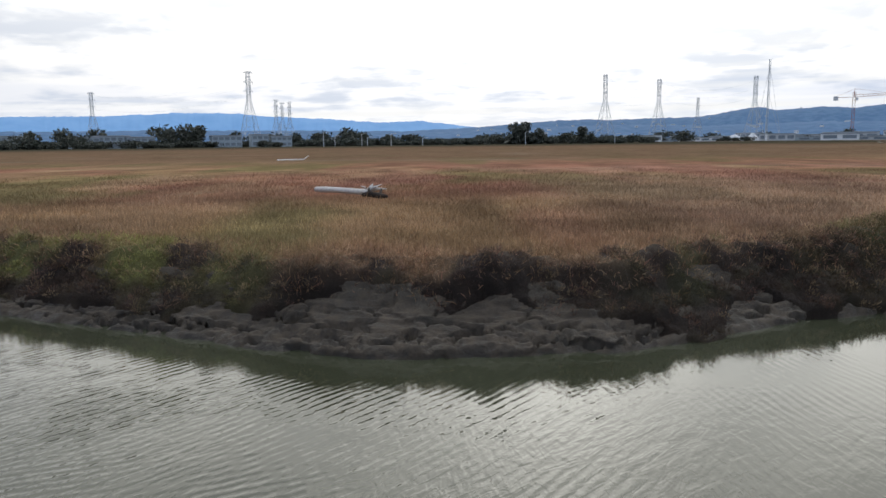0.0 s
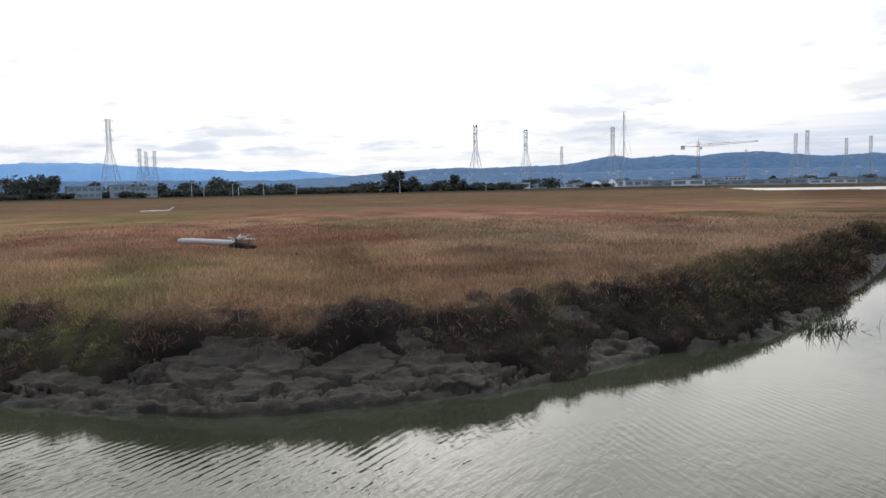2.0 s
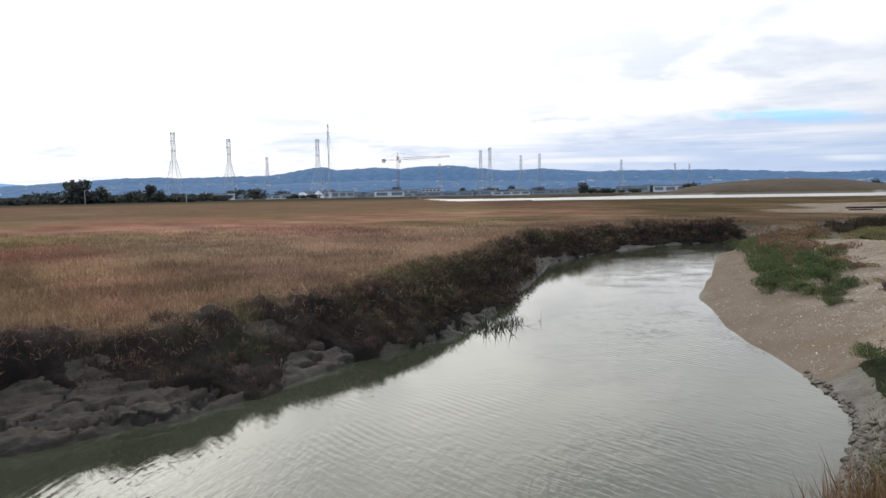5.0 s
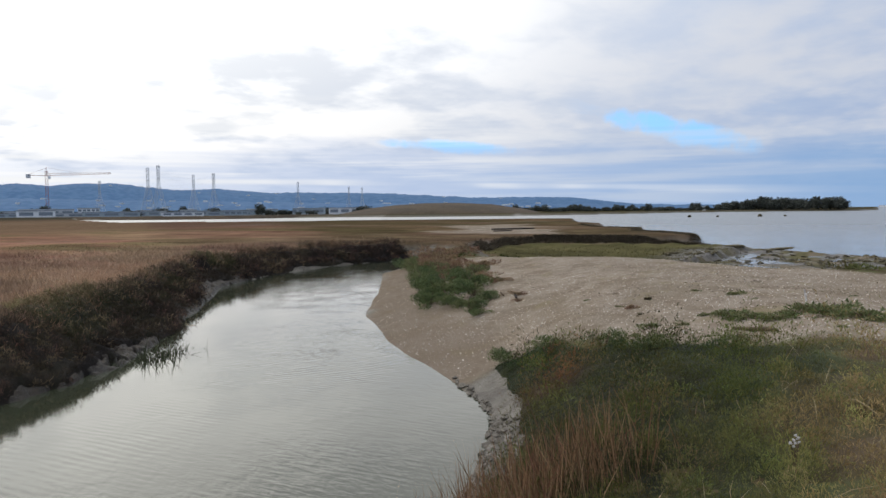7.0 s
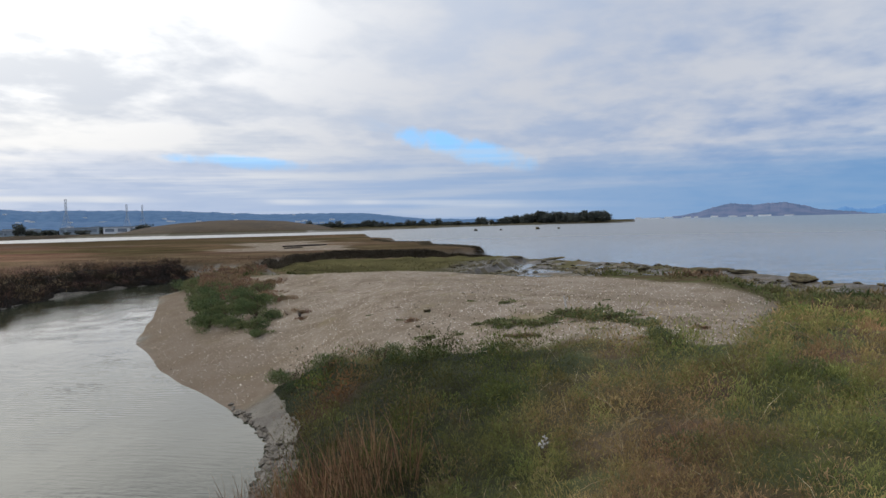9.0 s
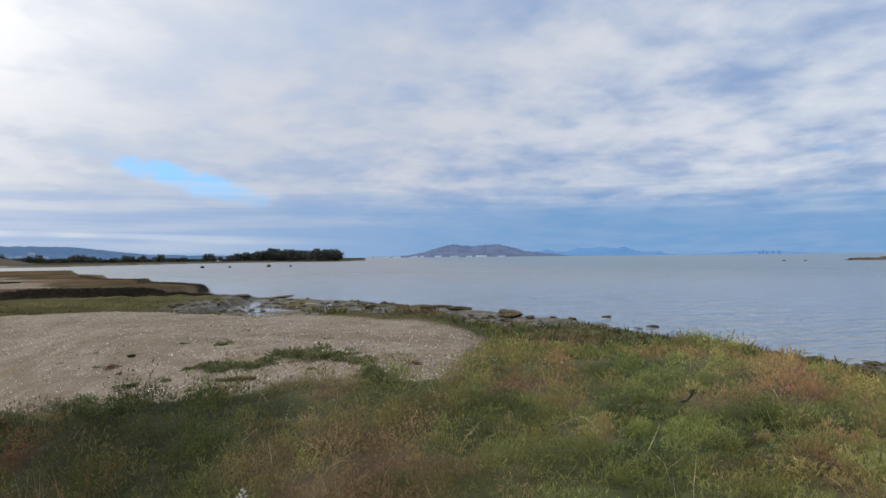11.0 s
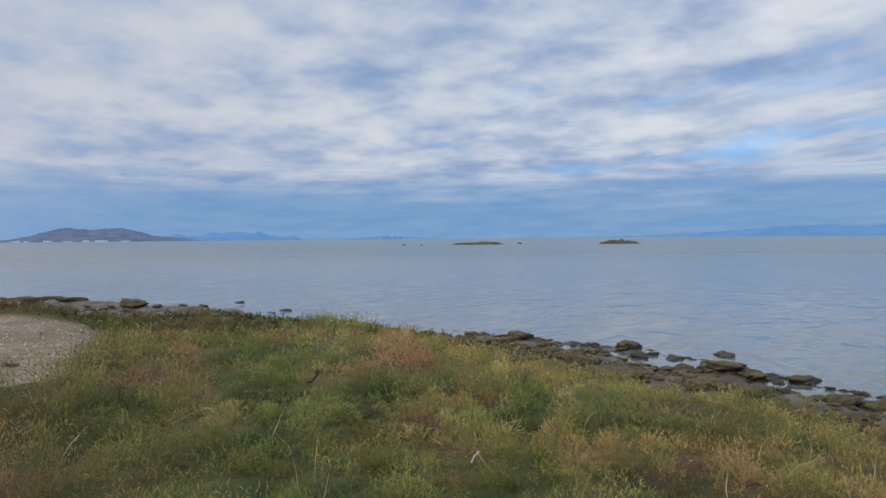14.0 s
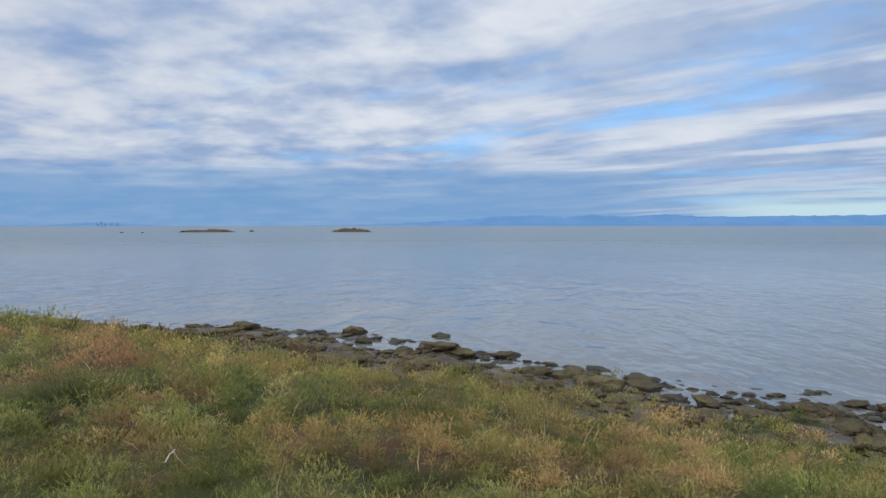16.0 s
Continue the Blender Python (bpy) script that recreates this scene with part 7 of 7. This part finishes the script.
# ---------------------------------------------------------------- islets and far shore
def islet(x, y, wide, deep, tall, turn, seed, label):
    ob = tagged(new("islet"), label, "islet")
    g = random.Random(seed)
    bm = bmesh.new()
    bmesh.ops.create_grid(bm, x_segments=60, y_segments=20, size=1.0)
    for v in bm.verts:
        q = math.hypot(v.co.x, v.co.y)
        n = noise.noise(Vector((v.co.x * 4, v.co.y * 2, seed))) + 0.5 * noise.noise(Vector((v.co.x * 13, v.co.y * 5, seed)))
        v.co = Vector((v.co.x * wide / 2, v.co.y * deep / 2, max(0, 1 - q ** 3) * tall * (0.75 + 0.6 * n) - 0.12))
    part("mound", bm, M_ISLET, ob, smooth=True)
    for i in range(14):
        s = g.uniform(0.4, 1.0)
        o = part("boulder", ROCKS[g.randrange(len(ROCKS))], None, ob)
        px = g.uniform(-0.42, 0.42) * wide
        o.matrix_basis = Matrix.Translation((px, g.uniform(-0.2, 0.2) * deep, tall * 0.62 * (1 - abs(px) / wide * 1.6))) @ pose(0, 0, 0, 0, 0, g.uniform(0, 180)) @ Matrix.Diagonal((s, s * 0.8, s * 0.7, 1))
    ob.matrix_basis = Matrix.Translation((x, y, 0)) @ pose(0, 0, 0, 0, 0, turn)


islet(271, -195, 26, 9, 1.5, 54, 1, "long low rocky islet in the bay")
islet(223.5, -236.5, 19, 8, 1.9, 43, 2, "short rocky islet in the bay")
for x, y, s in ((276, -158.6, 1.0), (266.2, -161.7, 0.9), (278.9, -225.6, 1.5), (250, 60, 1.6), (255, 52, 1.2), (262, 40, 1.8), (268, 33, 1.3)):
    rock(x, y, s * 2.0, s, s * 0.9, 10, "dark rock standing out of the bay", "bay rocks", 0.2)


def far_houses():
    bm = bmesh.new()
    g = random.Random(9)
    for hills, count in (("backdrop_foothills", 80), ("backdrop_hills", 36)):
        spots = [v.co for v in bpy.data.objects[hills].data.vertices if v.co.z > 8 and 1.0 < math.degrees(math.atan2(v.co.x, v.co.y)) < 66]
        for o in g.sample(spots, count):
            w, h = g.uniform(4, 13), g.uniform(2.5, 5)
            block(bm, o.x - w / 2, o.x + w / 2, o.y - 8, o.y + 8, o.z - 12, o.z + h)
    ob = new("hillside_houses", finish(bm, "hillside_houses", M_CONC))
    tagged(ob, "pale houses scattered on the wooded hillsides", "houses", kind="stuff")
    for az0, az1, count, dist in ((88.4, 93.5, 9, 3850), (94, 99.5, 7, 3880)):
        for i in range(count):
            az = az0 + (az1 - az0) * (i + g.random()) / count
            building(az, dist, g.uniform(14, 40), 15, g.uniform(3, 7), 1, M_WHITE, label="pale waterfront building across the bay", bays=0)
    # towers take the far shore's material, haze glow included
    for az, h in ((118.3, 6), (118.55, 14), (118.8, 7), (119.2, 4), (119.6, 5)):
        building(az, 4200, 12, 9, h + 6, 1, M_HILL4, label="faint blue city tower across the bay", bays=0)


far_houses()
